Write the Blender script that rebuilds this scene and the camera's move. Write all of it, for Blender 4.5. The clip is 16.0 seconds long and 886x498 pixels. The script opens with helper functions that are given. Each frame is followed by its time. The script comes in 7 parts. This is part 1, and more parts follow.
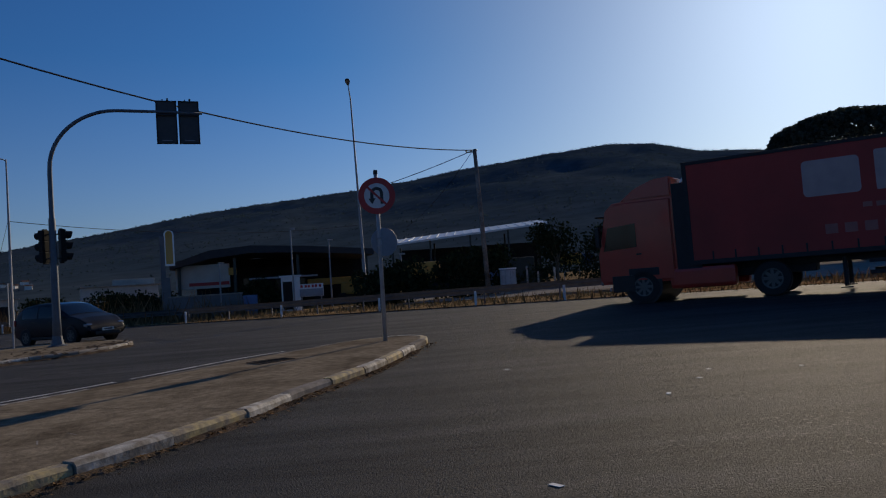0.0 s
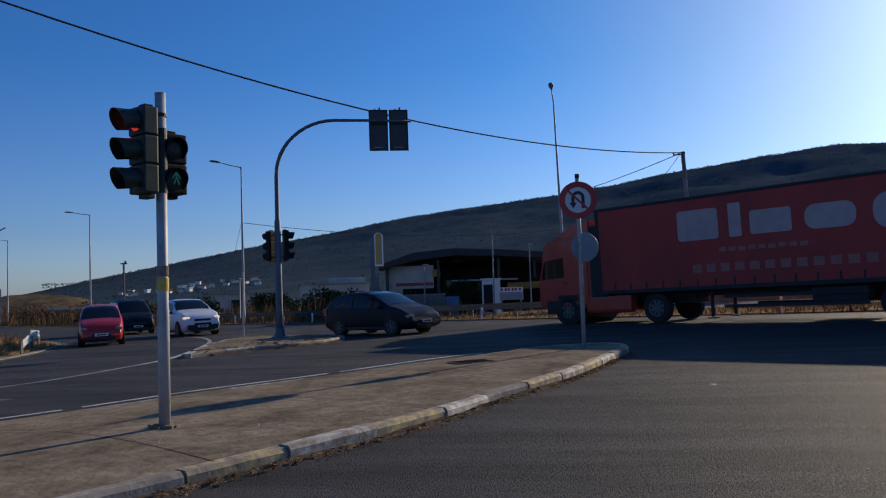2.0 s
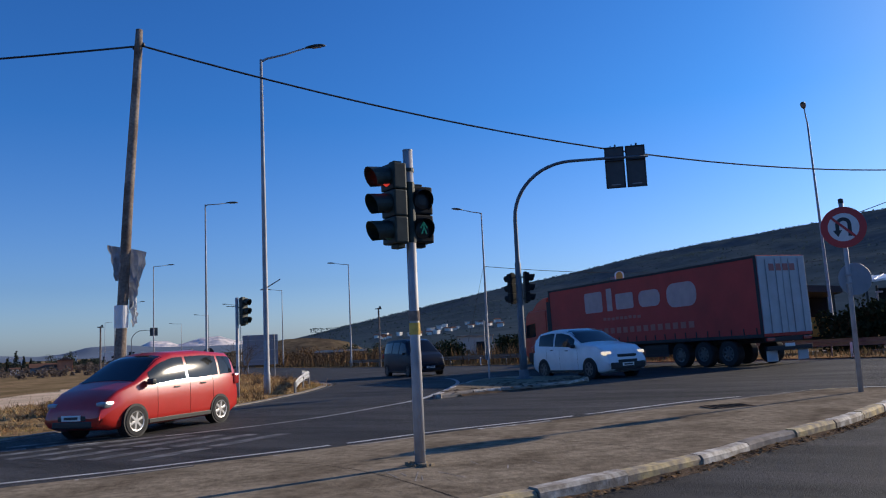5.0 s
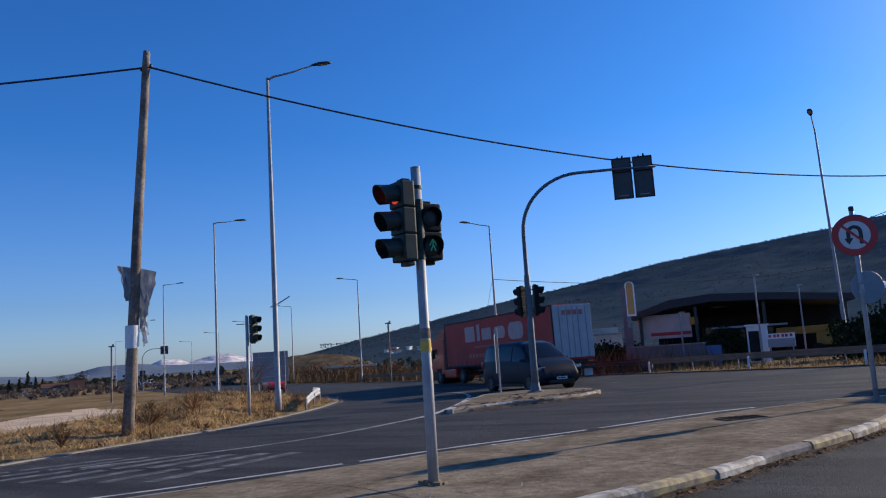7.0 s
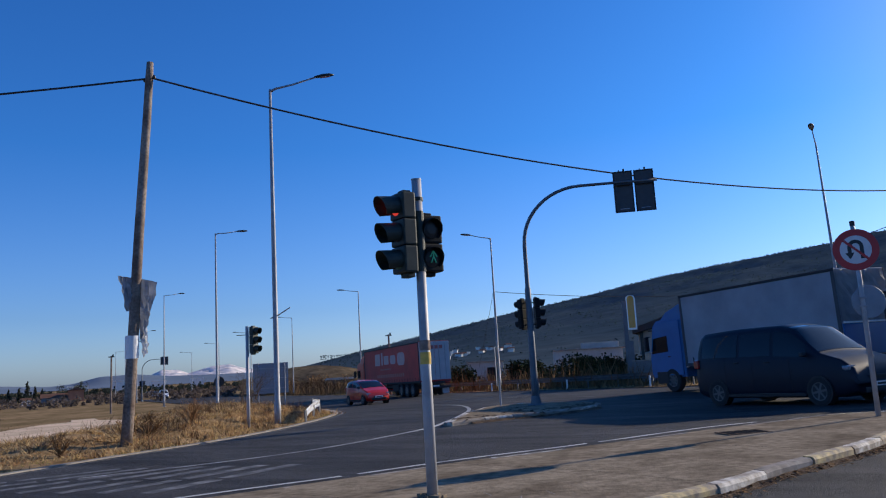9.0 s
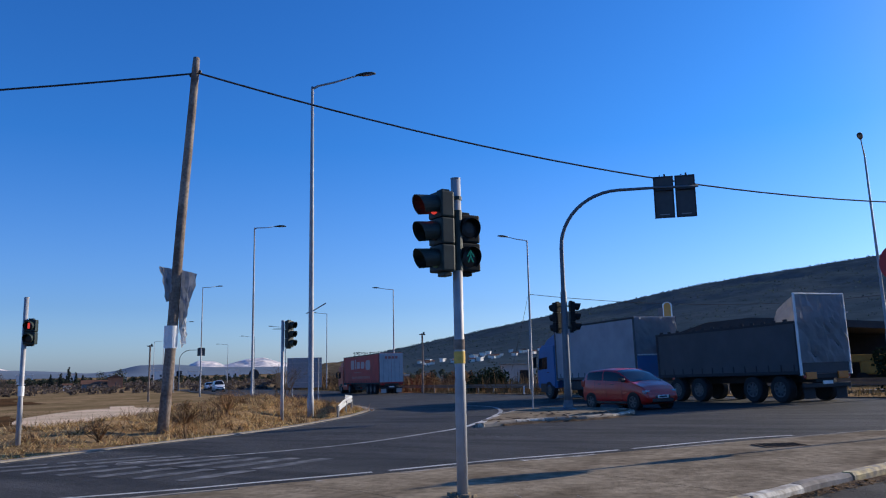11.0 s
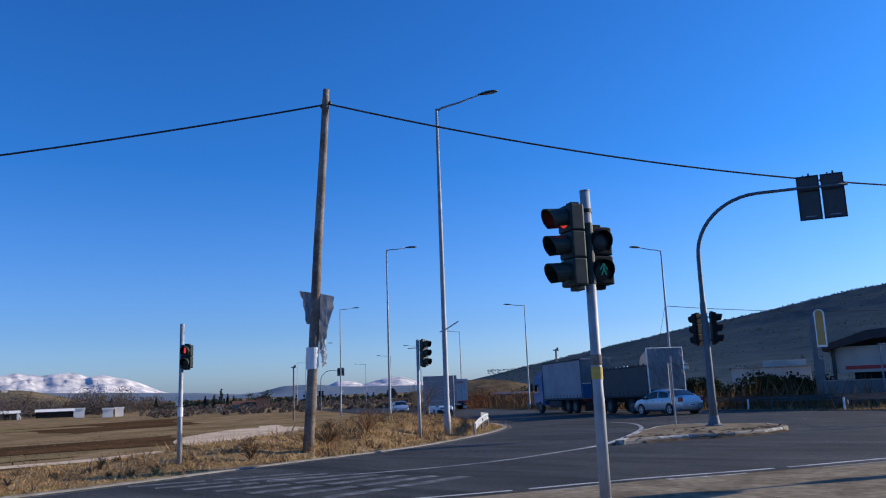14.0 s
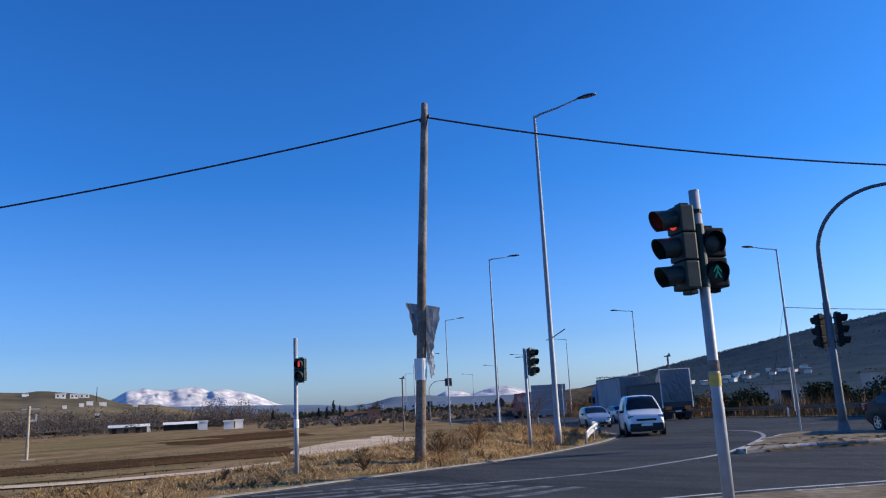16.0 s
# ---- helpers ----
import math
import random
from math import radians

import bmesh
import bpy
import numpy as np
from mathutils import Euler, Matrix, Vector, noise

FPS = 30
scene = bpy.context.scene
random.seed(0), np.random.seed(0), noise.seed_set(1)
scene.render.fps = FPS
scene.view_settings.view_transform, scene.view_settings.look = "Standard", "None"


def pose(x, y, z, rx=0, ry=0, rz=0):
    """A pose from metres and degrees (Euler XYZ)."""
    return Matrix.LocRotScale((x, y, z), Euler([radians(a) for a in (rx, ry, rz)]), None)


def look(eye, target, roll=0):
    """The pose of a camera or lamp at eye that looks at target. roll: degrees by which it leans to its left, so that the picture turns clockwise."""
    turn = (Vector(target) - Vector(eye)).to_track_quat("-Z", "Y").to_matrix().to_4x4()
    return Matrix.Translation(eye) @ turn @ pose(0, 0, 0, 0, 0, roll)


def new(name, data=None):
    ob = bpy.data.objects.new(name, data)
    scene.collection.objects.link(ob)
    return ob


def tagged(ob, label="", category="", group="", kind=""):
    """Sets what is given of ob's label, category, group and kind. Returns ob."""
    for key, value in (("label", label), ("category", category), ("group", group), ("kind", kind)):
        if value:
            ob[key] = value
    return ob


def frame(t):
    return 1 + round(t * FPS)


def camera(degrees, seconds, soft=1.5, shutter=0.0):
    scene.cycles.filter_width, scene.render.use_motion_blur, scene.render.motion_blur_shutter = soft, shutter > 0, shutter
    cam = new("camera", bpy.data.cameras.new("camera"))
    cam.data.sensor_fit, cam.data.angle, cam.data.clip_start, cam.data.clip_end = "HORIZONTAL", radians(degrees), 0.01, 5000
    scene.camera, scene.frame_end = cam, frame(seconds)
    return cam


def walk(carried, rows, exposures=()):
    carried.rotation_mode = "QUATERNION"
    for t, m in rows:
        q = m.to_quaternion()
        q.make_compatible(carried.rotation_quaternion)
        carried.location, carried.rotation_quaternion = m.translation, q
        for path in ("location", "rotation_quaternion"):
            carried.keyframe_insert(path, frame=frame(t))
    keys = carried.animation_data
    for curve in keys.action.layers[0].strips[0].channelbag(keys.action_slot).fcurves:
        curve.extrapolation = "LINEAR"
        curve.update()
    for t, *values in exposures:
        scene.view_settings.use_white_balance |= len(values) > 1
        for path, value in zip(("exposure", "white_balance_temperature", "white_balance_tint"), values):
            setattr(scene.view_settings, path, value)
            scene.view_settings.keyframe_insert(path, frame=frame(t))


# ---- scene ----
cam = camera(59.44, 16.0, soft=1.15)
PATH = [
    (0, pose(0.014, -0.027, 1.369, 92.03, 3.67, 0.00)),
    (0.5, pose(0.032, -0.029, 1.366, 92.05, 2.68, 5.34)),
    (1, pose(0.031, -0.009, 1.367, 92.61, 2.64, 10.63)),
    (1.5, pose(0.024, 0.029, 1.365, 91.64, 2.31, 13.87)),
    (2, pose(0.023, 0.025, 1.367, 93.08, 1.94, 14.68)),
    (2.5, pose(0.023, 0.005, 1.371, 94.63, 2.82, 13.82)),
    (3, pose(0.037, 0.002, 1.376, 95.29, 2.93, 16.58)),
    (3.5, pose(0.034, 0.004, 1.377, 94.98, 3.26, 17.92)),
    (4, pose(0.023, 0.007, 1.384, 96.64, 3.13, 21.71)),
    (4.5, pose(0.000, 0.016, 1.389, 96.69, 3.00, 30.09)),
    (5, pose(0.017, 0.003, 1.379, 96.77, 2.65, 32.34)),
    (5.2, pose(0.010, -0.003, 1.393, 96.87, 2.68, 33.07)),
    (7.3, pose(0.005, 0.007, 1.429, 97.95, 3.96, 32.74)),
    (7.5, pose(0.006, 0.014, 1.436, 97.81, 4.04, 32.06)),
    (8, pose(0.004, 0.011, 1.441, 97.42, 3.83, 31.73)),
    (8.5, pose(0.004, 0.015, 1.438, 97.90, 3.38, 31.98)),
    (8.7, pose(0.009, 0.013, 1.421, 98.51, 3.38, 32.56)),
    (10.8, pose(0.001, 0.004, 1.407, 98.46, 1.55, 35.40)),
    (11, pose(-0.002, -0.002, 1.404, 98.81, 1.16, 35.48)),
    (11.5, pose(-0.008, -0.010, 1.403, 99.58, 1.36, 39.96)),
    (12, pose(-0.022, -0.007, 1.404, 99.51, 0.76, 45.10)),
    (12.5, pose(-0.029, -0.006, 1.405, 99.86, 0.69, 44.70)),
    (13, pose(-0.027, -0.009, 1.407, 100.36, 0.67, 45.39)),
    (13.5, pose(-0.028, -0.010, 1.405, 100.86, 0.80, 46.66)),
    (14, pose(-0.026, -0.000, 1.408, 100.30, 2.02, 45.25)),
    (14.5, pose(-0.025, -0.008, 1.408, 99.99, 4.21, 46.23)),
    (15, pose(-0.036, -0.010, 1.408, 100.99, 3.25, 49.87)),
    (15.5, pose(-0.046, -0.011, 1.410, 101.38, 2.49, 51.89)),
    (16, pose(-0.051, -0.013, 1.415, 101.30, 2.75, 53.07)),
]
EXPOSURES = [(0.0, -1.2, 7500, 10), (0.5, -1.0, 7500, 10), (1.0, -0.64, 7400, 10), (1.5, -0.5, 7300, 10), (3.5, -0.32, 7100, 10), (5.0, -0.1, 6900, 10), (8.0, 0.0, 6700, 10), (12.5, 0.12, 6400, 8), (15.5, 0.08, 6250, 8), (16.0, 0.2, 6380, 8)]
walk(cam, PATH, EXPOSURES)

# ---- light: low winter sun ahead and to one side, clear sky ----
SUN_AZ, SUN_EL = radians(27.6), radians(20.4)
world = bpy.data.worlds.new("world")
scene.world = world
world.use_nodes = True
wn = world.node_tree.nodes
sky = wn.new("ShaderNodeTexSky")
sky.sky_type = "NISHITA"
sky.sun_disc = False
sky.sun_elevation, sky.sun_rotation = SUN_EL, SUN_AZ
sky.air_density, sky.dust_density, sky.ozone_density = 1.0, 0.9, 3.0
tint = wn.new("ShaderNodeMix")
tint.data_type, tint.blend_type = "RGBA", "MULTIPLY"
tint.inputs[0].default_value = 1.0
# paler through the thick air at the horizon, deeper blue overhead
where, split, ramp = wn.new("ShaderNodeTexCoord"), wn.new("ShaderNodeSeparateXYZ"), wn.new("ShaderNodeValToRGB")
for pos, c in ((0.08, (0.66, 1.0, 1.75)), (0.28, (0.26, 0.84, 1.68))):
    ramp.color_ramp.elements.new(pos).color = (*c, 1)
ramp.color_ramp.elements[0].color, ramp.color_ramp.elements[-1].color = (1.05, 1.36, 2.25, 1), (0.155, 0.7, 1.58, 1)
world.node_tree.links.new(where.outputs["Generated"], split.inputs[0])
world.node_tree.links.new(split.outputs["Z"], ramp.inputs[0])
# white haze round the sun
near_sun, haze, halo = wn.new("ShaderNodeVectorMath"), wn.new("ShaderNodeValToRGB"), wn.new("ShaderNodeMix")
near_sun.operation = "DOT_PRODUCT"
near_sun.inputs[1].default_value = (math.sin(SUN_AZ) * math.cos(SUN_EL), math.cos(SUN_AZ) * math.cos(SUN_EL), math.sin(SUN_EL))
haze.color_ramp.interpolation = "EASE"
haze.color_ramp.elements[0].position, haze.color_ramp.elements[1].position = 0.8, 1.0
halo.data_type = "RGBA"
halo.inputs[7].default_value = (0.6, 0.88, 1.4, 1)
world.node_tree.links.new(where.outputs["Generated"], near_sun.inputs[0])
world.node_tree.links.new(near_sun.outputs["Value"], haze.inputs[0])
world.node_tree.links.new(haze.outputs[0], halo.inputs[0])
world.node_tree.links.new(ramp.outputs[0], halo.inputs[6])
world.node_tree.links.new(halo.outputs[2], tint.inputs[7])
world.node_tree.links.new(sky.outputs[0], tint.inputs[6])
world.node_tree.links.new(tint.outputs[2], wn["Background"].inputs[0])
wn["Background"].inputs[1].default_value = 0.1
sun_data = bpy.data.lights.new("sun", "SUN")
sun_data.energy, sun_data.angle, sun_data.color = 5.0, radians(0.53), (1.0, 0.88, 0.73)
sun = new("sun", sun_data)
sun_way = Vector((math.sin(SUN_AZ) * math.cos(SUN_EL), math.cos(SUN_AZ) * math.cos(SUN_EL), math.sin(SUN_EL)))
sun.matrix_world = look(sun_way * 100, (0, 0, 0))

# ---- materials ----


def mat(name, col, rough=0.6, metal=0.0, grain=0.0, scale=6.0, col2=None, wear=0.5, wscale=0.8, bump=0.0, bscale=40.0, coat=0.0, island=0.0, spec=0.5):
    """A surface with grain (fine) and a second colour in blotches (coarse)."""
    m = bpy.data.materials.new(name)
    m.use_nodes = True
    nt, n = m.node_tree, m.node_tree.nodes
    b = n["Principled BSDF"]
    b.inputs["Roughness"].default_value, b.inputs["Metallic"].default_value = rough, metal
    b.inputs["Coat Weight"].default_value = coat
    b.inputs["Specular IOR Level"].default_value = spec if rough < 0.9 else 0.0
    b.inputs["Coat Roughness"].default_value = 0.08
    b.inputs["Base Color"].default_value = (*col, 1)
    co = n.new("ShaderNodeTexCoord").outputs["Object"]
    last = None
    if col2 is not None:
        nz = n.new("ShaderNodeTexNoise")
        nz.inputs["Scale"].default_value, nz.inputs["Detail"].default_value = wscale, 6
        nt.links.new(co, nz.inputs["Vector"])
        r = n.new("ShaderNodeValToRGB")
        r.color_ramp.elements[0].position, r.color_ramp.elements[1].position = wear - 0.12, wear + 0.12
        r.color_ramp.elements[0].color, r.color_ramp.elements[1].color = (*col, 1), (*col2, 1)
        nt.links.new(nz.outputs[0], r.inputs[0])
        last = r.outputs[0]
    if grain:
        nz = n.new("ShaderNodeTexNoise")
        nz.inputs["Scale"].default_value, nz.inputs["Detail"].default_value = scale, 8
        nt.links.new(co, nz.inputs["Vector"])
        h = n.new("ShaderNodeHueSaturation")
        mp = n.new("ShaderNodeMapRange")
        mp.inputs[1].default_value, mp.inputs[2].default_value = 0.25, 0.75
        mp.inputs[3].default_value, mp.inputs[4].default_value = 1 - grain, 1 + grain
        nt.links.new(nz.outputs[0], mp.inputs[0])
        nt.links.new(mp.outputs[0], h.inputs["Value"])
        if last:
            nt.links.new(last, h.inputs["Color"])
        else:
            h.inputs["Color"].default_value = (*col, 1)
        last = h.outputs[0]
    if island:
        g = n.new("ShaderNodeNewGeometry")
        h = n.new("ShaderNodeHueSaturation")
        mp = n.new("ShaderNodeMapRange")
        mp.inputs[3].default_value, mp.inputs[4].default_value = 1 - island, 1 + island
        nt.links.new(g.outputs["Random Per Island"], mp.inputs[0])
        nt.links.new(mp.outputs[0], h.inputs["Value"])
        if last:
            nt.links.new(last, h.inputs["Color"])
        else:
            h.inputs["Color"].default_value = (*col, 1)
        last = h.outputs[0]
    if last:
        nt.links.new(last, b.inputs["Base Color"])
    if bump:
        nz = n.new("ShaderNodeTexNoise")
        nz.inputs["Scale"].default_value, nz.inputs["Detail"].default_value = bscale, 4
        nt.links.new(co, nz.inputs["Vector"])
        bp = n.new("ShaderNodeBump")
        bp.inputs["Strength"].default_value, bp.inputs["Distance"].default_value = bump, 0.02
        nt.links.new(nz.outputs[0], bp.inputs["Height"])
        nt.links.new(bp.outputs[0], b.inputs["Normal"])
    return m


def glow(name, col, power):
    m = mat(name, col, 0.4)
    b = m.node_tree.nodes["Principled BSDF"]
    b.inputs["Emission Color"].default_value, b.inputs["Emission Strength"].default_value = (*col, 1), power
    return m


def glass_mat(name, tint, rough=0.03):
    return mat(name, tint, 0.06, 0.0, spec=0.35)


def paint(name, col, rough=0.35, metal=0.0, coat=0.45):
    return mat(name, col, rough, metal, 0.08, 3.0, coat=coat)


def leafy(name, col, share=0.5):
    """Thin blades that let light through."""
    m = mat(name, col, 0.9, island=0.5)
    nt, n = m.node_tree, m.node_tree.nodes
    tr, mix = n.new("ShaderNodeBsdfTranslucent"), n.new("ShaderNodeMixShader")
    mix.inputs[0].default_value = share
    b, out = n["Principled BSDF"], n["Material Output"]
    nt.links.new(b.inputs["Base Color"].links[0].from_socket, tr.inputs[0])
    nt.links.new(b.outputs[0], mix.inputs[1])
    nt.links.new(tr.outputs[0], mix.inputs[2])
    nt.links.new(mix.outputs[0], out.inputs["Surface"])
    return m


def worn_asphalt(name, col, col2, stone):
    """Asphalt with pale stones showing in it and long scuffed streaks."""
    m = mat(name, col, 0.78, 0, 0.16, 35, col2, 0.55, 0.25, 0.7, 90, spec=0.14)
    nt, n = m.node_tree, m.node_tree.nodes
    b = n["Principled BSDF"]
    co = n.new("ShaderNodeTexCoord").outputs["Object"]
    under = b.inputs["Base Color"].links[0].from_socket
    # tyre scuffs: noise drawn out along the way round the bend
    stretch = n.new("ShaderNodeMapping")
    stretch.inputs["Rotation"].default_value = (0, 0, radians(35))
    stretch.inputs["Scale"].default_value = (0.22, 1.5, 1)
    scuff, sr = n.new("ShaderNodeTexNoise"), n.new("ShaderNodeMapRange")
    scuff.inputs["Scale"].default_value, scuff.inputs["Detail"].default_value = 1.1, 7
    sr.inputs[1].default_value, sr.inputs[2].default_value, sr.inputs[3].default_value, sr.inputs[4].default_value = 0.36, 0.66, 0.7, 1.6
    hs = n.new("ShaderNodeHueSaturation")
    nt.links.new(co, stretch.inputs[0])
    nt.links.new(stretch.outputs[0], scuff.inputs["Vector"])
    nt.links.new(scuff.outputs[0], sr.inputs[0])
    nt.links.new(sr.outputs[0], hs.inputs["Value"])
    nt.links.new(under, hs.inputs["Color"])
    # single pale stones
    cells, pick, mix = n.new("ShaderNodeTexVoronoi"), n.new("ShaderNodeValToRGB"), n.new("ShaderNodeMix")
    cells.inputs["Scale"].default_value = 48
    split = n.new("ShaderNodeSeparateColor")
    pick.color_ramp.elements[0].position, pick.color_ramp.elements[1].position = 0.86, 0.98
    mix.data_type = "RGBA"
    mix.inputs[7].default_value = (*stone, 1)
    nt.links.new(co, cells.inputs["Vector"])
    nt.links.new(cells.outputs["Color"], split.inputs[0])
    nt.links.new(split.outputs[0], pick.inputs[0])
    # they show only where the binder has worn off
    bare, bare_r, both = n.new("ShaderNodeTexNoise"), n.new("ShaderNodeMapRange"), n.new("ShaderNodeMath")
    bare.inputs["Scale"].default_value, bare.inputs["Detail"].default_value = 0.35, 3
    bare_r.inputs[1].default_value, bare_r.inputs[2].default_value, bare_r.inputs[4].default_value = 0.47, 0.66, 0.8
    both.operation = "MULTIPLY"
    nt.links.new(stretch.outputs[0], bare.inputs["Vector"])
    nt.links.new(bare.outputs[0], bare_r.inputs[0])
    nt.links.new(bare_r.outputs[0], both.inputs[0])
    nt.links.new(pick.outputs[0], both.inputs[1])
    nt.links.new(both.outputs[0], mix.inputs[0])
    nt.links.new(hs.outputs[0], mix.inputs[6])
    nt.links.new(mix.outputs[2], b.inputs["Base Color"])
    # the stones stand out of the worn binder
    grit = n.new("ShaderNodeBump")
    grit.inputs["Strength"].default_value, grit.inputs["Distance"].default_value = 0.4, 0.008
    grit.invert = True
    nt.links.new(cells.outputs["Distance"], grit.inputs["Height"])
    nt.links.new(b.inputs["Normal"].links[0].from_socket, grit.inputs["Normal"])
    nt.links.new(grit.outputs[0], b.inputs["Normal"])
    return m


ASPHALT = worn_asphalt("asphalt", (0.037, 0.0355, 0.033), (0.05, 0.047, 0.043), (0.24, 0.225, 0.205))
CONCRETE = mat("pavement_concrete", (0.285, 0.23, 0.16), 0.95, 0, 0.34, 7, (0.18, 0.142, 0.098), 0.53, 1.1, 0.45, 18)
KERB_WHITE = mat("kerb_white_paint", (0.62, 0.58, 0.5), 0.85, 0, 0.25, 14, (0.27, 0.225, 0.17), 0.49, 6.0, 0.3, 30)
KERB_YELLOW = mat("kerb_yellow_paint", (0.58, 0.44, 0.2), 0.85, 0, 0.25, 14, (0.27, 0.22, 0.16), 0.48, 6.0, 0.3, 30)
KERB_GREY = mat("kerb_grey", (0.36, 0.32, 0.27), 0.9, 0, 0.2, 14, (0.25, 0.22, 0.18), 0.5, 3.0, 0.3, 30)
LINE = mat("road_line_paint", (0.55, 0.54, 0.5), 0.8, 0, 0.2, 12, (0.2, 0.2, 0.19), 0.6, 2.5, 0.4, 60)
LINE_FAINT = mat("faint_line_paint", (0.36, 0.355, 0.33), 0.8, 0, 0.25, 12, (0.14, 0.138, 0.13), 0.56, 2.0, 0.4, 60)
LINE_OLD = mat("worn_line_paint", (0.072, 0.07, 0.066), 0.8, 0, 0.25, 12, (0.23, 0.225, 0.21), 0.57, 3.5, 0.4, 60)
FIELD = mat("dry_field", (0.29, 0.195, 0.105), 0.95, 0, 0.4, 0.6, (0.19, 0.135, 0.068), 0.5, 0.13, 0.2, 5)
PLOUGHED = mat("ploughed_soil", (0.115, 0.062, 0.03), 0.95, 0, 0.45, 1.4, (0.075, 0.045, 0.024), 0.5, 0.1, 0.3, 4)
OLIVE_STRIP = mat("winter_crop", (0.2, 0.155, 0.07), 0.95, 0, 0.3, 2, (0.26, 0.18, 0.09), 0.5, 0.1, 0.8, 5)
DIRT = mat("pale_dirt", (0.72, 0.54, 0.37), 0.95, 0, 0.15, 3, (0.53, 0.4, 0.27), 0.5, 0.4, 0.5, 12)
VERGE = mat("verge_soil", (0.38, 0.25, 0.125), 0.95, 0, 0.5, 6, (0.18, 0.115, 0.055), 0.5, 0.7, 0.3, 20)
GRASS = leafy("dry_grass", (0.53, 0.37, 0.18))
GRASS_BROWN = leafy("brown_dead_grass", (0.36, 0.22, 0.11), 0.45)
GRASS_FAR = leafy("far_dry_grass", (0.14, 0.105, 0.058), 0.25)
GRASS_GREEN = leafy("green_grass", (0.3, 0.26, 0.09))
SCRUB = mat("bare_scrub", (0.2, 0.12, 0.06), 0.95, island=0.45)
LEAF = mat("dark_leaves", (0.034, 0.042, 0.02), 0.95, island=0.35)
BARK = mat("bark", (0.16, 0.115, 0.08), 0.95, 0, 0.3, 10, bump=0.6, bscale=25)
# bluish hill and scrub colours have the haze of distance put into them
HILL = mat("hazed_scrub_hillside", (0.048, 0.073, 0.088), 0.95, 0, 0.24, 0.09, (0.066, 0.089, 0.102), 0.57, 0.014, 0.0)
HILL_SCRUB = leafy("hazed_hillside_scrub", (0.052, 0.083, 0.092), 0.4)
WOODS = leafy("bare_woods", (0.13, 0.105, 0.09), 0.4)
FAR_LEAF = leafy("far_evergreens", (0.055, 0.065, 0.05), 0.3)
BANK = mat("scrubby_bank", (0.1, 0.075, 0.05), 0.95, 0, 0.45, 0.8, (0.15, 0.11, 0.065), 0.5, 0.15)
LOWHILL = mat("dry_hillside", (0.12, 0.1, 0.068), 0.95, 0, 0.35, 0.03, (0.2, 0.155, 0.095), 0.52, 0.01)
# pale blue base: haze over the far hills is put into this colour
BLUEHILL = mat("hazed_far_hillside", (0.17, 0.21, 0.26), 0.95, 0, 0.14, 0.004, (0.13, 0.17, 0.22), 0.5, 0.001)
SNOW = mat("snow_and_rock", (0.78, 0.7, 0.65), 0.95, 0, 0.25, 0.03, (0.36, 0.37, 0.41), 0.55, 0.016)
GALV = mat("galvanised_steel", (0.33, 0.34, 0.35), 0.62, 0.2, 0.18, 8, (0.27, 0.27, 0.28), 0.5, 1.5)
ARM_STEEL = mat("dark_blue_grey_steel", (0.11, 0.13, 0.15), 0.6, 0.2, 0.18, 6)
GALV_DULL = mat("weathered_pole_paint", (0.37, 0.37, 0.38), 0.6, 0.2, 0.18, 6, (0.27, 0.24, 0.22), 0.62, 2.0)
DARK_STEEL = mat("dark_green_steel", (0.035, 0.045, 0.042), 0.5, 0.3, 0.2, 8)
SIGNAL = mat("dark_green_housing", (0.019, 0.031, 0.027), 0.5, 0.0, 0.25, 12, (0.032, 0.045, 0.038), 0.6, 5.0, spec=0.3)
SIGNAL_DARK = mat("black_housing", (0.009, 0.012, 0.013), 0.6, 0.0, 0.2, 12, spec=0.15)
SIGNAL_BACK = mat("signal_back_board", (0.05, 0.055, 0.06), 0.6, 0.0, 0.15, 6)
BLACK = mat("black_plastic", (0.012, 0.012, 0.013), 0.55, 0, 0.15, 20)
RUBBER = mat("rubber", (0.018, 0.018, 0.018), 0.85, 0, 0.2, 20)
RIM = mat("alloy_rim", (0.6, 0.6, 0.62), 0.32, 0.85, 0.1, 10)
RIM_DARK = mat("dark_rim", (0.12, 0.12, 0.12), 0.5, 0.5, 0.1, 10)
WOOD = mat("weathered_wood_pole", (0.15, 0.112, 0.09), 0.95, 0, 0.4, 14, (0.3, 0.25, 0.21), 0.5, 1.2, 0.6, 25)
WHITE = mat("white_paint", (0.75, 0.75, 0.73), 0.6, 0, 0.08, 4)
PAPER = mat("white_paper", (0.8, 0.8, 0.78), 0.8, 0, 0.05, 8)
SACK = mat("grey_tarpaulin", (0.42, 0.43, 0.45), 0.8, 0, 0.2, 5, bump=0.5, bscale=8)
YELLOW = mat("yellow_sticker", (0.6, 0.4, 0.08), 0.7, 0, 0.2, 20)
RED_SIGN = mat("sign_red", (0.45, 0.03, 0.03), 0.5, 0, 0.08, 10)
WHITE_SIGN = mat("sign_white", (0.6, 0.6, 0.6), 0.5, 0, 0.08, 10)
BLACK_SIGN = mat("sign_black", (0.02, 0.02, 0.022), 0.5)
GREY_PLATE = mat("grey_sign_back", (0.25, 0.27, 0.3), 0.55, 0.3, 0.12, 5)
LENS_DARK = mat("unlit_lens", (0.012, 0.012, 0.012), 0.5)
LENS_RED = glow("lit_red_lens", (0.9, 0.06, 0.04), 0.6)
LENS_RED_DARK = mat("unlit_red_lens", (0.1, 0.015, 0.012), 0.3)
LENS_GREEN = glow("lit_green_symbol", (0.03, 0.36, 0.22), 0.08)
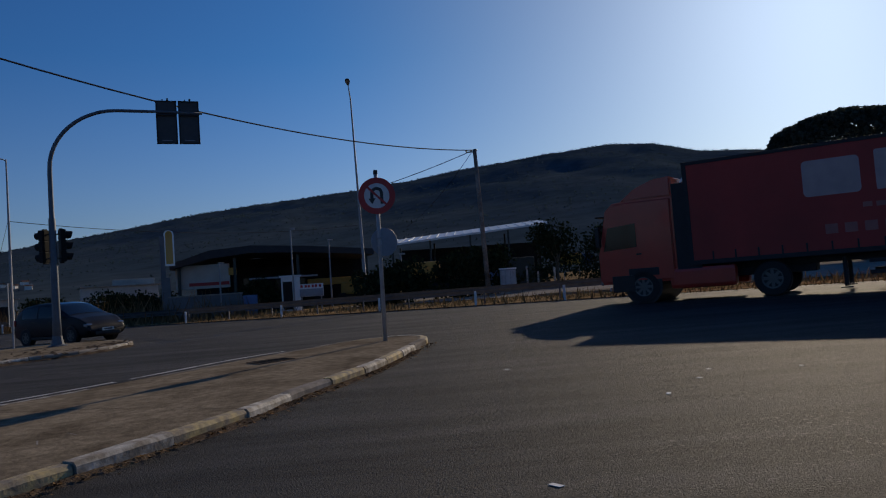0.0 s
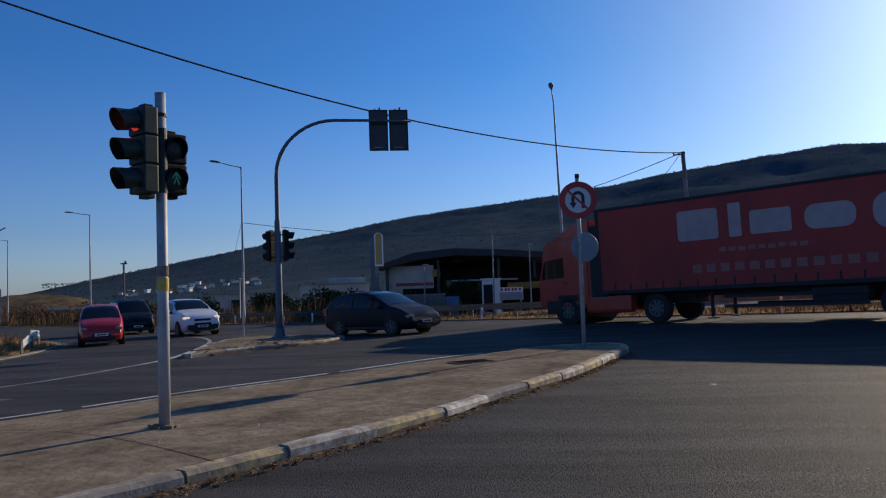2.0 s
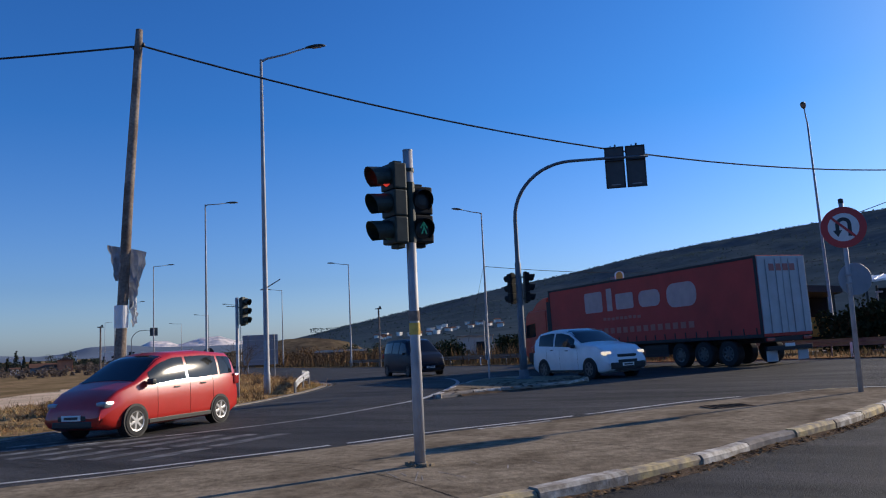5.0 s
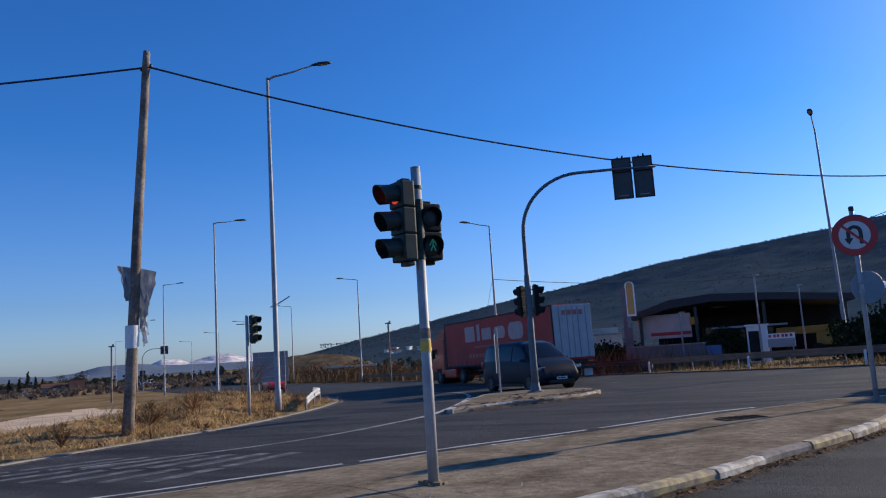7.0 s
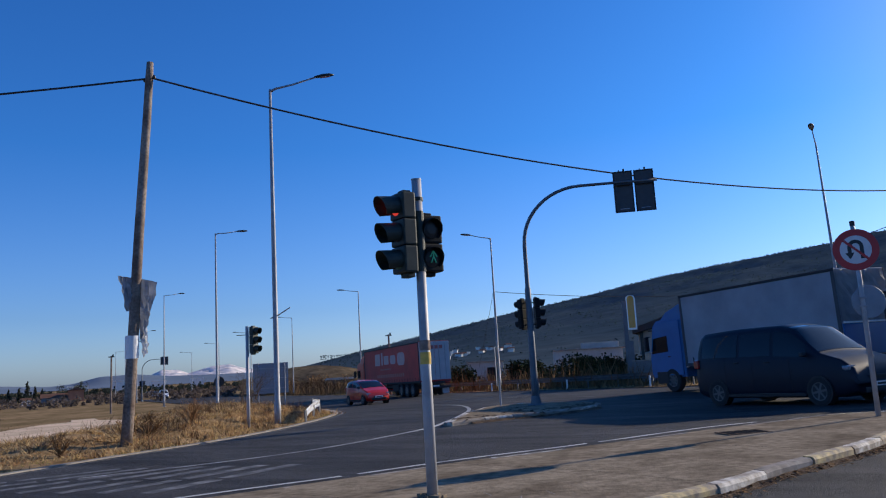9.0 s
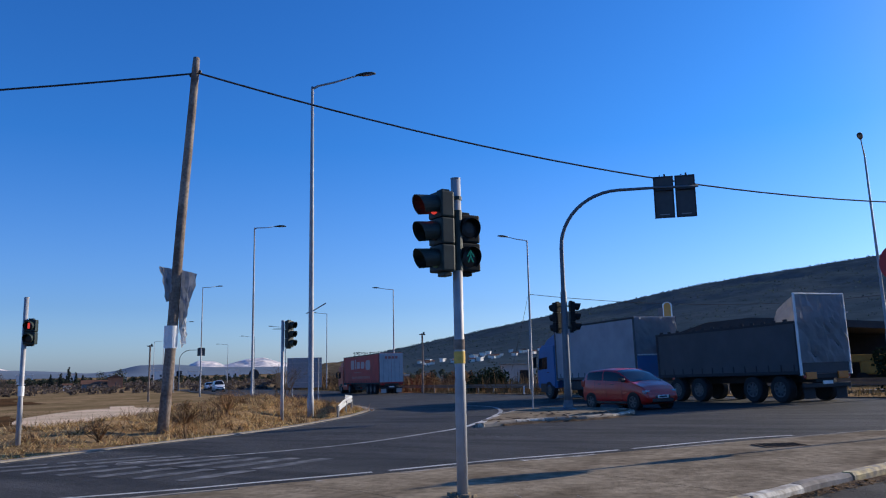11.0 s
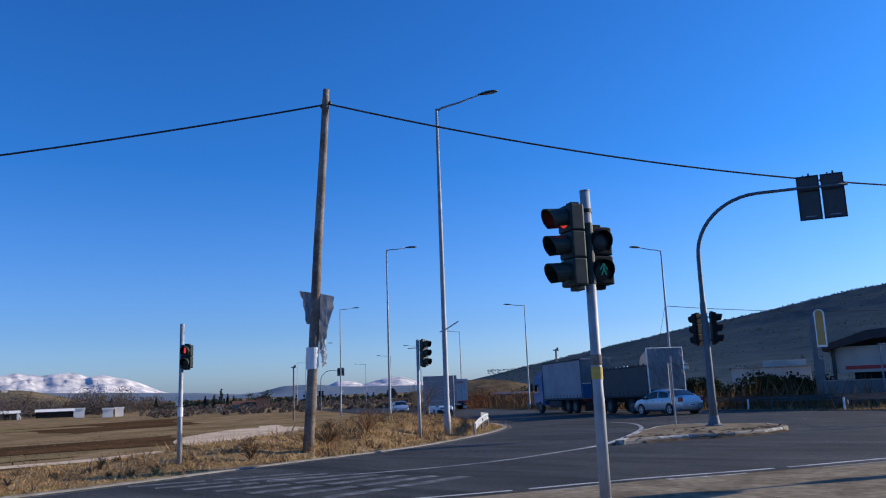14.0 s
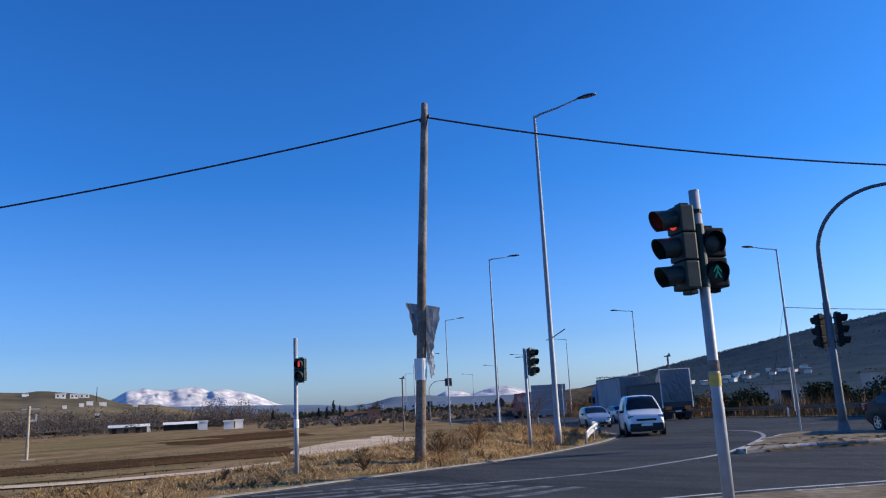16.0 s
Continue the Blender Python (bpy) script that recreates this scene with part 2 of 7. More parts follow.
LENS_GREEN_DARK = mat("unlit_green_lens", (0.02, 0.1, 0.06), 0.3)
CABLE = mat("cable_rubber", (0.02, 0.022, 0.03), 0.7)
GLASS = glass_mat("tinted_window", (0.012, 0.014, 0.016))
HEADLAMP = mat("headlamp_glass", (0.24, 0.25, 0.27), 0.15, 0.3, coat=0.6)
HEADLAMP_LIT = glow("lit_headlamp", (1.0, 0.84, 0.6), 0.8)
TAILLAMP = mat("tail_lamp", (0.35, 0.02, 0.02), 0.25, coat=0.8)
ORANGE_LAMP = mat("amber_marker", (0.7, 0.2, 0.03), 0.4)
WALL_WHITE = mat("rendered_wall", (0.5, 0.47, 0.42), 0.9, 0, 0.12, 1.5, (0.4, 0.36, 0.31), 0.55, 0.25)
WALL_GREY = mat("grey_wall", (0.2, 0.19, 0.19), 0.9, 0, 0.15, 1.5, (0.15, 0.14, 0.14), 0.55, 0.3)
ROOF_DARK = mat("dark_roof", (0.03, 0.03, 0.033), 0.7, 0, 0.2, 2)
ROOF_TILE = mat("clay_roof", (0.16, 0.09, 0.065), 0.9, 0, 0.25, 2)
RAIL_GREY = mat("grey_rail_steel", (0.13, 0.13, 0.135), 0.7, 0.1, 0.2, 4)
HOUSE_WHITE = mat("whitewash", (0.78, 0.75, 0.7), 0.9, 0, 0.08, 1)
ROOF_METAL = mat("pale_metal_roof", (0.55, 0.56, 0.58), 0.4, 0.4, 0.1, 1.5)
# near-black for dark openings and parts; on walls it stands in for shade
SHADE = mat("dark_parts_and_shade", (0.03, 0.03, 0.03), 0.9, 0, 0.3, 1)
ORANGE = mat("orange_machine_paint", (0.5, 0.24, 0.04), 0.6, 0, 0.2, 2)
TOTEM_YELLOW = mat("yellow_totem_face", (0.55, 0.24, 0.02), 0.3, 0, 0.08, 3, coat=0.6)
BLUE_PANEL = mat("blue_panel", (0.08, 0.16, 0.32), 0.5, 0, 0.1, 3)

# ---- mesh tools ----


def ground_z(x):
    """The land falls gently from the crossing down to the plain."""
    return 0.04 + 2.0 * math.tanh(0.0105 * x)


def part(name, bm, material, parent=None, label="", smooth=False):
    me = bpy.data.meshes.new(name)
    bm.normal_update()
    bm.to_mesh(me)
    bm.free()
    for m in (material if isinstance(material, (list, tuple)) else [material]):
        me.materials.append(m)
    if smooth:
        for p in me.polygons:
            p.use_smooth = True
    ob = new(name, me)
    ob.parent = parent
    return tagged(ob, label) if label else ob


def thing(name, label, category, m=None, group="", kind=""):
    ob = new(name)
    ob.empty_display_size = 0.2
    if m is not None:
        ob.matrix_basis = m
    return tagged(ob, label, category, group, kind)


def soup(name, verts, faces, material, parent=None, label=""):
    me = bpy.data.meshes.new(name)
    me.from_pydata([tuple(v) for v in verts], [], [tuple(f) for f in faces])
    me.materials.append(material)
    ob = new(name, me)
    ob.parent = parent
    return tagged(ob, label) if label else ob


def box(bm, c, s, bevel=0.0, m=None):
    r = bmesh.ops.create_cube(bm, size=1.0)
    vs = r["verts"]
    bmesh.ops.scale(bm, vec=s, verts=vs)
    if bevel:
        es = list({e for v in vs for e in v.link_edges})
        r = bmesh.ops.bevel(bm, geom=es, offset=bevel, segments=2, affect="EDGES", profile=0.6)
        vs = list({v for f in r["faces"] for v in f.verts} | {v for v in vs if v.is_valid})
    bmesh.ops.translate(bm, vec=c, verts=vs)
    if m is not None:
        bmesh.ops.transform(bm, matrix=m, verts=vs)
    return vs


def rod(bm, a, b, r0, r1=None, n=12):
    a, b = Vector(a), Vector(b)
    r1 = r0 if r1 is None else r1
    d = b - a
    m = Matrix.Translation((a + b) / 2) @ d.to_track_quat("Z", "Y").to_matrix().to_4x4()
    return bmesh.ops.create_cone(bm, cap_ends=True, segments=n, radius1=r0, radius2=r1, depth=d.length, matrix=m)["verts"]


def tube(bm, pts, r, n=10):
    """A round tube along points; r: a radius or one for each point."""
    pts = [Vector(p) for p in pts]
    rr = r if isinstance(r, (list, tuple)) else [r] * len(pts)
    rings = []
    up = Vector((0.013, 0.021, 1)).normalized()
    for i, p in enumerate(pts):
        d = (pts[min(i + 1, len(pts) - 1)] - pts[max(i - 1, 0)]).normalized()
        if abs(d.dot(up)) > 0.98:
            up = Vector((1, 0.03, 0.02)).normalized() if abs(d.z) > 0.7 else Vector((0, 0, 1))
        a = d.cross(up).normalized()
        b = a.cross(d)
        up = b if i else up
        rings.append([bm.verts.new(p + (a * math.cos(k * math.tau / n) + b * math.sin(k * math.tau / n)) * rr[i]) for k in range(n)])
    for p, q in zip(rings, rings[1:]):
        for k in range(n):
            bm.faces.new((p[k], p[(k + 1) % n], q[(k + 1) % n], q[k]))
    bm.faces.new(rings[0][::-1])
    bm.faces.new(rings[-1])


def lathe(bm, prof, n=20, m=None):
    """prof: (radius, height) pairs turned about z."""
    rings = [[bm.verts.new((r * math.cos(k * math.tau / n), r * math.sin(k * math.tau / n), z)) for k in range(n)] for r, z in prof]
    for p, q in zip(rings, rings[1:]):
        for k in range(n):
            bm.faces.new((p[k], p[(k + 1) % n], q[(k + 1) % n], q[k]))
    bm.faces.new(rings[0][::-1])
    bm.faces.new(rings[-1])
    if m is not None:
        bmesh.ops.transform(bm, matrix=m, verts=[v for r in rings for v in r])


def prism(bm, poly, z0, z1, m=None):
    a = [bm.verts.new((x, y, z0)) for x, y in poly]
    b = [bm.verts.new((x, y, z1)) for x, y in poly]
    bm.faces.new(a[::-1])
    bm.faces.new(b)
    for i in range(len(a)):
        j = (i + 1) % len(a)
        bm.faces.new((a[i], a[j], b[j], b[i]))
    if m is not None:
        bmesh.ops.transform(bm, matrix=m, verts=a + b)


def sheet(name, poly, off, material, label="", category="", parent=None, depth=0.0):
    """A flat area laid on the sloping land; depth: a slab with sides that reach down."""
    bm = bmesh.new()
    f = bm.faces.new([bm.verts.new((x, y, 0)) for x, y in poly])
    if f.normal.z < 0 or sum(a[0] * b[1] - b[0] * a[1] for a, b in zip(poly, poly[1:] + poly[:1])) < 0:
        bmesh.ops.reverse_faces(bm, faces=[f])
    bmesh.ops.triangulate(bm, faces=bm.faces[:])
    lo, hi = min(p[0] for p in poly), max(p[0] for p in poly)
    x = math.ceil(lo / 4) * 4
    while x < hi:
        if abs(x) <= 200 and x - lo > 0.02 and hi - x > 0.02:
            bmesh.ops.bisect_plane(bm, geom=bm.verts[:] + bm.edges[:] + bm.faces[:], plane_co=(x, 0, 0), plane_no=(1, 0, 0))
        x += 4
    if depth:
        r = bmesh.ops.extrude_face_region(bm, geom=bm.faces[:])
        low = [g for g in r["geom"] if isinstance(g, bmesh.types.BMVert)]
        for v in bm.verts:
            v.co.z = ground_z(v.co.x) + off - depth
        for v in low:
            v.co.z += depth
    else:
        for v in bm.verts:
            v.co.z = ground_z(v.co.x) + off
    ob = part(name, bm, material, parent)
    return tagged(ob, label, category, "", "structure")


def offset_line(pts, d):
    """A line shifted sideways by d (left of its way is positive)."""
    out = []
    for i, p in enumerate(pts):
        a, b = Vector(pts[max(i - 1, 0)]), Vector(pts[min(i + 1, len(pts) - 1)])
        t = (b - a).normalized()
        out.append((p[0] - t.y * d, p[1] + t.x * d))
    return out


def smooth_line(pts, step=0.5):
    """A rounded line through the points."""
    pts = [Vector(p) for p in pts]
    out = []
    for i in range(len(pts) - 1):
        p0, p1, p2, p3 = pts[max(i - 1, 0)], pts[i], pts[i + 1], pts[min(i + 2, len(pts) - 1)]
        k = max(1, int((p2 - p1).length / step))
        for j in range(k):
            u = j / k
            out.append(tuple(0.5 * (2 * p1 + (p2 - p0) * u + (2 * p0 - 5 * p1 + 4 * p2 - p3) * u * u + (3 * p1 - p0 - 3 * p2 + p3) * u ** 3)))
    out.append(tuple(pts[-1]))
    return out


def stripe(name, pts, width, off, material, label, category="road marking"):
    return sheet(name, offset_line(pts, width / 2) + offset_line(pts, -width / 2)[::-1], off, material, label, category)


def ray_spot(az, r):
    """The spot at r metres from the crossing's origin, az degrees left of straight ahead."""
    return (-math.sin(radians(az)) * r, math.cos(radians(az)) * r)

# ---- ground ----


def build_ground():
    xs = [-4200, -2500, -1400, -800, -500, -300] + list(range(-200, 201, 4)) + [300, 500, 900, 1600, 4000]
    ys = [-3000, -1000, -400, -150, -50, 0, 50, 150, 400, 1000, 2200, 4200]
    verts = [(x, y, ground_z(x) - 0.06) for x in xs for y in ys]
    n = len(ys)
    faces = [(i * n + j, (i + 1) * n + j, (i + 1) * n + j + 1, i * n + j + 1) for i in range(len(xs) - 1) for j in range(n - 1)]
    tagged(soup("ground", verts, faces, FIELD), "dry winter fields of brown and olive stubble", "ground", "", "structure")


build_ground()
ROAD_WAY, ROAD_SIDE = Vector((-0.85, 0.527)), Vector((0.527, 0.85))


def road_spot(s, d):
    p = ROAD_WAY * s + ROAD_SIDE * d
    return (p.x, p.y)


VERGE_EDGE = smooth_line([(-17.6, -30), (-16.6, 0), (-16.6, 6), (-17.3, 9.7), (-17.8, 12.4), (-18.4, 16.2), (-19.9, 20.2), (-22.6, 25.4), (-26.3, 30.4), (-33, 36), (-45, 44.5)], 1.0)
road_poly = [(-17.6, -120)] + VERGE_EDGE + [road_spot(180, 11.8), road_spot(180, 27.6), road_spot(20, 27.8), road_spot(-10, 29.5), road_spot(-60, 31), (90, -40), (60, -120)]
sheet("road", road_poly, 0.0, ASPHALT, "grey worn asphalt of the crossing", "road")

# fields beyond the verge
def band(a, b, c, d, seed):
    """A four-cornered field with uneven edges."""
    out = []
    for p, q in ((a, b), (b, c), (c, d), (d, a)):
        for k in range(7):
            v = Vector(p).lerp(Vector(q), k / 7)
            s = (Vector(q) - Vector(p)).length * 0.03
            out.append((v.x + s * noise.noise(Vector((v.x * 0.3, v.y * 0.3, seed))) * 2, v.y + s * noise.noise(Vector((v.y * 0.3, v.x * 0.3, seed + 9))) * 2))
    return out


for poly, m, lab in (
    (band((-150, -25), (-148, 39), (-97, 39), (-95, -12), 1), OLIVE_STRIP, "olive strip of winter crop in the field"),
    (band((-50, -4), (-52, 25), (-36.5, 18), (-43, -3), 2), PLOUGHED, "brown ploughed strip in the field"),
    (band((-112, 32), (-128, 62), (-84, 44), (-76, 27), 4), PLOUGHED, "dark ploughed strip in the field"),
    (band((-38, -2), (-36, 12), (-32, 12), (-33, -3), 5), OLIVE_STRIP, "olive strip of rough grass beside the track"),
):
    sheet("field_strip", poly, -0.03, m, lab, "field")
TRACK = smooth_line([(-60, -12), (-40, -4), (-30.5, 4.3), (-28.4, 9), (-29.5, 13.5), (-34, 19.5), (-44, 28), (-60, 38)], 1.0)
w_in, w_out = offset_line(TRACK, 0.9), offset_line(TRACK, -0.9)
sheet("dirt_track", w_in + w_out[::-1], -0.015, DIRT, "pale dirt track across the fields", "track")
sheet("dirt_clearing", smooth_line([(-33, 17), (-38, 18.5), (-45, 22.5), (-52, 28.5), (-55.5, 33), (-53, 35), (-48, 33.5), (-39, 26.5), (-33.5, 20.5), (-32.3, 18.2)], 1.0), -0.008, DIRT, "pale bare dirt clearing beside the track", "track")
EDGE_X, EDGE_Y = np.array([p[0] for p in VERGE_EDGE]), np.array([p[1] for p in VERGE_EDGE])


def soft_step(u):
    u = min(1.0, max(0.0, u))
    return u * u * (3 - 2 * u)


def rise(x, y):
    """How far the rough verge is heaped up above the plain land."""
    d = float(np.sqrt(np.min((EDGE_X - x) ** 2 + (EDGE_Y - y) ** 2)))
    lump = 0.7 + 0.55 * noise.noise(Vector((x * 0.42, y * 0.42, 2))) + 0.3 * noise.noise(Vector((x * 1.3, y * 1.3, 5)))
    return soft_step((d - 0.5) / 3.6) * soft_step((9.2 - d) / 3.2) * (0.03 + 0.56 * soft_step((y - 9) / 5)) * max(0.1, lump)


def build_verge():
    line = VERGE_EDGE[8:]
    cols = [0.0, 0.25, 0.6, 1.0, 1.5, 2.0, 2.6, 3.2, 3.9, 4.6, 5.4, 6.2, 7.0, 7.8, 8.6, 9.4]
    rows = [offset_line(line, d) for d in cols]
    vs = [(p[0], p[1], ground_z(p[0]) - 0.02 - (0.04 if j == len(cols) - 1 else 0) + rise(*p)) for j, r in enumerate(rows) for p in r]
    n = len(line)
    fs = [(j * n + i, j * n + i + 1, (j + 1) * n + i + 1, (j + 1) * n + i) for j in range(len(cols) - 1) for i in range(n - 1)]
    ob = tagged(soup("verge", vs, fs, VERGE), "rough heaped verge of dry soil and grass", "verge", "", "structure")
    for p in ob.data.polygons:
        p.use_smooth = True


build_verge()
strip_in = offset_line(VERGE_EDGE, 0.26)
vs, fs = [], []
for p, q in zip(VERGE_EDGE, strip_in):
    vs += [(p[0], p[1], ground_z(p[0]) - 0.06), (p[0], p[1], ground_z(p[0]) + 0.03), (q[0], q[1], ground_z(q[0]) + 0.03), (q[0], q[1], ground_z(q[0]) - 0.06)]
for i in range(len(VERGE_EDGE) - 1):
    fs += [(i * 4 + j, i * 4 + j + 1, i * 4 + j + 5, i * 4 + j + 4) for j in range(3)]
tagged(soup("verge_edge_strip", vs, fs, KERB_GREY), "flat grey concrete edging of the verge", "kerb", "", "structure")
far_in = [road_spot(s, 27.9) for s in (130, 60, 20)] + [road_spot(-8, 29.6), road_spot(-18, 30.2)]
far_out = [road_spot(s, 33) for s in (130, 60, 20)] + [road_spot(-8, 33), road_spot(-18, 33)]
sheet("far_verge", far_in + far_out[::-1], 0.02, VERGE, "far verge of soil and dry grass", "verge")
sheet("forecourt", [road_spot(s, d) for s, d in ((30, 36), (30, 70), (-60, 75), (-60, 31.5), (-18, 31.5), (-6, 36))], -0.02, KERB_GREY, "pale dusty forecourt beside the road", "forecourt")

# ---- near pavement with its kerb stones ----
KERB = smooth_line([(-6.4, -4), (-5.4, 0), (-4.15, 3.2), (-3.43, 4.95), (-2.93, 6.05), (-2.5, 7.04), (-2.1, 8.12), (-1.74, 9.51), (-1.36, 10.6), (-1.01, 11.83), (-0.64, 13.85), (-0.38, 15.5)], 0.2)
TIP = smooth_line([(-0.38, 15.5), (-0.42, 16.3), (-0.8, 16.9), (-1.4, 17.0), (-2.2, 16.6)], 0.2)
BACK = [(-2.2, 16.6), (-3.7, 14.2), (-5.1, 11.75), (-6.2, 10.1), (-7.05, 8.3), (-7.75, 7.0), (-8.3, 6.0), (-9.0, 4.9), (-10.4, 2), (-11.4, -4)]
inner = offset_line(KERB + TIP[1:], 0.15)
sheet("pavement", inner + BACK[1:], 0.125, CONCRETE, "worn brown concrete pavement island at the crossing", "pavement", depth=0.2)


def kerb_row(parent, line, inside, length, mats, height=0.13, chance=None):
    """Single kerb stones along a line, each with its own wear."""
    d, cur, k = 0.0, [line[0]], 0
    rng = random.Random(4)
    for a, b in zip(line, line[1:]):
        d += (Vector(b) - Vector(a)).length
        cur.append(b)
        if d >= length or b == line[-1]:
            edge, back = cur, offset_line(cur, inside)
            dz = rng.uniform(-0.012, 0.008)
            shift = rng.uniform(-0.012, 0.012)
            bm = bmesh.new()
            gap = 0.012
            n = len(edge)
            rows = []
            for i in range(n):
                e, q = Vector(edge[i]), Vector(back[i])
                if i in (0, n - 1):
                    t = (Vector(edge[1]) - Vector(edge[0])) if i == 0 else (Vector(edge[-2]) - Vector(edge[-1]))
                    t = t.normalized() * gap * rng.uniform(0.6, 2.2)
                    e, q = e + t, q + t
                o = (q - e).normalized()
                e = e + o * shift
                z = ground_z(e.x)
                top = z + height + dz + rng.uniform(-0.004, 0.004)
                rows.append([bm.verts.new(c) for c in ((e.x - o.x * 0.005, e.y - o.y * 0.005, z - 0.1), (e.x, e.y, top - 0.035), (e.x + o.x * 0.03, e.y + o.y * 0.03, top), (q.x, q.y, top + 0.002), (q.x, q.y, z - 0.1))])
            for p, q in zip(rows, rows[1:]):
                for j in range(4):
                    bm.faces.new((p[j], q[j], q[j + 1], p[j + 1]))
            bm.faces.new(rows[0])
            bm.faces.new(rows[-1][::-1])
            bmesh.ops.recalc_face_normals(bm, faces=bm.faces[:])
            part("kerb_stone", bm, mats[k % len(mats)], parent)
            cur, d, k = [b], 0.0, k + 1


near_kerb = thing("kerb", "broken kerb stones in faded white and yellow paint", "kerb", kind="structure")
kerb_row(near_kerb, KERB + TIP[1:], 0.148, 0.95, (KERB_WHITE, KERB_YELLOW, KERB_WHITE, KERB_GREY, KERB_YELLOW))
far_kerb = thing("kerb", "grey kerb stones along the back of the pavement", "kerb", kind="structure")
kerb_row(far_kerb, smooth_line(BACK[::-1], 0.3), -0.14, 1.0, (KERB_GREY, KERB_GREY, KERB_WHITE), 0.123)

# small traffic island
ISLE = smooth_line([(-11.95, 18.4), (-11.3, 20.2), (-10.2, 21.6), (-9.8, 24.0), (-10.6, 25.9), (-12.2, 27.0), (-15.2, 27.2), (-14.4, 23.8), (-13.1, 20.8), (-11.95, 18.4)], 0.4)
sheet("island", offset_line(ISLE, 0.15)[:-1], 0.12, CONCRETE, "small dusty concrete traffic island", "pavement", depth=0.2)
isle_kerb = thing("kerb", "pale worn kerb stones round the traffic island", "kerb", kind="structure")
kerb_row(isle_kerb, ISLE, 0.148, 0.9, (KERB_GREY, KERB_WHITE, KERB_GREY), 0.125)
rt = smooth_line([(4.5, 37.2), (7.5, 35.2), (13, 31.5), (13.8, 33.5), (7, 38), (4.5, 37.2)], 0.5)
sheet("island", rt[:-1], 0.1, CONCRETE, "concrete island at the far side road", "pavement", depth=0.2)

# road markings
for a, b in ((0.0, 0.37), (0.375, 0.7), (0.705, 0.99)):
    line = smooth_line([(-10.6, 5.2), (-9.45, 6.75), (-8.8, 7.9), (-8.0, 9.3), (-7.05, 11.25), (-5.85, 13.1), (-4.4, 15.8), (-3.4, 17)], 0.3)
    n = len(line)
    stripe("edge_line", line[int(a * n):int(b * n)], 0.12, 0.006, LINE, "broken white edge line beside the pavement")
slip = smooth_line([(-23, 33.4), (-20.3, 31.8), (-18.6, 30.1), (-16.4, 26.9), (-14.5, 23.2), (-13.1, 20.0), (-12.4, 18.0), (-12.15, 16.0), (-12.0, 13.9), (-12.25, 12.2), (-12.9, 10.6), (-14.0, 8.8)], 0.5)
stripe("lane_line", slip[:22], 0.15, 0.006, LINE_FAINT, "faded white lane line of the slip road")
stripe("lane_line", slip[21:38], 0.17, 0.006, LINE, "white lane line ending at the island")
stripe("lane_line", slip[37:], 0.15, 0.006, LINE_FAINT, "faded white lane line of the slip road")
stripe("edge_line", [(p[0] + 0.35, p[1] - 0.1) for p in VERGE_EDGE[30:]], 0.12, 0.006, LINE_OLD, "worn white edge line beside the verge")
for k in range(7):
    x = -16.1 + k * 0.98
    lean = 1.5 - k * 0.26
    for a, b in ((0, 0.42), (0.47, 1.0)):
        y0 = 6.9 + 0.1 * k
        stripe("crossing_stripe", [(x + lean * a, y0 + 3.2 * a), (x + lean * b, y0 + 3.2 * b)], 0.34, 0.006, LINE_OLD, "worn white stripe of the pedestrian crossing")
for s in range(3, 12):
    stripe("centre_line", [road_spot(s * 9, 21.0), road_spot(s * 9 + 4, 21.0)], 0.12, 0.006, LINE_OLD, "faded white centre line of the main road")

# manhole slab on the pavement, with a crack filled by dirt
cover = thing("manhole_cover", "dark rusty drain cover set in the pavement", "manhole cover", pose(-3.0, 13.4, ground_z(-3.0) + 0.126, 0, 0, 40))
bm = bmesh.new()
box(bm, (0, 0, 0.006), (0.75, 0.5, 0.012), 0.004)
part("frame", bm, BARK, cover)
for k in range(5):
    bm = bmesh.new()
    box(bm, (-0.27 + k * 0.135, 0, 0.014), (0.09, 0.42, 0.008))
    part("bar", bm, SHADE, cover)

# joints and scratches in the pavement, scraps on the road
for pts in ([(-3.3, 5.5), (-4.6, 6.3), (-6.0, 6.9), (-7.8, 7.1)], [(-2.2, 8.2), (-4.0, 9.1), (-6.4, 9.8)], [(-1.6, 11.0), (-3.2, 11.7), (-5.1, 11.9)]):
    stripe("pavement_joint", smooth_line(pts, 0.4), 0.01, 0.1275, SHADE, "dark cracked joint across the pavement", "joint")
rgs = random.Random(21)
for k in range(10):
    x, y, a, n = -4.4 + rgs.gauss(0, 0.7), 6.6 + rgs.gauss(0, 0.5), rgs.gauss(-0.9, 0.25), rgs.uniform(0.15, 0.6)
    stripe("scratch", [(x, y), (x + math.cos(a) * n, y + math.sin(a) * n)], 0.014, 0.1272, KERB_GREY, "pale shallow scratch in the pavement", "scratch")
for k in range(9):
    x, y = rgs.uniform(0.5, 5), rgs.uniform(4, 12)
    b = thing("paper_scrap", "flat pale scrap of paper on the asphalt", "litter", pose(x, y, ground_z(x) + 0.004, 0, 0, rgs.uniform(0, 180)), "scraps on the road")
    bmx = bmesh.new()
    box(bmx, (0, 0, 0.0015), (rgs.uniform(0.04, 0.1), rgs.uniform(0.03, 0.06), 0.003))
    part("sheet", bmx, PAPER, b)

# dirt washed up against the kerbs
GUTTER = mat("gutter_soil", (0.15, 0.11, 0.075), 0.95, 0, 0.5, 30, (0.08, 0.06, 0.045), 0.5, 4.0, 0.8, 60)


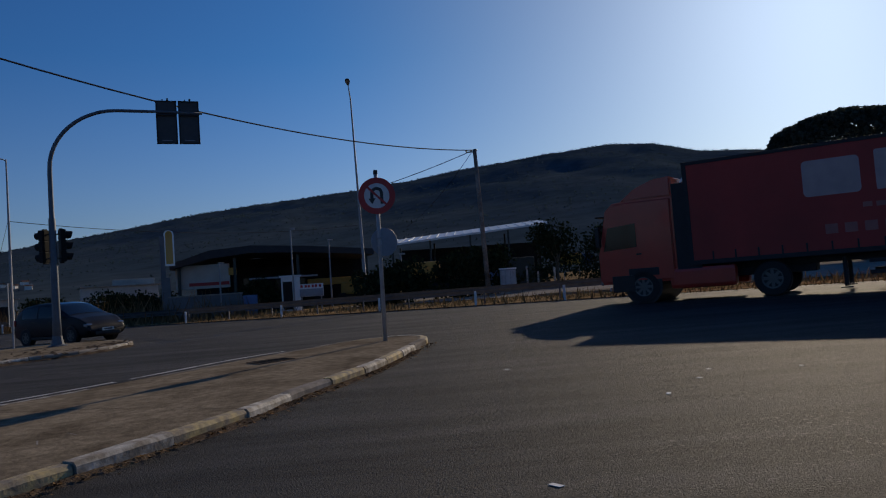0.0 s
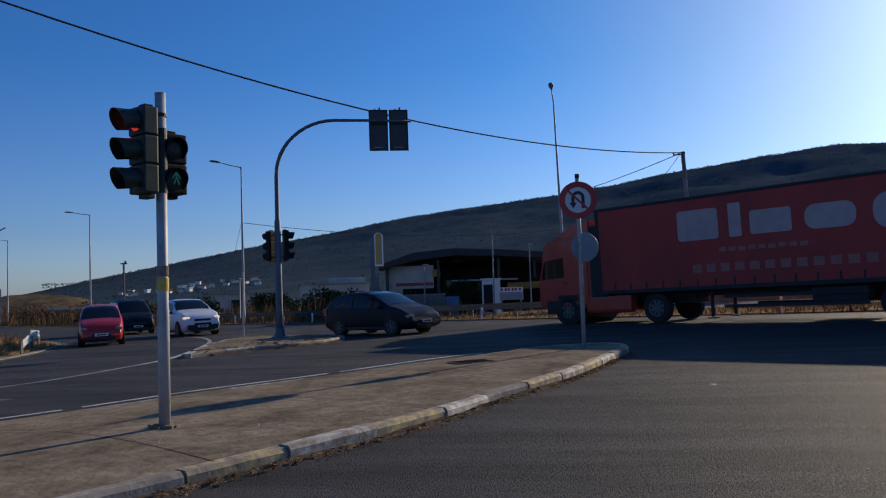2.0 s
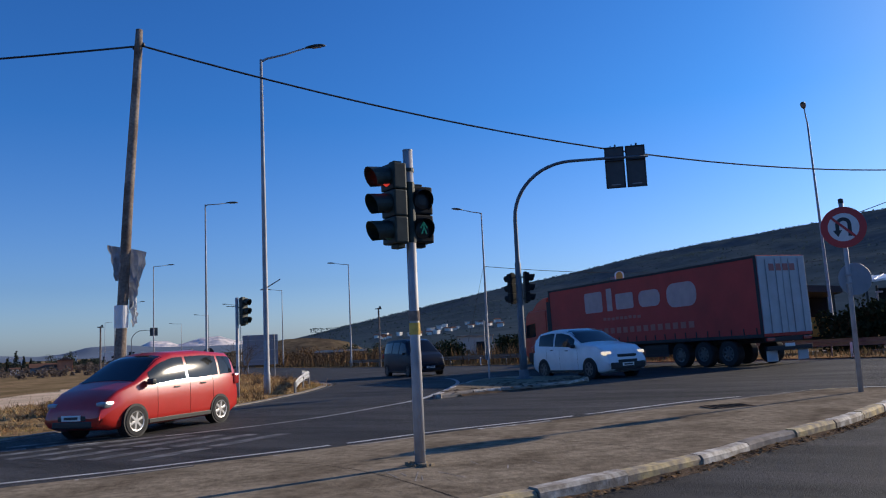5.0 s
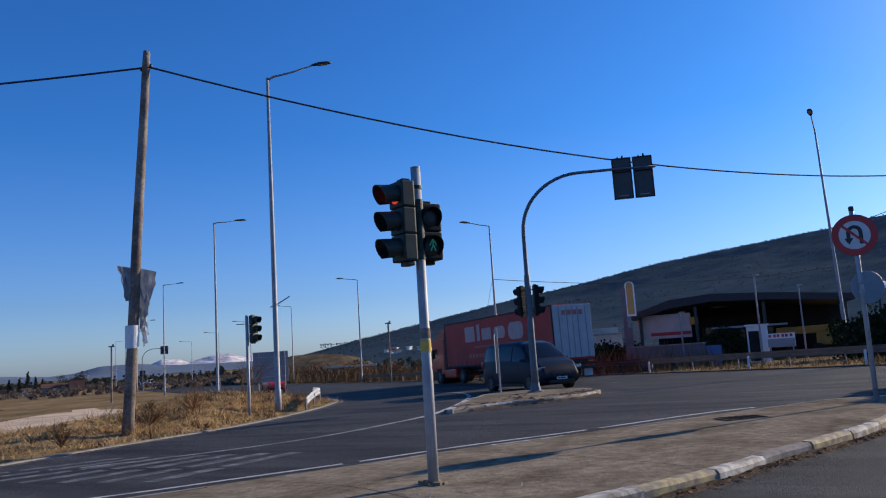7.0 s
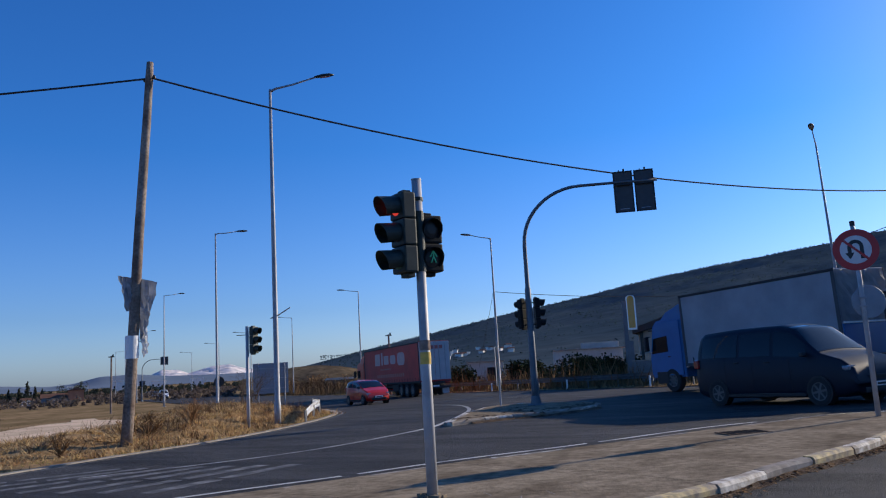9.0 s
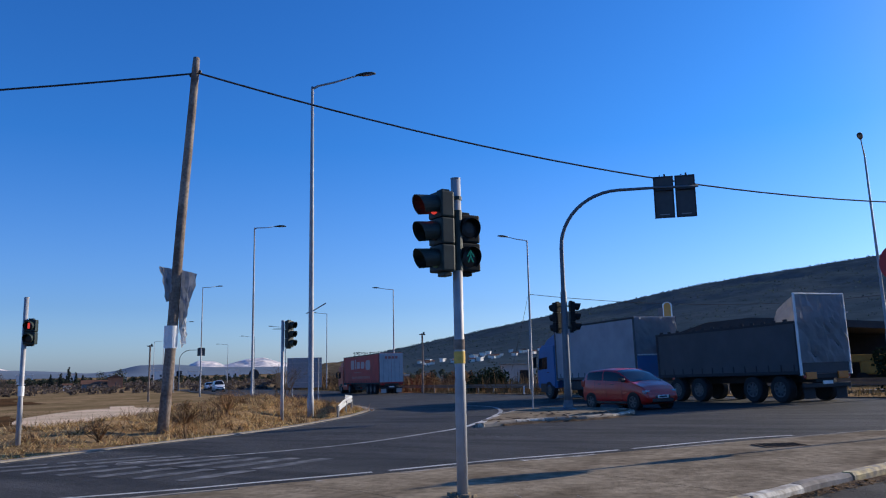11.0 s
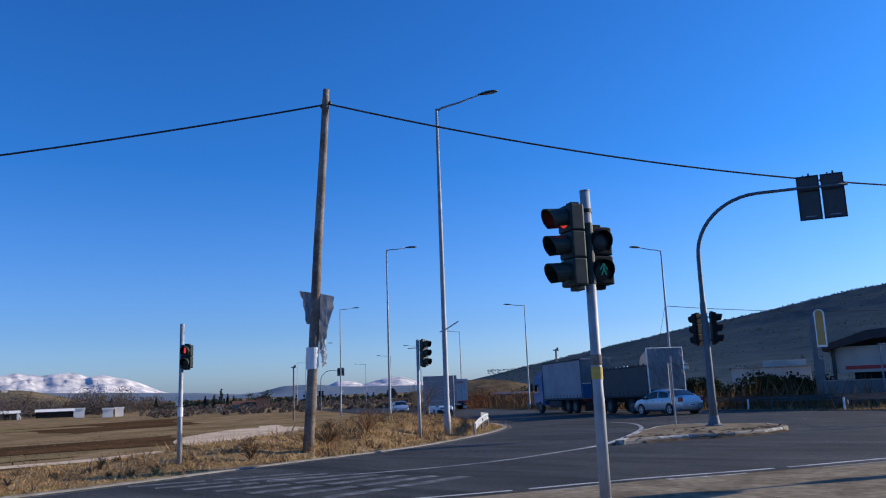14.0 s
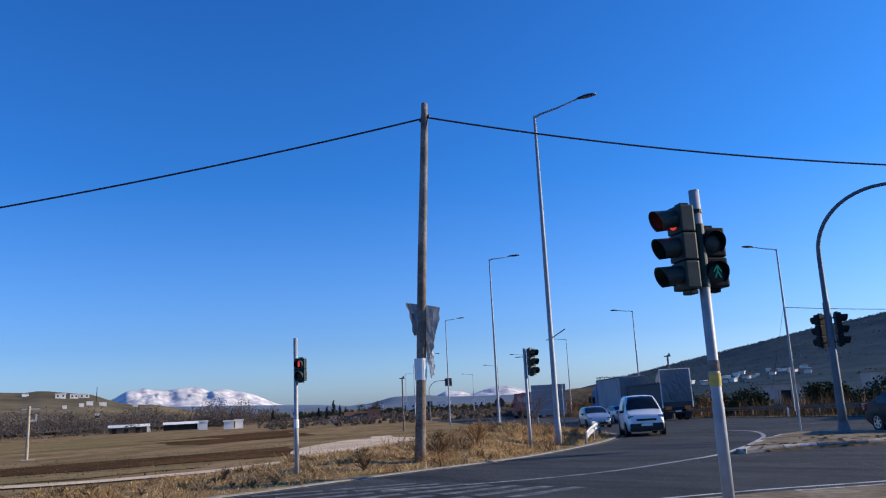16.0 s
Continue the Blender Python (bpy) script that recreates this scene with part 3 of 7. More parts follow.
def dirt_bank(gl, wide, high, label, seed):
    """A low uneven wedge of soil along the outer side of a kerb."""
    vs, fs = [], []
    for i, p in enumerate(gl):
        a, b = Vector(gl[max(i - 1, 0)]), Vector(gl[min(i + 1, len(gl) - 1)])
        t = (b - a).normalized()
        wob = noise.noise(Vector((p[0] * 1.7, p[1] * 1.7, seed))) + 0.5 * noise.noise(Vector((p[0] * 5, p[1] * 5, seed)))
        for d, h in ((-0.03, high * (1 + 0.7 * wob)), (wide * (0.4 + 0.2 * wob), high * (0.6 + 0.4 * wob)), (wide * (1 + 0.6 * wob), -0.004)):
            x, y = p[0] + t.y * d, p[1] - t.x * d
            vs.append((x, y, ground_z(x) + h))
    for i in range(len(gl) - 1):
        for j in range(2):
            fs.append((i * 3 + j, i * 3 + j + 1, i * 3 + j + 4, i * 3 + j + 3))
    tagged(soup("gutter_dirt", vs, fs, GUTTER), label, "dirt", "", "stuff")


dirt_bank(KERB[:-6], 0.11, 0.04, "brown dirt washed up along the kerb", 2)
dirt_bank(smooth_line(ISLE[2:15], 0.15), 0.2, 0.055, "brown dirt and weeds heaped along the island kerb", 5)

# trodden dirt, rubble and dead weeds on the small island
rgi = random.Random(31)
vs, fs = [], []
for i in range(80):
    x, y = (-11.6 + rgi.gauss(0, 0.7), 21.5 + rgi.gauss(0, 1.3)) if i % 2 else (-10.5 + rgi.gauss(0, 0.25), 23.8 + rgi.gauss(0, 1.2))
    r, h, k = rgi.uniform(0.05, 0.16), rgi.uniform(0.015, 0.04), len(vs)
    z = ground_z(x) + 0.12
    vs += [(x + r * math.cos(a) * rgi.uniform(0.6, 1.3), y + r * math.sin(a) * rgi.uniform(0.6, 1.3), z) for a in (0.3, 1.8, 3.0, 4.4, 5.5)] + [(x + rgi.gauss(0, 0.02), y + rgi.gauss(0, 0.02), z + h)]
    fs += [(k + j, k + (j + 1) % 5, k + 5) for j in range(5)]
tagged(soup("island_rubble", vs, fs, GUTTER), "brown dirt lumps and dead weeds on the traffic island", "dirt", "", "stuff")

# litter and leaves in the gutter
rng = random.Random(8)
vs, fs = [], []
for i in range(900):
    p = KERB[rng.randrange(len(KERB))]
    x, y = p[0] + abs(rng.gauss(0, 0.1)) + 0.01, p[1] - abs(rng.gauss(0, 0.06)) - 0.01
    z, r, a = ground_z(x) + 0.03, rng.uniform(0.008, 0.03), rng.random() * 6.28
    k = len(vs)
    vs += [(x + r * math.cos(a + q), y + r * math.sin(a + q), z + rng.uniform(-0.008, 0.016)) for q in (0, 1.9, 3.3, 4.6)]
    fs.append((k, k + 1, k + 2, k + 3))
tagged(soup("gutter_litter", vs, fs, SCRUB), "dead leaves and grit lying in the gutter", "leaves", "", "stuff")


# ---- hills and far land ----
def ridge(name, az0, az1, table, r0, rc, r1, material, label, rough=0.03, steps=160, rows=14, power=1.3, freq=9.0):
    """A hill seen as a skyline: its crest at rc metres, rising from r0 and falling behind to r1."""
    azs, els = [t[0] for t in table], [t[1] for t in table]
    verts, faces = [], []
    for i in range(steps + 1):
        az = az0 + (az1 - az0) * i / steps
        crest = rc * math.tan(radians(float(np.interp(az, azs, els)))) + 2.5
        for j in range(rows + 5):
            if j <= rows:
                u = j / rows
                r, h = r0 + (rc - r0) * u, u ** power
            else:
                u = (j - rows) / 4
                r, h = rc + (r1 - rc) * u, 1 - u * u
            x, y = ray_spot(az, r)
            w = noise.fractal(Vector((x, y, 0)) * (freq / rc), 0.9, 2.1, 6) * rough
            verts.append((x, y, -1.2 + crest * h * (1 + w * min(1, u * 3 if j <= rows else 1) * (0.35 if j >= rows - 1 else 1.6))))
    n = rows + 5
    faces = [(i * n + j, i * n + j + 1, (i + 1) * n + j + 1, (i + 1) * n + j) for i in range(steps) for j in range(n - 1)]
    ob = soup(name, verts, faces, material)
    for p in ob.data.polygons:
        p.use_smooth = True
    return tagged(ob, label, "hill", "", "structure")


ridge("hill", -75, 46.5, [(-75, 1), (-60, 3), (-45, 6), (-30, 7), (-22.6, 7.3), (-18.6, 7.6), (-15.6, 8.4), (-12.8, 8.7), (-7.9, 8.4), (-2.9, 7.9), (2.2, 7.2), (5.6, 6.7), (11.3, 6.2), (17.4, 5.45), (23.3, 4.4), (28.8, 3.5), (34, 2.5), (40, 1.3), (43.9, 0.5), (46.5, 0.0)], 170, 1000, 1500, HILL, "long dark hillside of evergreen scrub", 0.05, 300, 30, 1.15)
ridge("mountain", 40, 100, [(40, 0.3), (45.5, 0.5), (47.2, 0.75), (48.3, 1.08), (49.5, 0.98), (51.07, 0.62), (51.75, 0.9), (52.8, 0.92), (54, 0.4), (56, 0.1), (61, 0.1), (63.6, 0.3), (65, 0.62), (66.3, 1.22), (67.7, 1.6), (68.6, 1.74), (69.6, 1.7), (70.4, 1.94), (71.3, 1.94), (72.1, 1.8), (72.7, 1.85), (73.8, 2.0), (74.8, 1.9), (75.7, 1.4), (77, 1.0), (82, 0.8), (100, 0.5)], 3600, 4300, 4700, SNOW, "far snow covered mountain range", 0.12, 520, 16, 1.2, 45.0)
ridge("far_hill", 40, 110, [(40, 0.3), (46, 0.42), (50, 0.45), (52.4, 0.5), (54.5, 0.72), (56.7, 0.68), (58.3, 0.3), (59.7, 0.2), (62.4, 0.39), (65, 0.5), (67, 0.57), (70, 0.65), (74, 0.8), (80, 0.8), (110, 0.6)], 1800, 2500, 3200, BLUEHILL, "hills across the plain coloured a hazy blue", 0.06, 220)
LOW_HILL = [(67.5, -0.3), (69.3, -0.1), (70.6, 0.32), (71.8, 0.66), (73, 0.91), (74.8, 1.01), (75.7, 1.26), (76.9, 1.75), (79.3, 2.0), (80, 2.08), (81, 1.94), (83, 2.1), (90, 2.6), (110, 2.0), (125, 0)]
ridge("low_hill", 67.5, 125, LOW_HILL, 260, 620, 900, LOWHILL, "low dry hill with a few houses", 0.08, 90)
ridge("low_bank", 38.0, 47.5, [(38.0, -0.3), (39.2, 0.25), (40.5, 0.55), (42, 0.7), (44, 0.6), (45.3, 0.35), (47.5, 0.0)], 140, 160, 185, BANK, "low brown bank beside the main road", 0.2, 30, 6)


# ---- plants ----
def blades(name, spots, h0, h1, material, label, category, seed, lean=0.35, width=0.03, on_verge=False):
    """Upright blades in small tufts: spots gives x, y, tufts' size."""
    rg = np.random.default_rng(seed)
    n = len(spots)
    sp = np.array(spots)
    a = rg.uniform(0, 6.283, n)
    h = rg.uniform(h0, h1, n) * sp[:, 2]
    w = width * rg.uniform(0.5, 1.4, n)
    z = 0.04 + 2.0 * np.tanh(0.0105 * sp[:, 0]) - 0.04
    if on_verge:
        z = z + np.array([rise(x, y) for x, y in sp[:, :2]])
    lx, ly = rg.normal(0, lean, n) * h, rg.normal(0, lean, n) * h
    v = np.empty((n, 3, 3))
    v[:, 0] = np.stack([sp[:, 0] - np.cos(a) * w, sp[:, 1] - np.sin(a) * w, z], 1)
    v[:, 1] = np.stack([sp[:, 0] + np.cos(a) * w, sp[:, 1] + np.sin(a) * w, z], 1)
    v[:, 2] = np.stack([sp[:, 0] + lx, sp[:, 1] + ly, z + h], 1)
    return tagged(soup(name, v.reshape(-1, 3).tolist(), np.arange(n * 3).reshape(-1, 3).tolist(), material), label, category, "", "stuff")


def verge_spots(count, seed, depth, skew=1.0):
    rg = random.Random(seed)
    out = []
    line = VERGE_EDGE[26:]
    while len(out) < count:
        i = rg.randrange(len(line) - 1)
        a, b = Vector(line[i]), Vector(line[i + 1])
        p = a.lerp(b, rg.random())
        t = (b - a).normalized()
        d = 0.35 + depth * rg.random() ** skew
        x, y = p.x - t.y * d, p.y + t.x * d
        clump = noise.noise(Vector((x * 0.7, y * 0.7, 1.5)))
        if clump > -0.25:
            out.append((x + rg.gauss(0, 0.05), y + rg.gauss(0, 0.05), 0.7 + 0.9 * max(0, clump)))
    return out


def tufts(count, per, seed, depth, spread, skew=1.0):
    """Blades gathered in tufts with bare soil between them."""
    rg = random.Random(seed)
    out = []
    for x, y, q in verge_spots(count, seed, depth, skew):
        wide = spread * rg.uniform(0.5, 1.5)
        size = q * rg.uniform(0.6, 1.4) * (0.5 + 0.5 * soft_step((y - 8) / 5))
        out += [(x + rg.gauss(0, wide), y + rg.gauss(0, wide), size * rg.uniform(0.6, 1.2)) for _ in range(per)]
    return out


blades("verge_grass", tufts(3600, 20, 1, 8.8, 0.16), 0.06, 0.22, GRASS, "dry straw coloured grass tufts on the verge", "grass", 1, 0.95, 0.022, True)
blades("verge_grass", tufts(1500, 20, 12, 8.8, 0.2), 0.08, 0.3, GRASS_BROWN, "brown dead grass tufts on the verge", "grass", 12, 0.9, 0.022, True)
blades("verge_grass", verge_spots(4500, 2, 1.2, 1.5), 0.04, 0.13, GRASS_GREEN, "short green grass along the road edge", "grass", 2, 0.5, 0.02, True)
blades("verge_weeds", tufts(420, 12, 3, 8.0, 0.12), 0.2, 0.55, SCRUB, "brown dead weeds on the verge", "weeds", 3, 0.45, 0.018, True)


def field_spots(count, seed, x0, x1, y0, y1):
    rg = random.Random(seed)
    return [(rg.uniform(x0, x1), rg.uniform(y0, y1), 0.6 + rg.random()) for _ in range(count)]


blades("field_weeds", [p for p in field_spots(4500, 5, -60, -24, -10, 45) if p[1] < -p[0] * 1.02 - 8 and abs(p[1] - (-p[0] - 20)) > 0.5], 0.03, 0.08, GRASS_FAR, "dry weeds in the field", "grass", 5, 0.5, 0.03)
blades("far_verge_grass", [(*road_spot(s, d), q) for s, d, q in ((random.uniform(-15, 130), random.uniform(28.2, 32.5), random.uniform(0.6, 1.5)) for _ in range(9000))], 0.1, 0.4, GRASS_FAR, "dry grass on the far verge", "grass", 6, 0.35, 0.04)
blades("far_weeds", [(*road_spot(s, d), q) for s, d, q in ((random.uniform(35, 150), random.uniform(29, 36), random.uniform(0.6, 1.6)) for _ in range(7000))], 0.5, 1.5, SCRUB, "brown dead weeds along the far verge", "weeds", 7, 0.3, 0.05)


def leaf_cloud(rg, blobs, per, size):
    """Small leaf clumps scattered in soft blobs: (centre, radius) each."""
    vs, fs = [], []
    for c, r in blobs:
        for _ in range(per):
            d = Vector((rg.gauss(0, 1), rg.gauss(0, 1), rg.gauss(0, 1)))
            p = Vector(c) + d.normalized() * r * rg.random() ** 0.45
            q = Vector((rg.gauss(0, 1), rg.gauss(0, 1), rg.gauss(0, 1))).normalized()
            s = q.cross(Vector((rg.gauss(0, 1), rg.gauss(0, 1), rg.gauss(0, 1)))).normalized()
            k = size * rg.uniform(0.5, 1.5)
            n = len(vs)
            vs += [p + q * k, p + s * k, p - q * k * 0.8, p - s * k]
            fs.append((n, n + 1, n + 2, n + 3))
    return vs, fs


def tree(name, x, y, height, spread, label, material=LEAF, seed=1, blobs=16, per=90, leaf=0.2, bare=0.25, category="tree", group=""):
    rg = random.Random(seed)
    t = thing(name, label, category, pose(x, y, ground_z(x) - 0.06), group)
    bm = bmesh.new()
    tube(bm, [(0, 0, -0.1), (0.05 * height * rg.uniform(-0.5, 0.5), 0, height * 0.3), (0, 0, height * 0.62)], [0.03 * height, 0.022 * height, 0.008 * height], 8)
    cs = []
    for k in range(blobs):
        a, u = rg.random() * 6.28, rg.random()
        rr = spread * (0.25 + 0.6 * rg.random())
        c = (math.cos(a) * rr * (1 - 0.4 * u), math.sin(a) * rr * (1 - 0.4 * u), height * (bare + (0.9 - bare) * u))
        cs.append((c, spread * rg.uniform(0.25, 0.45)))
        if k < 8:
            z0 = height * rg.uniform(0.2, 0.5)
            tube(bm, [(0, 0, z0), (c[0] * 0.5, c[1] * 0.5, (z0 + c[2]) / 2 + 0.05 * height), c], [0.012 * height, 0.008 * height, 0.003 * height], 5)
    part("trunk", bm, BARK, t)
    vs, fs = leaf_cloud(rg, cs, per, leaf)
    soup("crown", vs, fs, material, t)
    return t


def bare_tree(x, y, height, label, seed, group="", material=BARK, thick=1.0):
    rg = random.Random(seed)
    t = thing("bare_tree", label, "tree", pose(x, y, ground_z(x) - 0.06), group)
    bm = bmesh.new()

    def branch(p, d, length, r, depth):
        q = p + d * length
        mid = (p + q) / 2 + Vector((rg.gauss(0, 1), rg.gauss(0, 1), 0)) * length * 0.06
        tube(bm, [p, mid, q], [r, r * 0.8, r * 0.55], 4 if depth else 6)
        if depth < 4:
            for _ in range(3 if depth < 3 else 2):
                e = (d + Vector((rg.gauss(0, 0.55), rg.gauss(0, 0.55), rg.gauss(0.05, 0.25)))).normalized()
                branch(p.lerp(q, rg.uniform(0.55, 1.0)), e, length * rg.uniform(0.55, 0.8), r * 0.55, depth + 1)

    branch(Vector((0, 0, 0)), Vector((rg.gauss(0, 0.05), rg.gauss(0, 0.05), 1)).normalized(), height * 0.36, 0.02 * height * thick, 0)
    part("trunk", bm, material, t)
    return t


def shrub(x, y, h, label, seed, stems=26, material=SCRUB):
    """A leafless bush: many thin stems from one foot."""
    rg = random.Random(seed)
    t = thing("bare_bush", label, "bush", pose(x, y, ground_z(x) + rise(x, y) - 0.04), "bushes on the verge")
    bm = bmesh.new()
    for _ in range(stems):
        d = Vector((rg.gauss(0, 0.6), rg.gauss(0, 0.6), 1)).normalized()
        q = d * h * rg.uniform(0.6, 1.1)
        e = q + Vector((rg.gauss(0, 0.25), rg.gauss(0, 0.25), rg.uniform(0.0, 0.3))) * h
        tube(bm, [(0, 0, 0), q * 0.55 + Vector((0, 0, 0.04)), q, e], [0.012, 0.01, 0.008, 0.003], 3)
        tube(bm, [q * 0.6, q * 0.8 + Vector((rg.gauss(0, 0.15), rg.gauss(0, 0.15), 0.15)) * h], [0.007, 0.003], 3)
    part("twig_growth", bm, material, t)
    return t


for i in range(90):
    v = verge_spots(1, 300 + i, 7.5)[0]
    if v[1] > 4:
        shrub(v[0], v[1], rng.uniform(0.12, 0.28) * (1 + 0.5 * soft_step((v[1] - 10) / 4)), "small dead weed clump in the dry grass", 200 + i, 16, (SCRUB, BARK, GRASS)[i % 3])
shrub(-22.3, 18.2, 0.8, "bare twiggy bush in the dry grass", 3, 34, GRASS_BROWN)
shrub(-23.6, 17.4, 0.45, "bare twiggy bush in the dry grass", 4, 40)
shrub(-25.5, 21.5, 0.5, "bare twiggy bush in the dry grass", 5, 26)
shrub(-21.2, 15.6, 0.6, "low bare bush beside the wooden pole", 6, 40)
shrub(-19.6, 11.8, 0.5, "low bare bush in the dry grass", 9, 36)
for i, (x, y, h) in enumerate(((-31, 28.5, 3.6), (-32.5, 30.5, 4.0), (-35, 32, 3.4), (-30, 25.8, 2.6), (-38, 36, 3.4))):
    bare_tree(x, y, h, "thin leafless sapling on the verge", 20 + i, "saplings on the verge", thick=0.5)


def dome_tree(x, y, top, half, label):
    """A tall evergreen whose dense clipped-looking crown is rounded and nearly flat on top."""
    rg = random.Random(5)
    base = ground_z(x) - 0.06
    h = top - base
    t = thing("tree", label, "tree", pose(x, y, base))
    bm = bmesh.new()
    tube(bm, [(0, 0, -0.1), (0.15, 0, h * 0.25), (0, 0.1, h * 0.7)], [0.36, 0.28, 0.12], 10)
    for k in range(12):
        a = k * 0.53 * math.pi
        q = Vector((math.cos(a) * half * 0.75, math.sin(a) * half * 0.75, h * rg.uniform(0.55, 0.8)))
        tube(bm, [(0, 0, h * 0.3), q * 0.5 + Vector((0, 0, h * 0.2)), q], [0.13, 0.09, 0.03], 5)
    part("trunk", bm, BARK, t)
    vs, fs = [], []
    for i in range(34000):
        a, u = rg.random() * math.tau, rg.uniform(-1, 1)
        ring = (1 - abs(u) ** 2.6) ** (1 / 2.6)
        d = Vector((math.cos(a) * ring, math.sin(a) * ring, u))
        lump = 1 + 0.05 * noise.noise(d * 4) + 0.025 * noise.noise(d * 13)
        p = Vector((d.x * half, d.y * half, h * 0.62 + d.z * h * 0.37)) * 1.0
        p = Vector((p.x * lump, p.y * lump, h * 0.62 + (p.z - h * 0.62) * lump)) - d * abs(rg.gauss(0, 0.25))
        q = Vector((rg.gauss(0, 1), rg.gauss(0, 1), rg.gauss(0, 1))).normalized()
        w = q.cross(Vector((rg.gauss(0, 1), rg.gauss(0, 1), rg.gauss(0, 1)))).normalized()
        k, n = rg.uniform(0.08, 0.2), len(vs)
        vs += [p + q * k, p + w * k, p - q * k, p - w * k]
        fs.append((n, n + 1, n + 2, n + 3))
    soup("crown", vs, fs, FAR_LEAF, t)
    return t


dome_tree(30.22, 55.28, 11.46, 6.35, "large dense round-crowned evergreen tree behind the road")
for i, (az, r, h, sp) in enumerate(((24, 62, 1.8, 2.8), (22, 64, 1.7, 3.0), (20.2, 60, 2.2, 2.6), (27, 70, 1.9, 2.6), (32, 72, 1.8, 2.6), (-3.4, 49, 3.2, 2.4), (-1, 47, 2.6, 2.2), (3, 47, 2.4, 2.2), (5, 46, 2.2, 2.0), (-8.5, 56, 4.6, 2.8), (-11.5, 60, 4.2, 3.0), (13.5, 54, 2.2, 1.8), (-14, 64, 5, 3.4), (-18, 70, 6, 4))):
    x, y = ray_spot(az, r)
    tree("shrub", x, y, h, sp, "dense dark green shrub behind the far verge", seed=40 + i, blobs=16, per=230, leaf=0.09, bare=0.12, category="shrub", group="shrubs along the far verge")
for i, (az, r, h, sp) in enumerate(((42.5, 121, 2.0, 3.4), (41, 111, 1.7, 3.4), (39.2, 101, 1.5, 3.0), (37, 91, 1.5, 3.0), (34.5, 83, 1.6, 2.8), (44.0, 134, 2.0, 3.4))):
    x, y = ray_spot(az, r)
    tree("shrub", x, y, h, sp, "brown winter bush on the far bank", SCRUB, 70 + i, 16, 230, 0.08, 0.08, "shrub", "brown bushes on the bank")
rngt = random.Random(3)
for i in range(16):
    x, y = ray_spot(66 + i * 0.62 + rngt.uniform(-0.3, 0.3), 260 + rngt.uniform(-30, 60))
    bare_tree(x, y, rngt.uniform(5, 9), "leafless grey tree at the edge of the fields", 100 + i, "grey trees by the fields", SCRUB, 1.3)
vs, fs = [], []
for az0, az1, r, n, hh in ((47, 66, 360, 190, 2.3), (25, 41, 200, 40, 2.2), (57.8, 59.4, 320, 7, 5)):
    for _ in range(n):
        x, y = ray_spot(rngt.uniform(az0, az1), r + rngt.uniform(-60, 90))
        h = hh * rngt.uniform(0.4, 1.2)
        v, f = leaf_cloud(rngt, [((x + rngt.gauss(0, 1.5), y + rngt.gauss(0, 1.5), ground_z(x) + h * q), h * 0.42) for q in (0.25, 0.55, 0.8)], 110, 0.2)
        k = len(vs)
        vs += v
        fs += [tuple(a + k for a in q) for q in f]
tagged(soup("far_trees", vs, fs, FAR_LEAF), "dark belts of trees across the plain", "trees", "", "stuff")
vs, fs = [], []
for az0, az1, r, n, hh in ((73, 92, 255, 190, 5.4), (65, 75, 285, 80, 4.2), (67, 70.4, 262, 40, 6.2)):
    for _ in range(n):
        x, y = ray_spot(rngt.uniform(az0, az1), r + rngt.uniform(-50, 90))
        h = hh * rngt.uniform(0.4, 1.2)
        v, f = leaf_cloud(rngt, [((x + rngt.gauss(0, 1.5), y + rngt.gauss(0, 1.5), ground_z(x) + h * q), h * 0.45) for q in (0.2, 0.5, 0.85)], 95, 0.16)
        k = len(vs)
        vs += v
        fs += [tuple(a + k for a in q) for q in f]
for _ in range(150):
    az = rngt.uniform(38.5, 46.5)
    x, y = ray_spot(az, 150 + rngt.uniform(-14, 12))
    h = rngt.uniform(0.5, 1.5)
    v, f = leaf_cloud(rngt, [((x, y, ground_z(x) + 0.4 + h * q), h * 0.6) for q in (0.2, 0.7)], 50, 0.16)
    k = len(vs)
    vs += v
    fs += [tuple(a + k for a in q) for q in f]
for _ in range(240):
    x, y = ray_spot(rngt.uniform(47.5, 66), rngt.uniform(150, 330))
    h = rngt.uniform(0.5, 1.7)
    v, f = leaf_cloud(rngt, [((x + rngt.gauss(0, 2), y, ground_z(x) + h * q), h * 0.6) for q in (0.2, 0.6)], 40, 0.2)
    k = len(vs)
    vs += v
    fs += [tuple(a + k for a in q) for q in f]
tagged(soup("far_woods", vs, fs, WOODS), "leafless brown woods at the foot of the hill", "trees", "", "stuff")
vs, fs = [], []
hill_tab = ((-22.6, 7.3), (-18.6, 7.6), (-15.6, 8.4), (-12.8, 8.7), (-7.9, 8.4), (-2.9, 7.9), (2.2, 7.2), (5.6, 6.7), (11.3, 6.2), (17.4, 5.45), (23.3, 4.4), (28.8, 3.5), (34, 2.5), (40, 1.3))
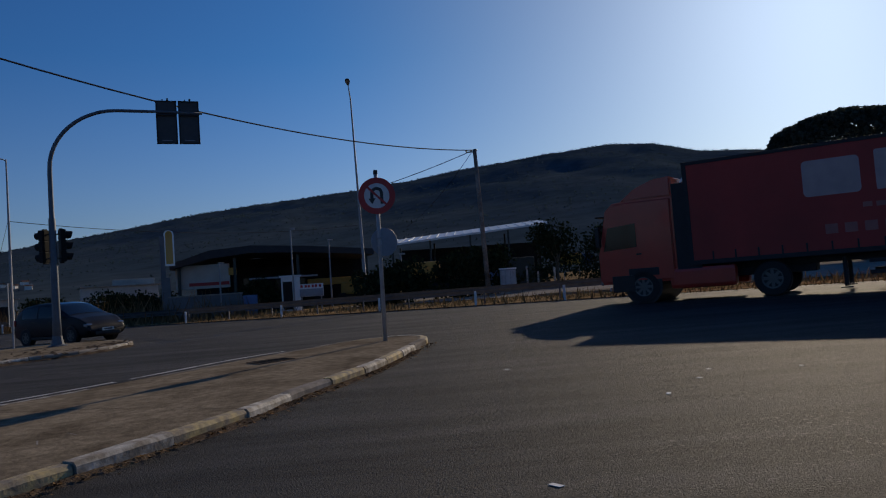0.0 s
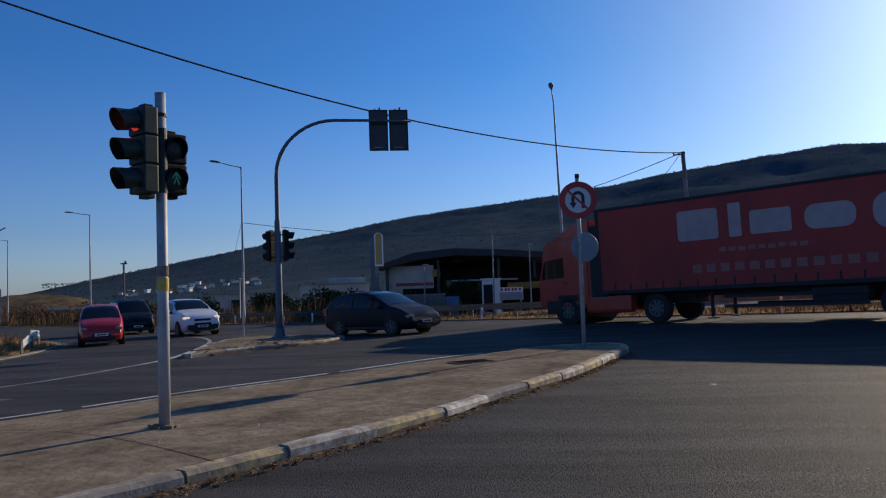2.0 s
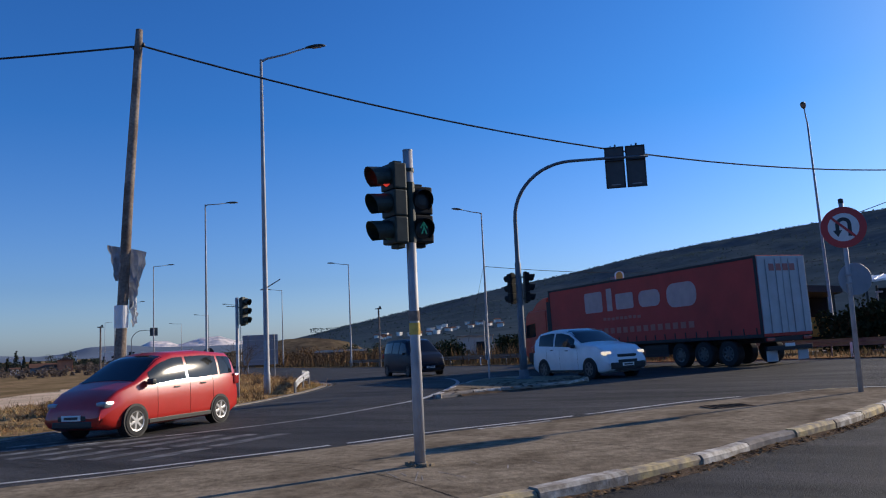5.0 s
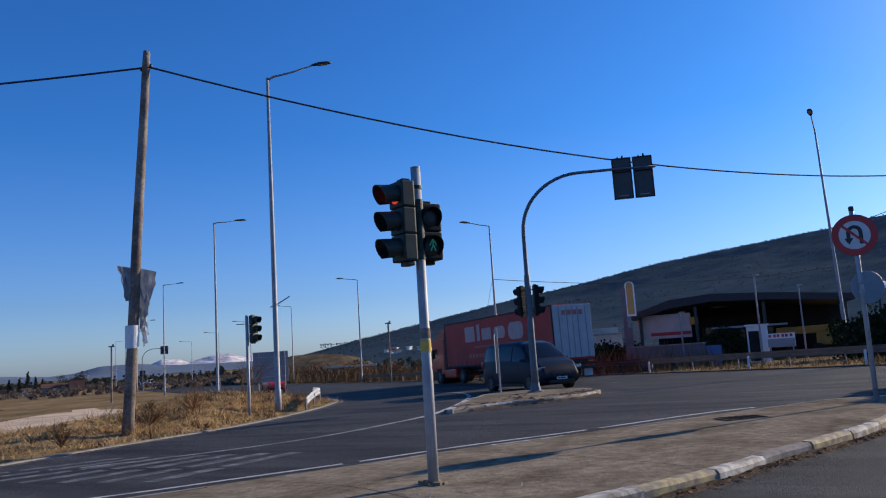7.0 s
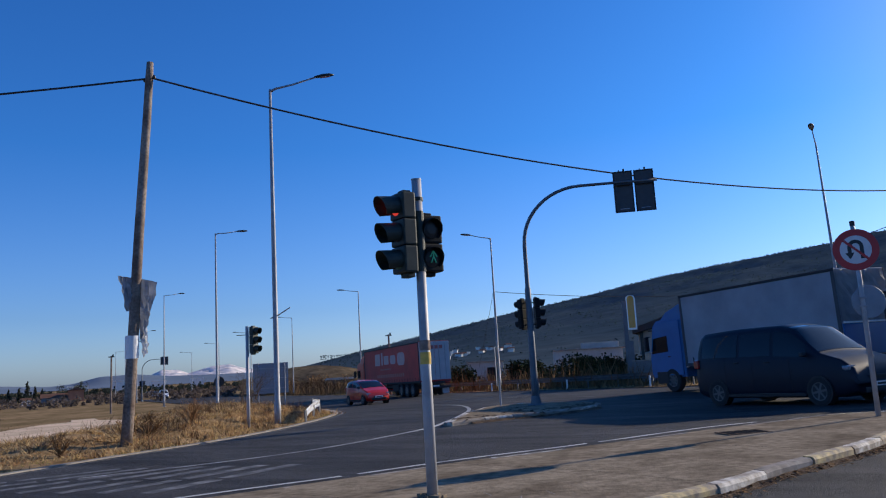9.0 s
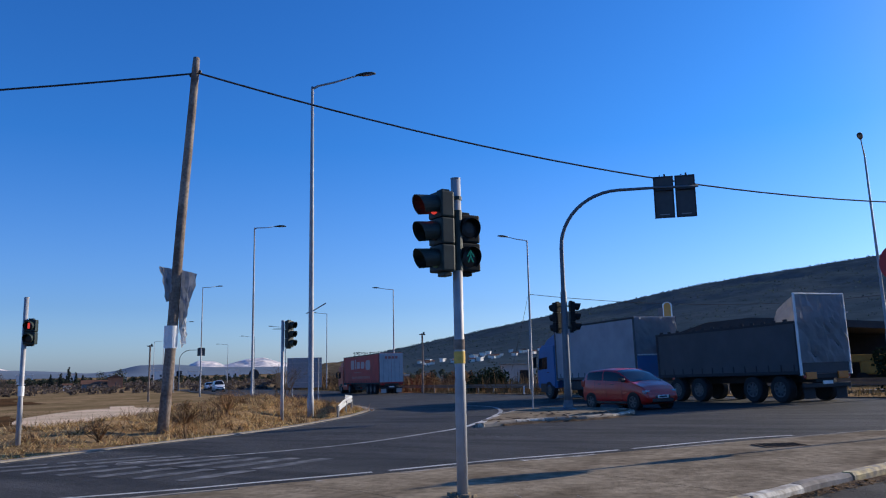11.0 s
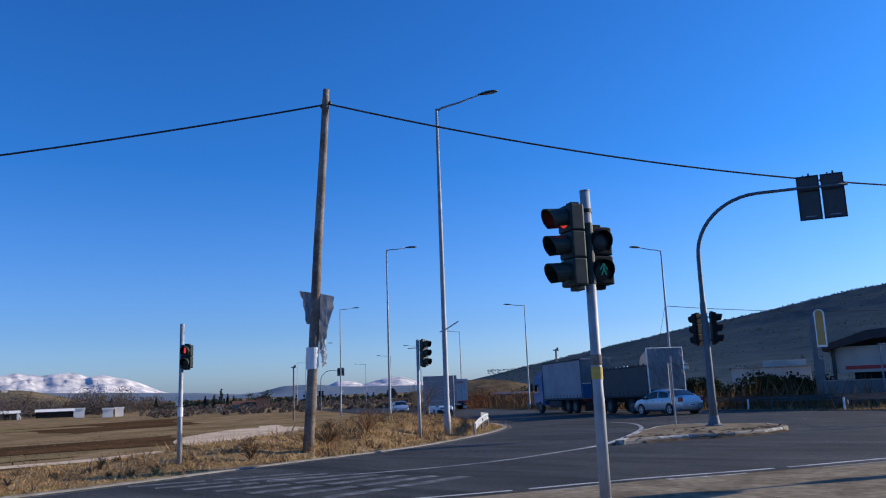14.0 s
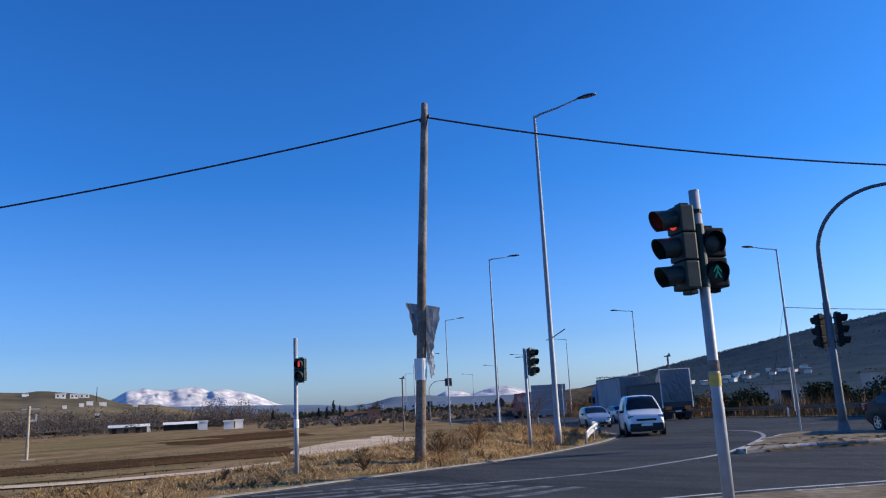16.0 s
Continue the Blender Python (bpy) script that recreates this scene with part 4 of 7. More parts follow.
for i in range(9500):
    az = rngt.uniform(-24, 42)
    u = 1.0 if i < 1100 else rngt.random() ** 0.7
    r = 170 + 830 * u
    x, y = ray_spot(az, r)
    crest = 1000 * math.tan(radians(float(np.interp(az, [a for a, _ in hill_tab], [e for _, e in hill_tab])))) + 2.5
    w = noise.fractal(Vector((x, y, 0)) * 0.009, 0.9, 2.1, 6) * 0.05
    z = -1.2 + crest * u ** 1.15 * (1 + w * min(1, u * 3) * (0.35 if u > 0.95 else 1.6))
    if noise.noise(Vector((x, y, 3)) * 0.02) < -0.2 and u < 0.99:
        continue
    size = rngt.uniform(0.4, 1.15) * (0.45 + 0.55 * u)
    v, f = leaf_cloud(rngt, [((x, y, z + size * 0.4), size)], 7, size * 0.5)
    k = len(vs)
    vs += v
    fs += [tuple(a + k for a in q) for q in f]
tagged(soup("hazed_hillside_scrub", vs, fs, HILL_SCRUB), "dark evergreen scrub covering the hillside", "scrub", "", "stuff")

# ---- street lamps ----


def street_lamp(x, y, h, way, reach, label, rise=0.35, r=0.095):
    t = thing("street_lamp", label, "street lamp", pose(x, y, ground_z(x) - 0.03), "street lamps")
    bm = bmesh.new()
    tube(bm, [(0, 0, 0), (0, 0, 0.9), (0, 0, 0.92), (0, 0, h * 0.55), (0, 0, h)], [r * 1.15, r * 1.15, r, r * 0.8, r * 0.5], 12)
    part("pole", bm, GALV, t, smooth=True)
    bm = bmesh.new()
    box(bm, (0, 0, 0.015), (0.42, 0.42, 0.03), 0.004)
    part("base_plate", bm, GALV, t)
    bm = bmesh.new()
    box(bm, (0.0, -r * 1.12, 0.6), (0.11, 0.03, 0.34), 0.006)
    part("access_door", bm, GALV_DULL, t)
    w = Vector((way[0], way[1], 0)).normalized()
    a, b = Vector((0, 0, h - 0.1)), w * reach + Vector((0, 0, h + rise))
    bm = bmesh.new()
    tube(bm, [a, a.lerp(b, 0.12) + Vector((0, 0, 0.06)), a.lerp(b, 0.5), b], [r * 0.48, r * 0.42, r * 0.36, r * 0.3], 8)
    part("arm", bm, GALV, t, smooth=True)
    m = Matrix.Translation(b) @ pose(0, 0, 0, 0, -math.degrees(math.atan2(rise, reach)) * 0.6, math.degrees(math.atan2(w.y, w.x)))
    bm = bmesh.new()
    rows = []
    for u, hw, hh in ((-0.08, 0.05, 0.04), (0.05, 0.1, 0.07), (0.3, 0.15, 0.1), (0.6, 0.15, 0.09), (0.74, 0.1, 0.05), (0.8, 0.04, 0.02)):
        rows.append([bm.verts.new(m @ Vector((u, hw * math.cos(q), (hh if math.sin(q) > 0 else 0.035) * math.sin(q)))) for q in (k * math.tau / 12 for k in range(12))])
    for p, q in zip(rows, rows[1:]):
        for k in range(12):
            bm.faces.new((p[k], q[k], q[(k + 1) % 12], p[(k + 1) % 12]))
    bm.faces.new(rows[0])
    bm.faces.new(rows[-1][::-1])
    bmesh.ops.recalc_face_normals(bm, faces=bm.faces[:])
    head = part("lamp_head", bm, DARK_STEEL, t, "dark grey lamp head", True)
    bm = bmesh.new()
    box(bm, (0.42, 0, -0.036), (0.42, 0.2, 0.02), 0.008, m)
    part("lens", bm, HEADLAMP, head)
    return t


lamp_c = street_lamp(-22.53, 22.5, 13.78, (0.6, 0.8), 1.95, "tall grey steel street lamp on the verge", 0.7, 0.115)
bm = bmesh.new()
tube(bm, [(-0.15, -0.12, 4.2), (0.1, 0.02, 4.3), (0.5, 0.33, 4.6)], 0.025, 6)
part("bracket", bm, GALV, lamp_c)
street_lamp(-44.77, 38.73, 13.09, (0.6, 0.8), 1.55, "tall grey steel street lamp on the verge", 0.15)
street_lamp(-82.1, 62.7, 13.74, (0.6, 0.8), 1.7, "grey steel street lamp along the main road", 0.15)
street_lamp(-28.2, 50.8, 11.45, (-0.6, -0.8), 1.6, "grey steel street lamp across the main road", 0.2)
street_lamp(-55.0, 67.8, 11.45, (-0.6, -0.8), 1.6, "grey steel street lamp across the main road", 0.12)
street_lamp(-87.37, 90.79, 12.04, (-0.6, -0.8), 1.7, "grey steel street lamp across the main road", 0.12)
yard_lamp = street_lamp(-4.95, 49.8, 13.3, (0.05, -1), 1.6, "tall grey steel street lamp before the yard", 0.55)
yard_lamp.matrix_basis = yard_lamp.matrix_basis @ pose(0, 0, 0, 0, -1.2, 0)
for s in (150, 185, 230):
    street_lamp(*road_spot(s, 10), 12.5, (0.6, 0.8), 2.4, "grey steel street lamp far along the main road", 0.15)
    street_lamp(*road_spot(s - 6, 29), 11.3, (-0.6, -0.8), 2.4, "grey steel street lamp far along the main road", 0.15)


# ---- traffic signals ----
def signal_head(name, parent, m, lit, count=3, label="", size=0.3, lit_mat=None, plain=True, hood=0.19, skin=SIGNAL):
    """A signal head: faces along its own +x; z runs up; the origin is at its middle."""
    h = size * count
    bm = bmesh.new()
    for k in range(count):
        box(bm, (0, 0, h / 2 - size * (k + 0.5)), (0.17, size * 0.96, size * 0.985), 0.02, m)
    box(bm, (-0.03, 0, -h / 2 - 0.02), (0.1, size * 0.5, 0.05), 0.01, m)
    box(bm, (-0.03, 0, h / 2 + 0.015), (0.1, size * 0.4, 0.04), 0.01, m)
    head = part(name, bm, skin, parent, label)
    for k in range(count):
        z = h / 2 - size * (k + 0.5)
        bm = bmesh.new()
        n, rad = 18, size * 0.38
        inner, outer = [], []
        for q in range(n + 1):
            a = radians(-50 + 280 * q / n)
            reach = hood + 0.05 * math.sin(a)
            y, zz = math.cos(a) * rad, math.sin(a) * rad
            outer.append((bm.verts.new(m @ Vector((0.085, y, z + zz))), bm.verts.new(m @ Vector((0.085 + reach, y * 1.02, z + zz * 1.02 - 0.02)))))
            inner.append((bm.verts.new(m @ Vector((0.085, y * 0.95, z + zz * 0.95))), bm.verts.new(m @ Vector((0.085 + reach, y * 0.97, z + zz * 0.97 - 0.02)))))
        for q in range(n):
            bm.faces.new((outer[q][0], outer[q + 1][0], outer[q + 1][1], outer[q][1]))
            bm.faces.new((inner[q][0], inner[q][1], inner[q + 1][1], inner[q + 1][0]))
            bm.faces.new((outer[q][1], outer[q + 1][1], inner[q + 1][1], inner[q][1]))
        for q in (0, n):
            bm.faces.new((outer[q][0], outer[q][1], inner[q][1], inner[q][0]))
        part("visor", bm, skin, head)
        bm = bmesh.new()
        lathe(bm, [(rad * 0.93, 0), (rad * 0.85, 0.012), (rad * 0.5, 0.026), (rad * 0.1, 0.03)], 18, m @ Matrix.Translation((0.084, 0, z)) @ pose(0, 0, 0, 0, 90, 0))
        glass = (LENS_RED if k == lit and lit_mat is None else LENS_RED_DARK) if k == 0 else (LENS_GREEN_DARK if k == count - 1 else LENS_DARK)
        part("lens", bm, LENS_DARK if not plain else glass, head, "lit red lens" if k == lit and lit_mat is None else "")
    return head


def walk_symbol(parent, m, z, material):
    """Plain bars in the place of the lit crossing symbol."""
    bm = bmesh.new()
    for (y0, z0), (y1, z1) in (((-0.055, -0.01), (0.0, 0.075)), ((0.0, 0.075), (0.055, -0.01)), ((-0.04, -0.09), (0.0, 0.0)), ((0.0, 0.0), (0.04, -0.09)), ((0, -0.02), (0, 0.06))):
        a, b = Vector((0.142, y0 * 0.8, z + z0 * 0.8)), Vector((0.142, y1 * 0.8, z + z1 * 0.8))
        rod(bm, m @ a, m @ b, 0.008, 0.008, 6)
    return part("symbol", bm, material, parent, "lit symbol of plain bars")


def signal_pole(x, y, h, base, label, r=0.055):
    t = thing("traffic_signal", label, "traffic signal", pose(x, y, base), "traffic signals")
    bm = bmesh.new()
    tube(bm, [(0, 0, -0.02), (0, 0, 1.2), (0, 0, 1.22), (0, 0, h)], [r * 1.08, r * 1.08, r, r], 20)
    part("pole", bm, GALV_DULL, t, smooth=True)
    bm = bmesh.new()
    lathe(bm, [(r * 0.6, h), (r * 1.05, h + 0.001), (r * 1.05, h + 0.012), (r * 0.5, h + 0.018)], 16)
    part("cap", bm, GALV_DULL, t)
    return t


SIG_X, SIG_Y = -4.83, 7.09
near = signal_pole(SIG_X, SIG_Y, 3.465, ground_z(SIG_X) + 0.125, "grey steel signal pole with a red signal and a crossing signal")
m_head = pose(-0.09, -0.165, 2.845, 0, 0, -113)
signal_head("signal_head", near, m_head, 0, 3, "dark green three-lamp signal head showing red", hood=0.205)
m_ped = pose(-0.02, 0.165, 2.745, 0, 0, -24)
ped = signal_head("crossing_signal_head", near, m_ped @ pose(0.02, 0, 0), 1, 2, "dark crossing signal head showing green", 0.325, LENS_GREEN, False, 0.06, SIGNAL_DARK)
walk_symbol(ped, m_ped, -0.155, LENS_GREEN)
for z in (2.48, 3.24):
    bm = bmesh.new()
    tube(bm, [(0, 0, z), (-0.1, -0.12, z)], 0.022, 8)
    lathe(bm, [(0.055, z - 0.02), (0.066, z - 0.02), (0.066, z + 0.02), (0.055, z + 0.02)], 16)
    part("bracket", bm, SIGNAL, near)
bm = bmesh.new()
lathe(bm, [(0.055, 2.42), (0.0635, 2.42), (0.0635, 3.1), (0.055, 3.1)], 18)
part("mounting_sleeve", bm, SIGNAL, near)
bm = bmesh.new()
box(bm, (-0.075, -0.1, 2.86), (0.05, 0.035, 0.86), 0.005, None)
part("backing_channel", bm, SIGNAL, near)
bm = bmesh.new()
lathe(bm, [(0.056, 1.4), (0.0615, 1.4), (0.0615, 1.53), (0.056, 1.53)], 18)
part("sticker", bm, YELLOW, near, "faded yellow sticker round the pole")
bm = bmesh.new()
lathe(bm, [(0.056, 1.55), (0.061, 1.55), (0.061, 1.66), (0.056, 1.66)], 18)
part("rust_band", bm, WOOD, near, "rusty band round the pole")
rg = random.Random(2)
for k in range(15):
    bm = bmesh.new()
    a = rg.random() * 6.28
    box(bm, (math.cos(a) * rg.uniform(0.07, 0.16), math.sin(a) * rg.uniform(0.07, 0.16), 0.012), (rg.uniform(0.04, 0.1), rg.uniform(0.03, 0.08), rg.uniform(0.02, 0.05)), 0.006)
    part("mortar_lump", bm, CONCRETE, near)

psig = signal_pole(-21.8, 20.3, 3.75, ground_z(-21.8) - 0.02, "grey signal pole with a dark signal head on the verge", 0.06)
signal_head("signal_head", psig, pose(0.2, 0.14, 3.25, 0, 0, 5), 9, 3, "dark green three-lamp signal head", 0.33)
bm = bmesh.new()
tube(bm, [(0, 0, 3.4), (0.2, 0.14, 3.4)], 0.02, 6)
tube(bm, [(0, 0, 3.45), (-0.33, -0.2, 3.45)], 0.015, 6)
part("bracket", bm, SIGNAL, psig)
pedl = signal_pole(-20.6, 10.2, 3.88, ground_z(-20.6) - 0.02, "grey steel pole with a red crossing signal on the verge", 0.06)
mp = pose(0.13, 0.09, 2.98, 0, 0, -52)
hp = signal_head("crossing_signal_head", pedl, mp, 0, 2, "dark crossing signal head showing red", 0.32, LENS_RED, False, 0.1)
bm = bmesh.new()
box(bm, (0.125, 0, 0.16), (0.02, 0.055, 0.15), 0.01, mp)
part("symbol", bm, LENS_RED, hp, "lit red bar symbol")
bm = bmesh.new()
lathe(bm, [(0.061, 1.35), (0.075, 1.35), (0.075, 1.6), (0.061, 1.6)], 12)
part("sticker", bm, PAPER, pedl, "pale sticker round the pole")


def arched_signal(x, y, turn, base, label):
    """A tall pole bent over into an arm that carries two signal boards."""
    t = thing("arched_signal_pole", label, "traffic signal", pose(x, y, base, 0, 0, turn), "arched signals")
    pts = [(0, 0, 0), (0, 0, 1.0), (0, 0, 4.2), (0, 0, 4.25), (0, 0, 5.8)]
    pts += [(2.15 * (1 - math.cos(a)), 0, 5.85 + 2.02 * math.sin(a)) for a in (k * math.pi / 2 / 12 for k in range(1, 13))]
    pts += [(3.4, 0, 7.86), (4.95, 0, 7.82)]
    rr = [0.15, 0.13, 0.11, 0.085, 0.075] + [0.07 - 0.0012 * k for k in range(12)] + [0.05, 0.045]
    bm = bmesh.new()
    tube(bm, pts, rr, 14)
    part("pole", bm, ARM_STEEL, t, "blue-grey steel pole bent into an arm", True)
    bm = bmesh.new()
    lathe(bm, [(0.3, 0), (0.3, 0.03), (0.2, 0.06), (0.15, 0.34)], 16)
    part("foot", bm, ARM_STEEL, t)
    for k, cx in enumerate((3.75, 4.5)):
        bm = bmesh.new()
        box(bm, (cx, 0.06, 7.5), (0.66, 0.025, 1.52), 0.01)
        b = part("signal_board", bm, SIGNAL_BACK, t, "dark backing board seen from behind")
        for dx, dz, sx, sz in ((0, 0.745, 0.7, 0.05), (0, -0.745, 0.7, 0.05), (0.325, 0, 0.05, 1.54), (-0.325, 0, 0.05, 1.54)):
            bm = bmesh.new()
            box(bm, (cx + dx, 0.05, 7.5 + dz), (sx, 0.035, sz), 0.004)
            part("rim", bm, BLACK, b)
        bm = bmesh.new()
        box(bm, (cx, -0.0, 7.76), (0.6, 0.09, 0.06), 0.01)
        part("clamp", bm, BLACK, b)
        for dx, z, sx, sz in ((0.05, 8.3, 0.06, 0.1), (-0.12, 8.28, 0.04, 0.06)):
            bm = bmesh.new()
            box(bm, (cx + dx, 0.05, z), (sx, 0.05, sz))
            part("lug", bm, BLACK, b)
        bm = bmesh.new()
        box(bm, (cx, 0.044, 6.86), (0.34, 0.006, 0.03))
        part("maker_plate", bm, GREY_PLATE, b)
        signal_head("signal_head", t, pose(cx, 0.16, 7.5, 0, 0, 90), 9, 3, "", 0.36)
    signal_head("signal_head", t, pose(0.27, 0.12, 3.32, 0, 0, 18), 9, 3, "dark three-lamp signal head", 0.36, skin=SIGNAL_DARK)
    signal_head("signal_head", t, pose(-0.26, 0.05, 3.3, 0, 0, 140), 9, 3, "dark three-lamp signal head", 0.36, skin=SIGNAL_DARK)
    for z in (2.9, 3.7):
        bm = bmesh.new()
        tube(bm, [(-0.26, 0.05, z), (0, 0, z), (0.27, 0.1, z)], 0.025, 6)
        part("bracket", bm, SIGNAL, t)
    return t


ARM_X, ARM_Y = -12.78, 25.6
arched_signal(ARM_X, ARM_Y, 22, ground_z(ARM_X) + 0.115, "tall grey arched pole with two signal boards over the road")
arched_signal(-131, 95, 40, ground_z(-131) - 0.03, "distant arched signal pole over the main road")
isle_post = thing("sign_post", "slim grey post with a narrow plate on the island", "sign post", pose(-14.75, 26.55, ground_z(-14.75) + 0.11))
bm = bmesh.new()
tube(bm, [(0, 0, 0), (0, 0, 2.5)], 0.035, 8)
part("post", bm, GALV_DULL, isle_post)
bm = bmesh.new()
box(bm, (0, 0.05, 1.5), (0.34, 0.02, 1.5), 0.01, pose(0, 0, 0, 0, 0, 95))
part("plate", bm, GREY_PLATE, isle_post)

# ---- no-U-turn sign ----
sign = thing("road_sign", "round red and white no-turning-back sign on a grey pole", "road sign", pose(-1.24, 15.87, ground_z(-1.24) + 0.12, 0, 0, 6))
bm = bmesh.new()
tube(bm, [(0, 0, 0), (0, 0, 2.0), (0, 0, 3.42)], [0.045, 0.042, 0.04], 14)
part("pole", bm, GALV_DULL, sign, smooth=True)
bm = bmesh.new()
lathe(bm, [(0.03, 3.42), (0.046, 3.42), (0.046, 3.5), (0.02, 3.51)], 12)
part("cap", bm, BLACK, sign)
face = Matrix.Translation((0, -0.055, 2.97)) @ pose(0, 0, 0, 90, 0, 0)
bm = bmesh.new()
lathe(bm, [(0.37, -0.012), (0.378, -0.004), (0.378, 0.004), (0.37, 0.008)], 40, face)
disc = part("disc", bm, RED_SIGN, sign, "red rimmed disc")
bm = bmesh.new()
lathe(bm, [(0.258, 0.006), (0.258, 0.0115), (0.25, 0.012)], 40, face)
part("white_field", bm, WHITE_SIGN, disc)
bm = bmesh.new()
arc = [(0.1, -0.17), (0.1, 0.05)] + [(0.1 * math.cos(a), 0.05 + 0.1 * math.sin(a)) for a in (k * math.pi / 8 for k in range(1, 8))] + [(-0.1, 0.05), (-0.1, -0.06)]
lft, rgt = offset_line(arc, 0.032), offset_line(arc, -0.032)
for i in range(len(arc) - 1):
    prism(bm, [rgt[i], rgt[i + 1], lft[i + 1], lft[i]][::-1], 0.012, 0.0165, face)
prism(bm, [(-0.175, -0.05), (-0.1, -0.17), (-0.025, -0.05)], 0.012, 0.0165, face)
bmesh.ops.recalc_face_normals(bm, faces=bm.faces[:])
part("turn_arrow", bm, BLACK_SIGN, disc)
bm = bmesh.new()
prism(bm, [(-0.2, 0.17), (-0.17, 0.2), (0.2, -0.17), (0.17, -0.2)][::-1], 0.017, 0.02, face)
bmesh.ops.recalc_face_normals(bm, faces=bm.faces[:])
part("slash", bm, RED_SIGN, disc)
back = Matrix.Translation((0.1, 0.06, 2.02)) @ pose(0, 0, 0, 90, 0, 22)
bm = bmesh.new()
lathe(bm, [(0.29, -0.008), (0.298, 0), (0.29, 0.008)], 32, back)
part("back_disc", bm, GREY_PLATE, sign, "grey back of a round sign")
for z in (1.95, 2.1, 2.85, 3.08):
    bm = bmesh.new()
    box(bm, (0, 0, z), (0.11, 0.11, 0.035), 0.006)
    part("clamp", bm, GALV, sign)

# ---- leaning wooden pole with torn tarpaulin, cables ----
W_TOP = Vector((-19.55, 14.45, 11.2))
wp = thing("utility_pole", "leaning weathered wooden utility pole on the verge", "utility pole", pose(-20.05, 14.03, ground_z(-20.05) - 0.06), "utility poles")
lean = W_TOP - Vector((-20.05, 14.03, ground_z(-20.05) - 0.06))
bm = bmesh.new()
tube(bm, [lean * u + Vector((0.02 * math.sin(u * 9), 0, 0)) for u in (0, 0.1, 0.25, 0.4, 0.55, 0.7, 0.85, 0.96, 1.0)], [0.172, 0.163, 0.155, 0.15, 0.142, 0.135, 0.125, 0.118, 0.1], 14)
part("pole", bm, WOOD, wp, smooth=True)
bm = bmesh.new()
tube(bm, [lean * 0.955 + Vector((-0.2, 0, 0)), lean * 0.955 + Vector((0.24, 0.05, 0))], 0.02, 6)
for dx in (-0.2, 0.24):
    lathe(bm, [(0.03, -0.05), (0.05, -0.02), (0.05, 0.02), (0.025, 0.06)], 10, Matrix.Translation(lean * 0.955 + Vector((dx, 0, 0))))
part("insulator", bm, BLACK, wp)
c = lean * 0.245
bm = bmesh.new()
for a0 in range(-130, 31, 15):
    fv = [(c + Vector((0.2 * math.cos(radians(a)) + 0.02 * dz, 0.2 * math.sin(radians(a)), dz + 0.06))) for a, dz in ((a0, -0.31), (a0 + 15, -0.29), (a0 + 15, 0.36), (a0, 0.36))]
    bm.faces.new([bm.verts.new(v) for v in fv])
bmesh.ops.remove_doubles(bm, verts=bm.verts[:], dist=0.001)
bmesh.ops.solidify(bm, geom=bm.faces[:], thickness=0.006)
part("notice", bm, PAPER, wp, "white paper notice wrapped round the pole")


def rag(bm, pts, nu=6, nv=6, amp=0.05, seed=0):
    """A creased sheet between four corners."""
    p = [Vector(q) for q in pts]
    g = [[bm.verts.new(p[0].lerp(p[1], i / nu).lerp(p[3].lerp(p[2], i / nu), j / nv) + Vector((noise.noise(Vector((i * 0.8, j * 0.7, seed))), noise.noise(Vector((i * 0.8, j * 0.7, seed + 5))), 0)) * amp) for j in range(nv + 1)] for i in range(nu + 1)]
    f = [bm.faces.new((g[i][j], g[i + 1][j], g[i + 1][j + 1], g[i][j + 1])) for i in range(nu) for j in range(nv)]
    bmesh.ops.solidify(bm, geom=f, thickness=0.012)


c0 = lean * 0.345 + Vector((0.1, 0.07, 0))
side = Vector((0.82, 0.57, 0))
for k, pts in enumerate(((c0 + side * -0.62 + Vector((0, 0, 1.05)), c0 + side * -0.1 + Vector((0.0, -0.14, 0.95)), c0 + side * -0.1 + Vector((0, -0.14, 0.0)), c0 + side * -0.35 + Vector((0, 0, -0.02))),
                         (c0 + side * -0.05 + Vector((0, 0.05, 0.95)), c0 + side * 0.5 + Vector((0, 0.05, 0.8)), c0 + side * 0.22 + Vector((0, 0.05, -0.45)), c0 + side * -0.02 + Vector((0, 0.05, -0.9))),
                         (c0 + side * 0.0 + Vector((0, 0.05, -0.7)), c0 + side * 0.2 + Vector((0, 0.05, -0.5)), c0 + side * 0.24 + Vector((0, 0.05, -1.2)), c0 + side * 0.08 + Vector((0, 0.05, -1.4))))):
    bm = bmesh.new()
    rag(bm, pts, 6, 7, 0.09, k * 3)
    part("torn_tarpaulin", bm, SACK if k < 2 else PAPER, wp, "torn grey tarpaulin tied to the pole")

up_x, up_y = 2.65, 45.6
up = thing("utility_pole", "dark wooden utility pole across the crossing", "utility pole", pose(up_x, up_y, ground_z(up_x) - 0.06), "utility poles")
up_top = Vector((2.35, 45.6, 8.75))
lean2 = up_top - Vector((up_x, up_y, ground_z(up_x) - 0.06))
bm = bmesh.new()
tube(bm, [(0, 0, 0), lean2 * 0.5, lean2], [0.16, 0.135, 0.11], 10)
part("pole", bm, WOOD, up, smooth=True)
bm = bmesh.new()
tube(bm, [lean2 + Vector((-0.5, 0, -0.15)), lean2 + Vector((0.1, 0, -0.15))], 0.04, 6)
for dx in (-0.5, -0.2, 0.1):
    lathe(bm, [(0.03, -0.05), (0.05, 0), (0.02, 0.09)], 8, Matrix.Translation(lean2 + Vector((dx, 0, -0.08))))
part("crossarm", bm, DARK_STEEL, up)


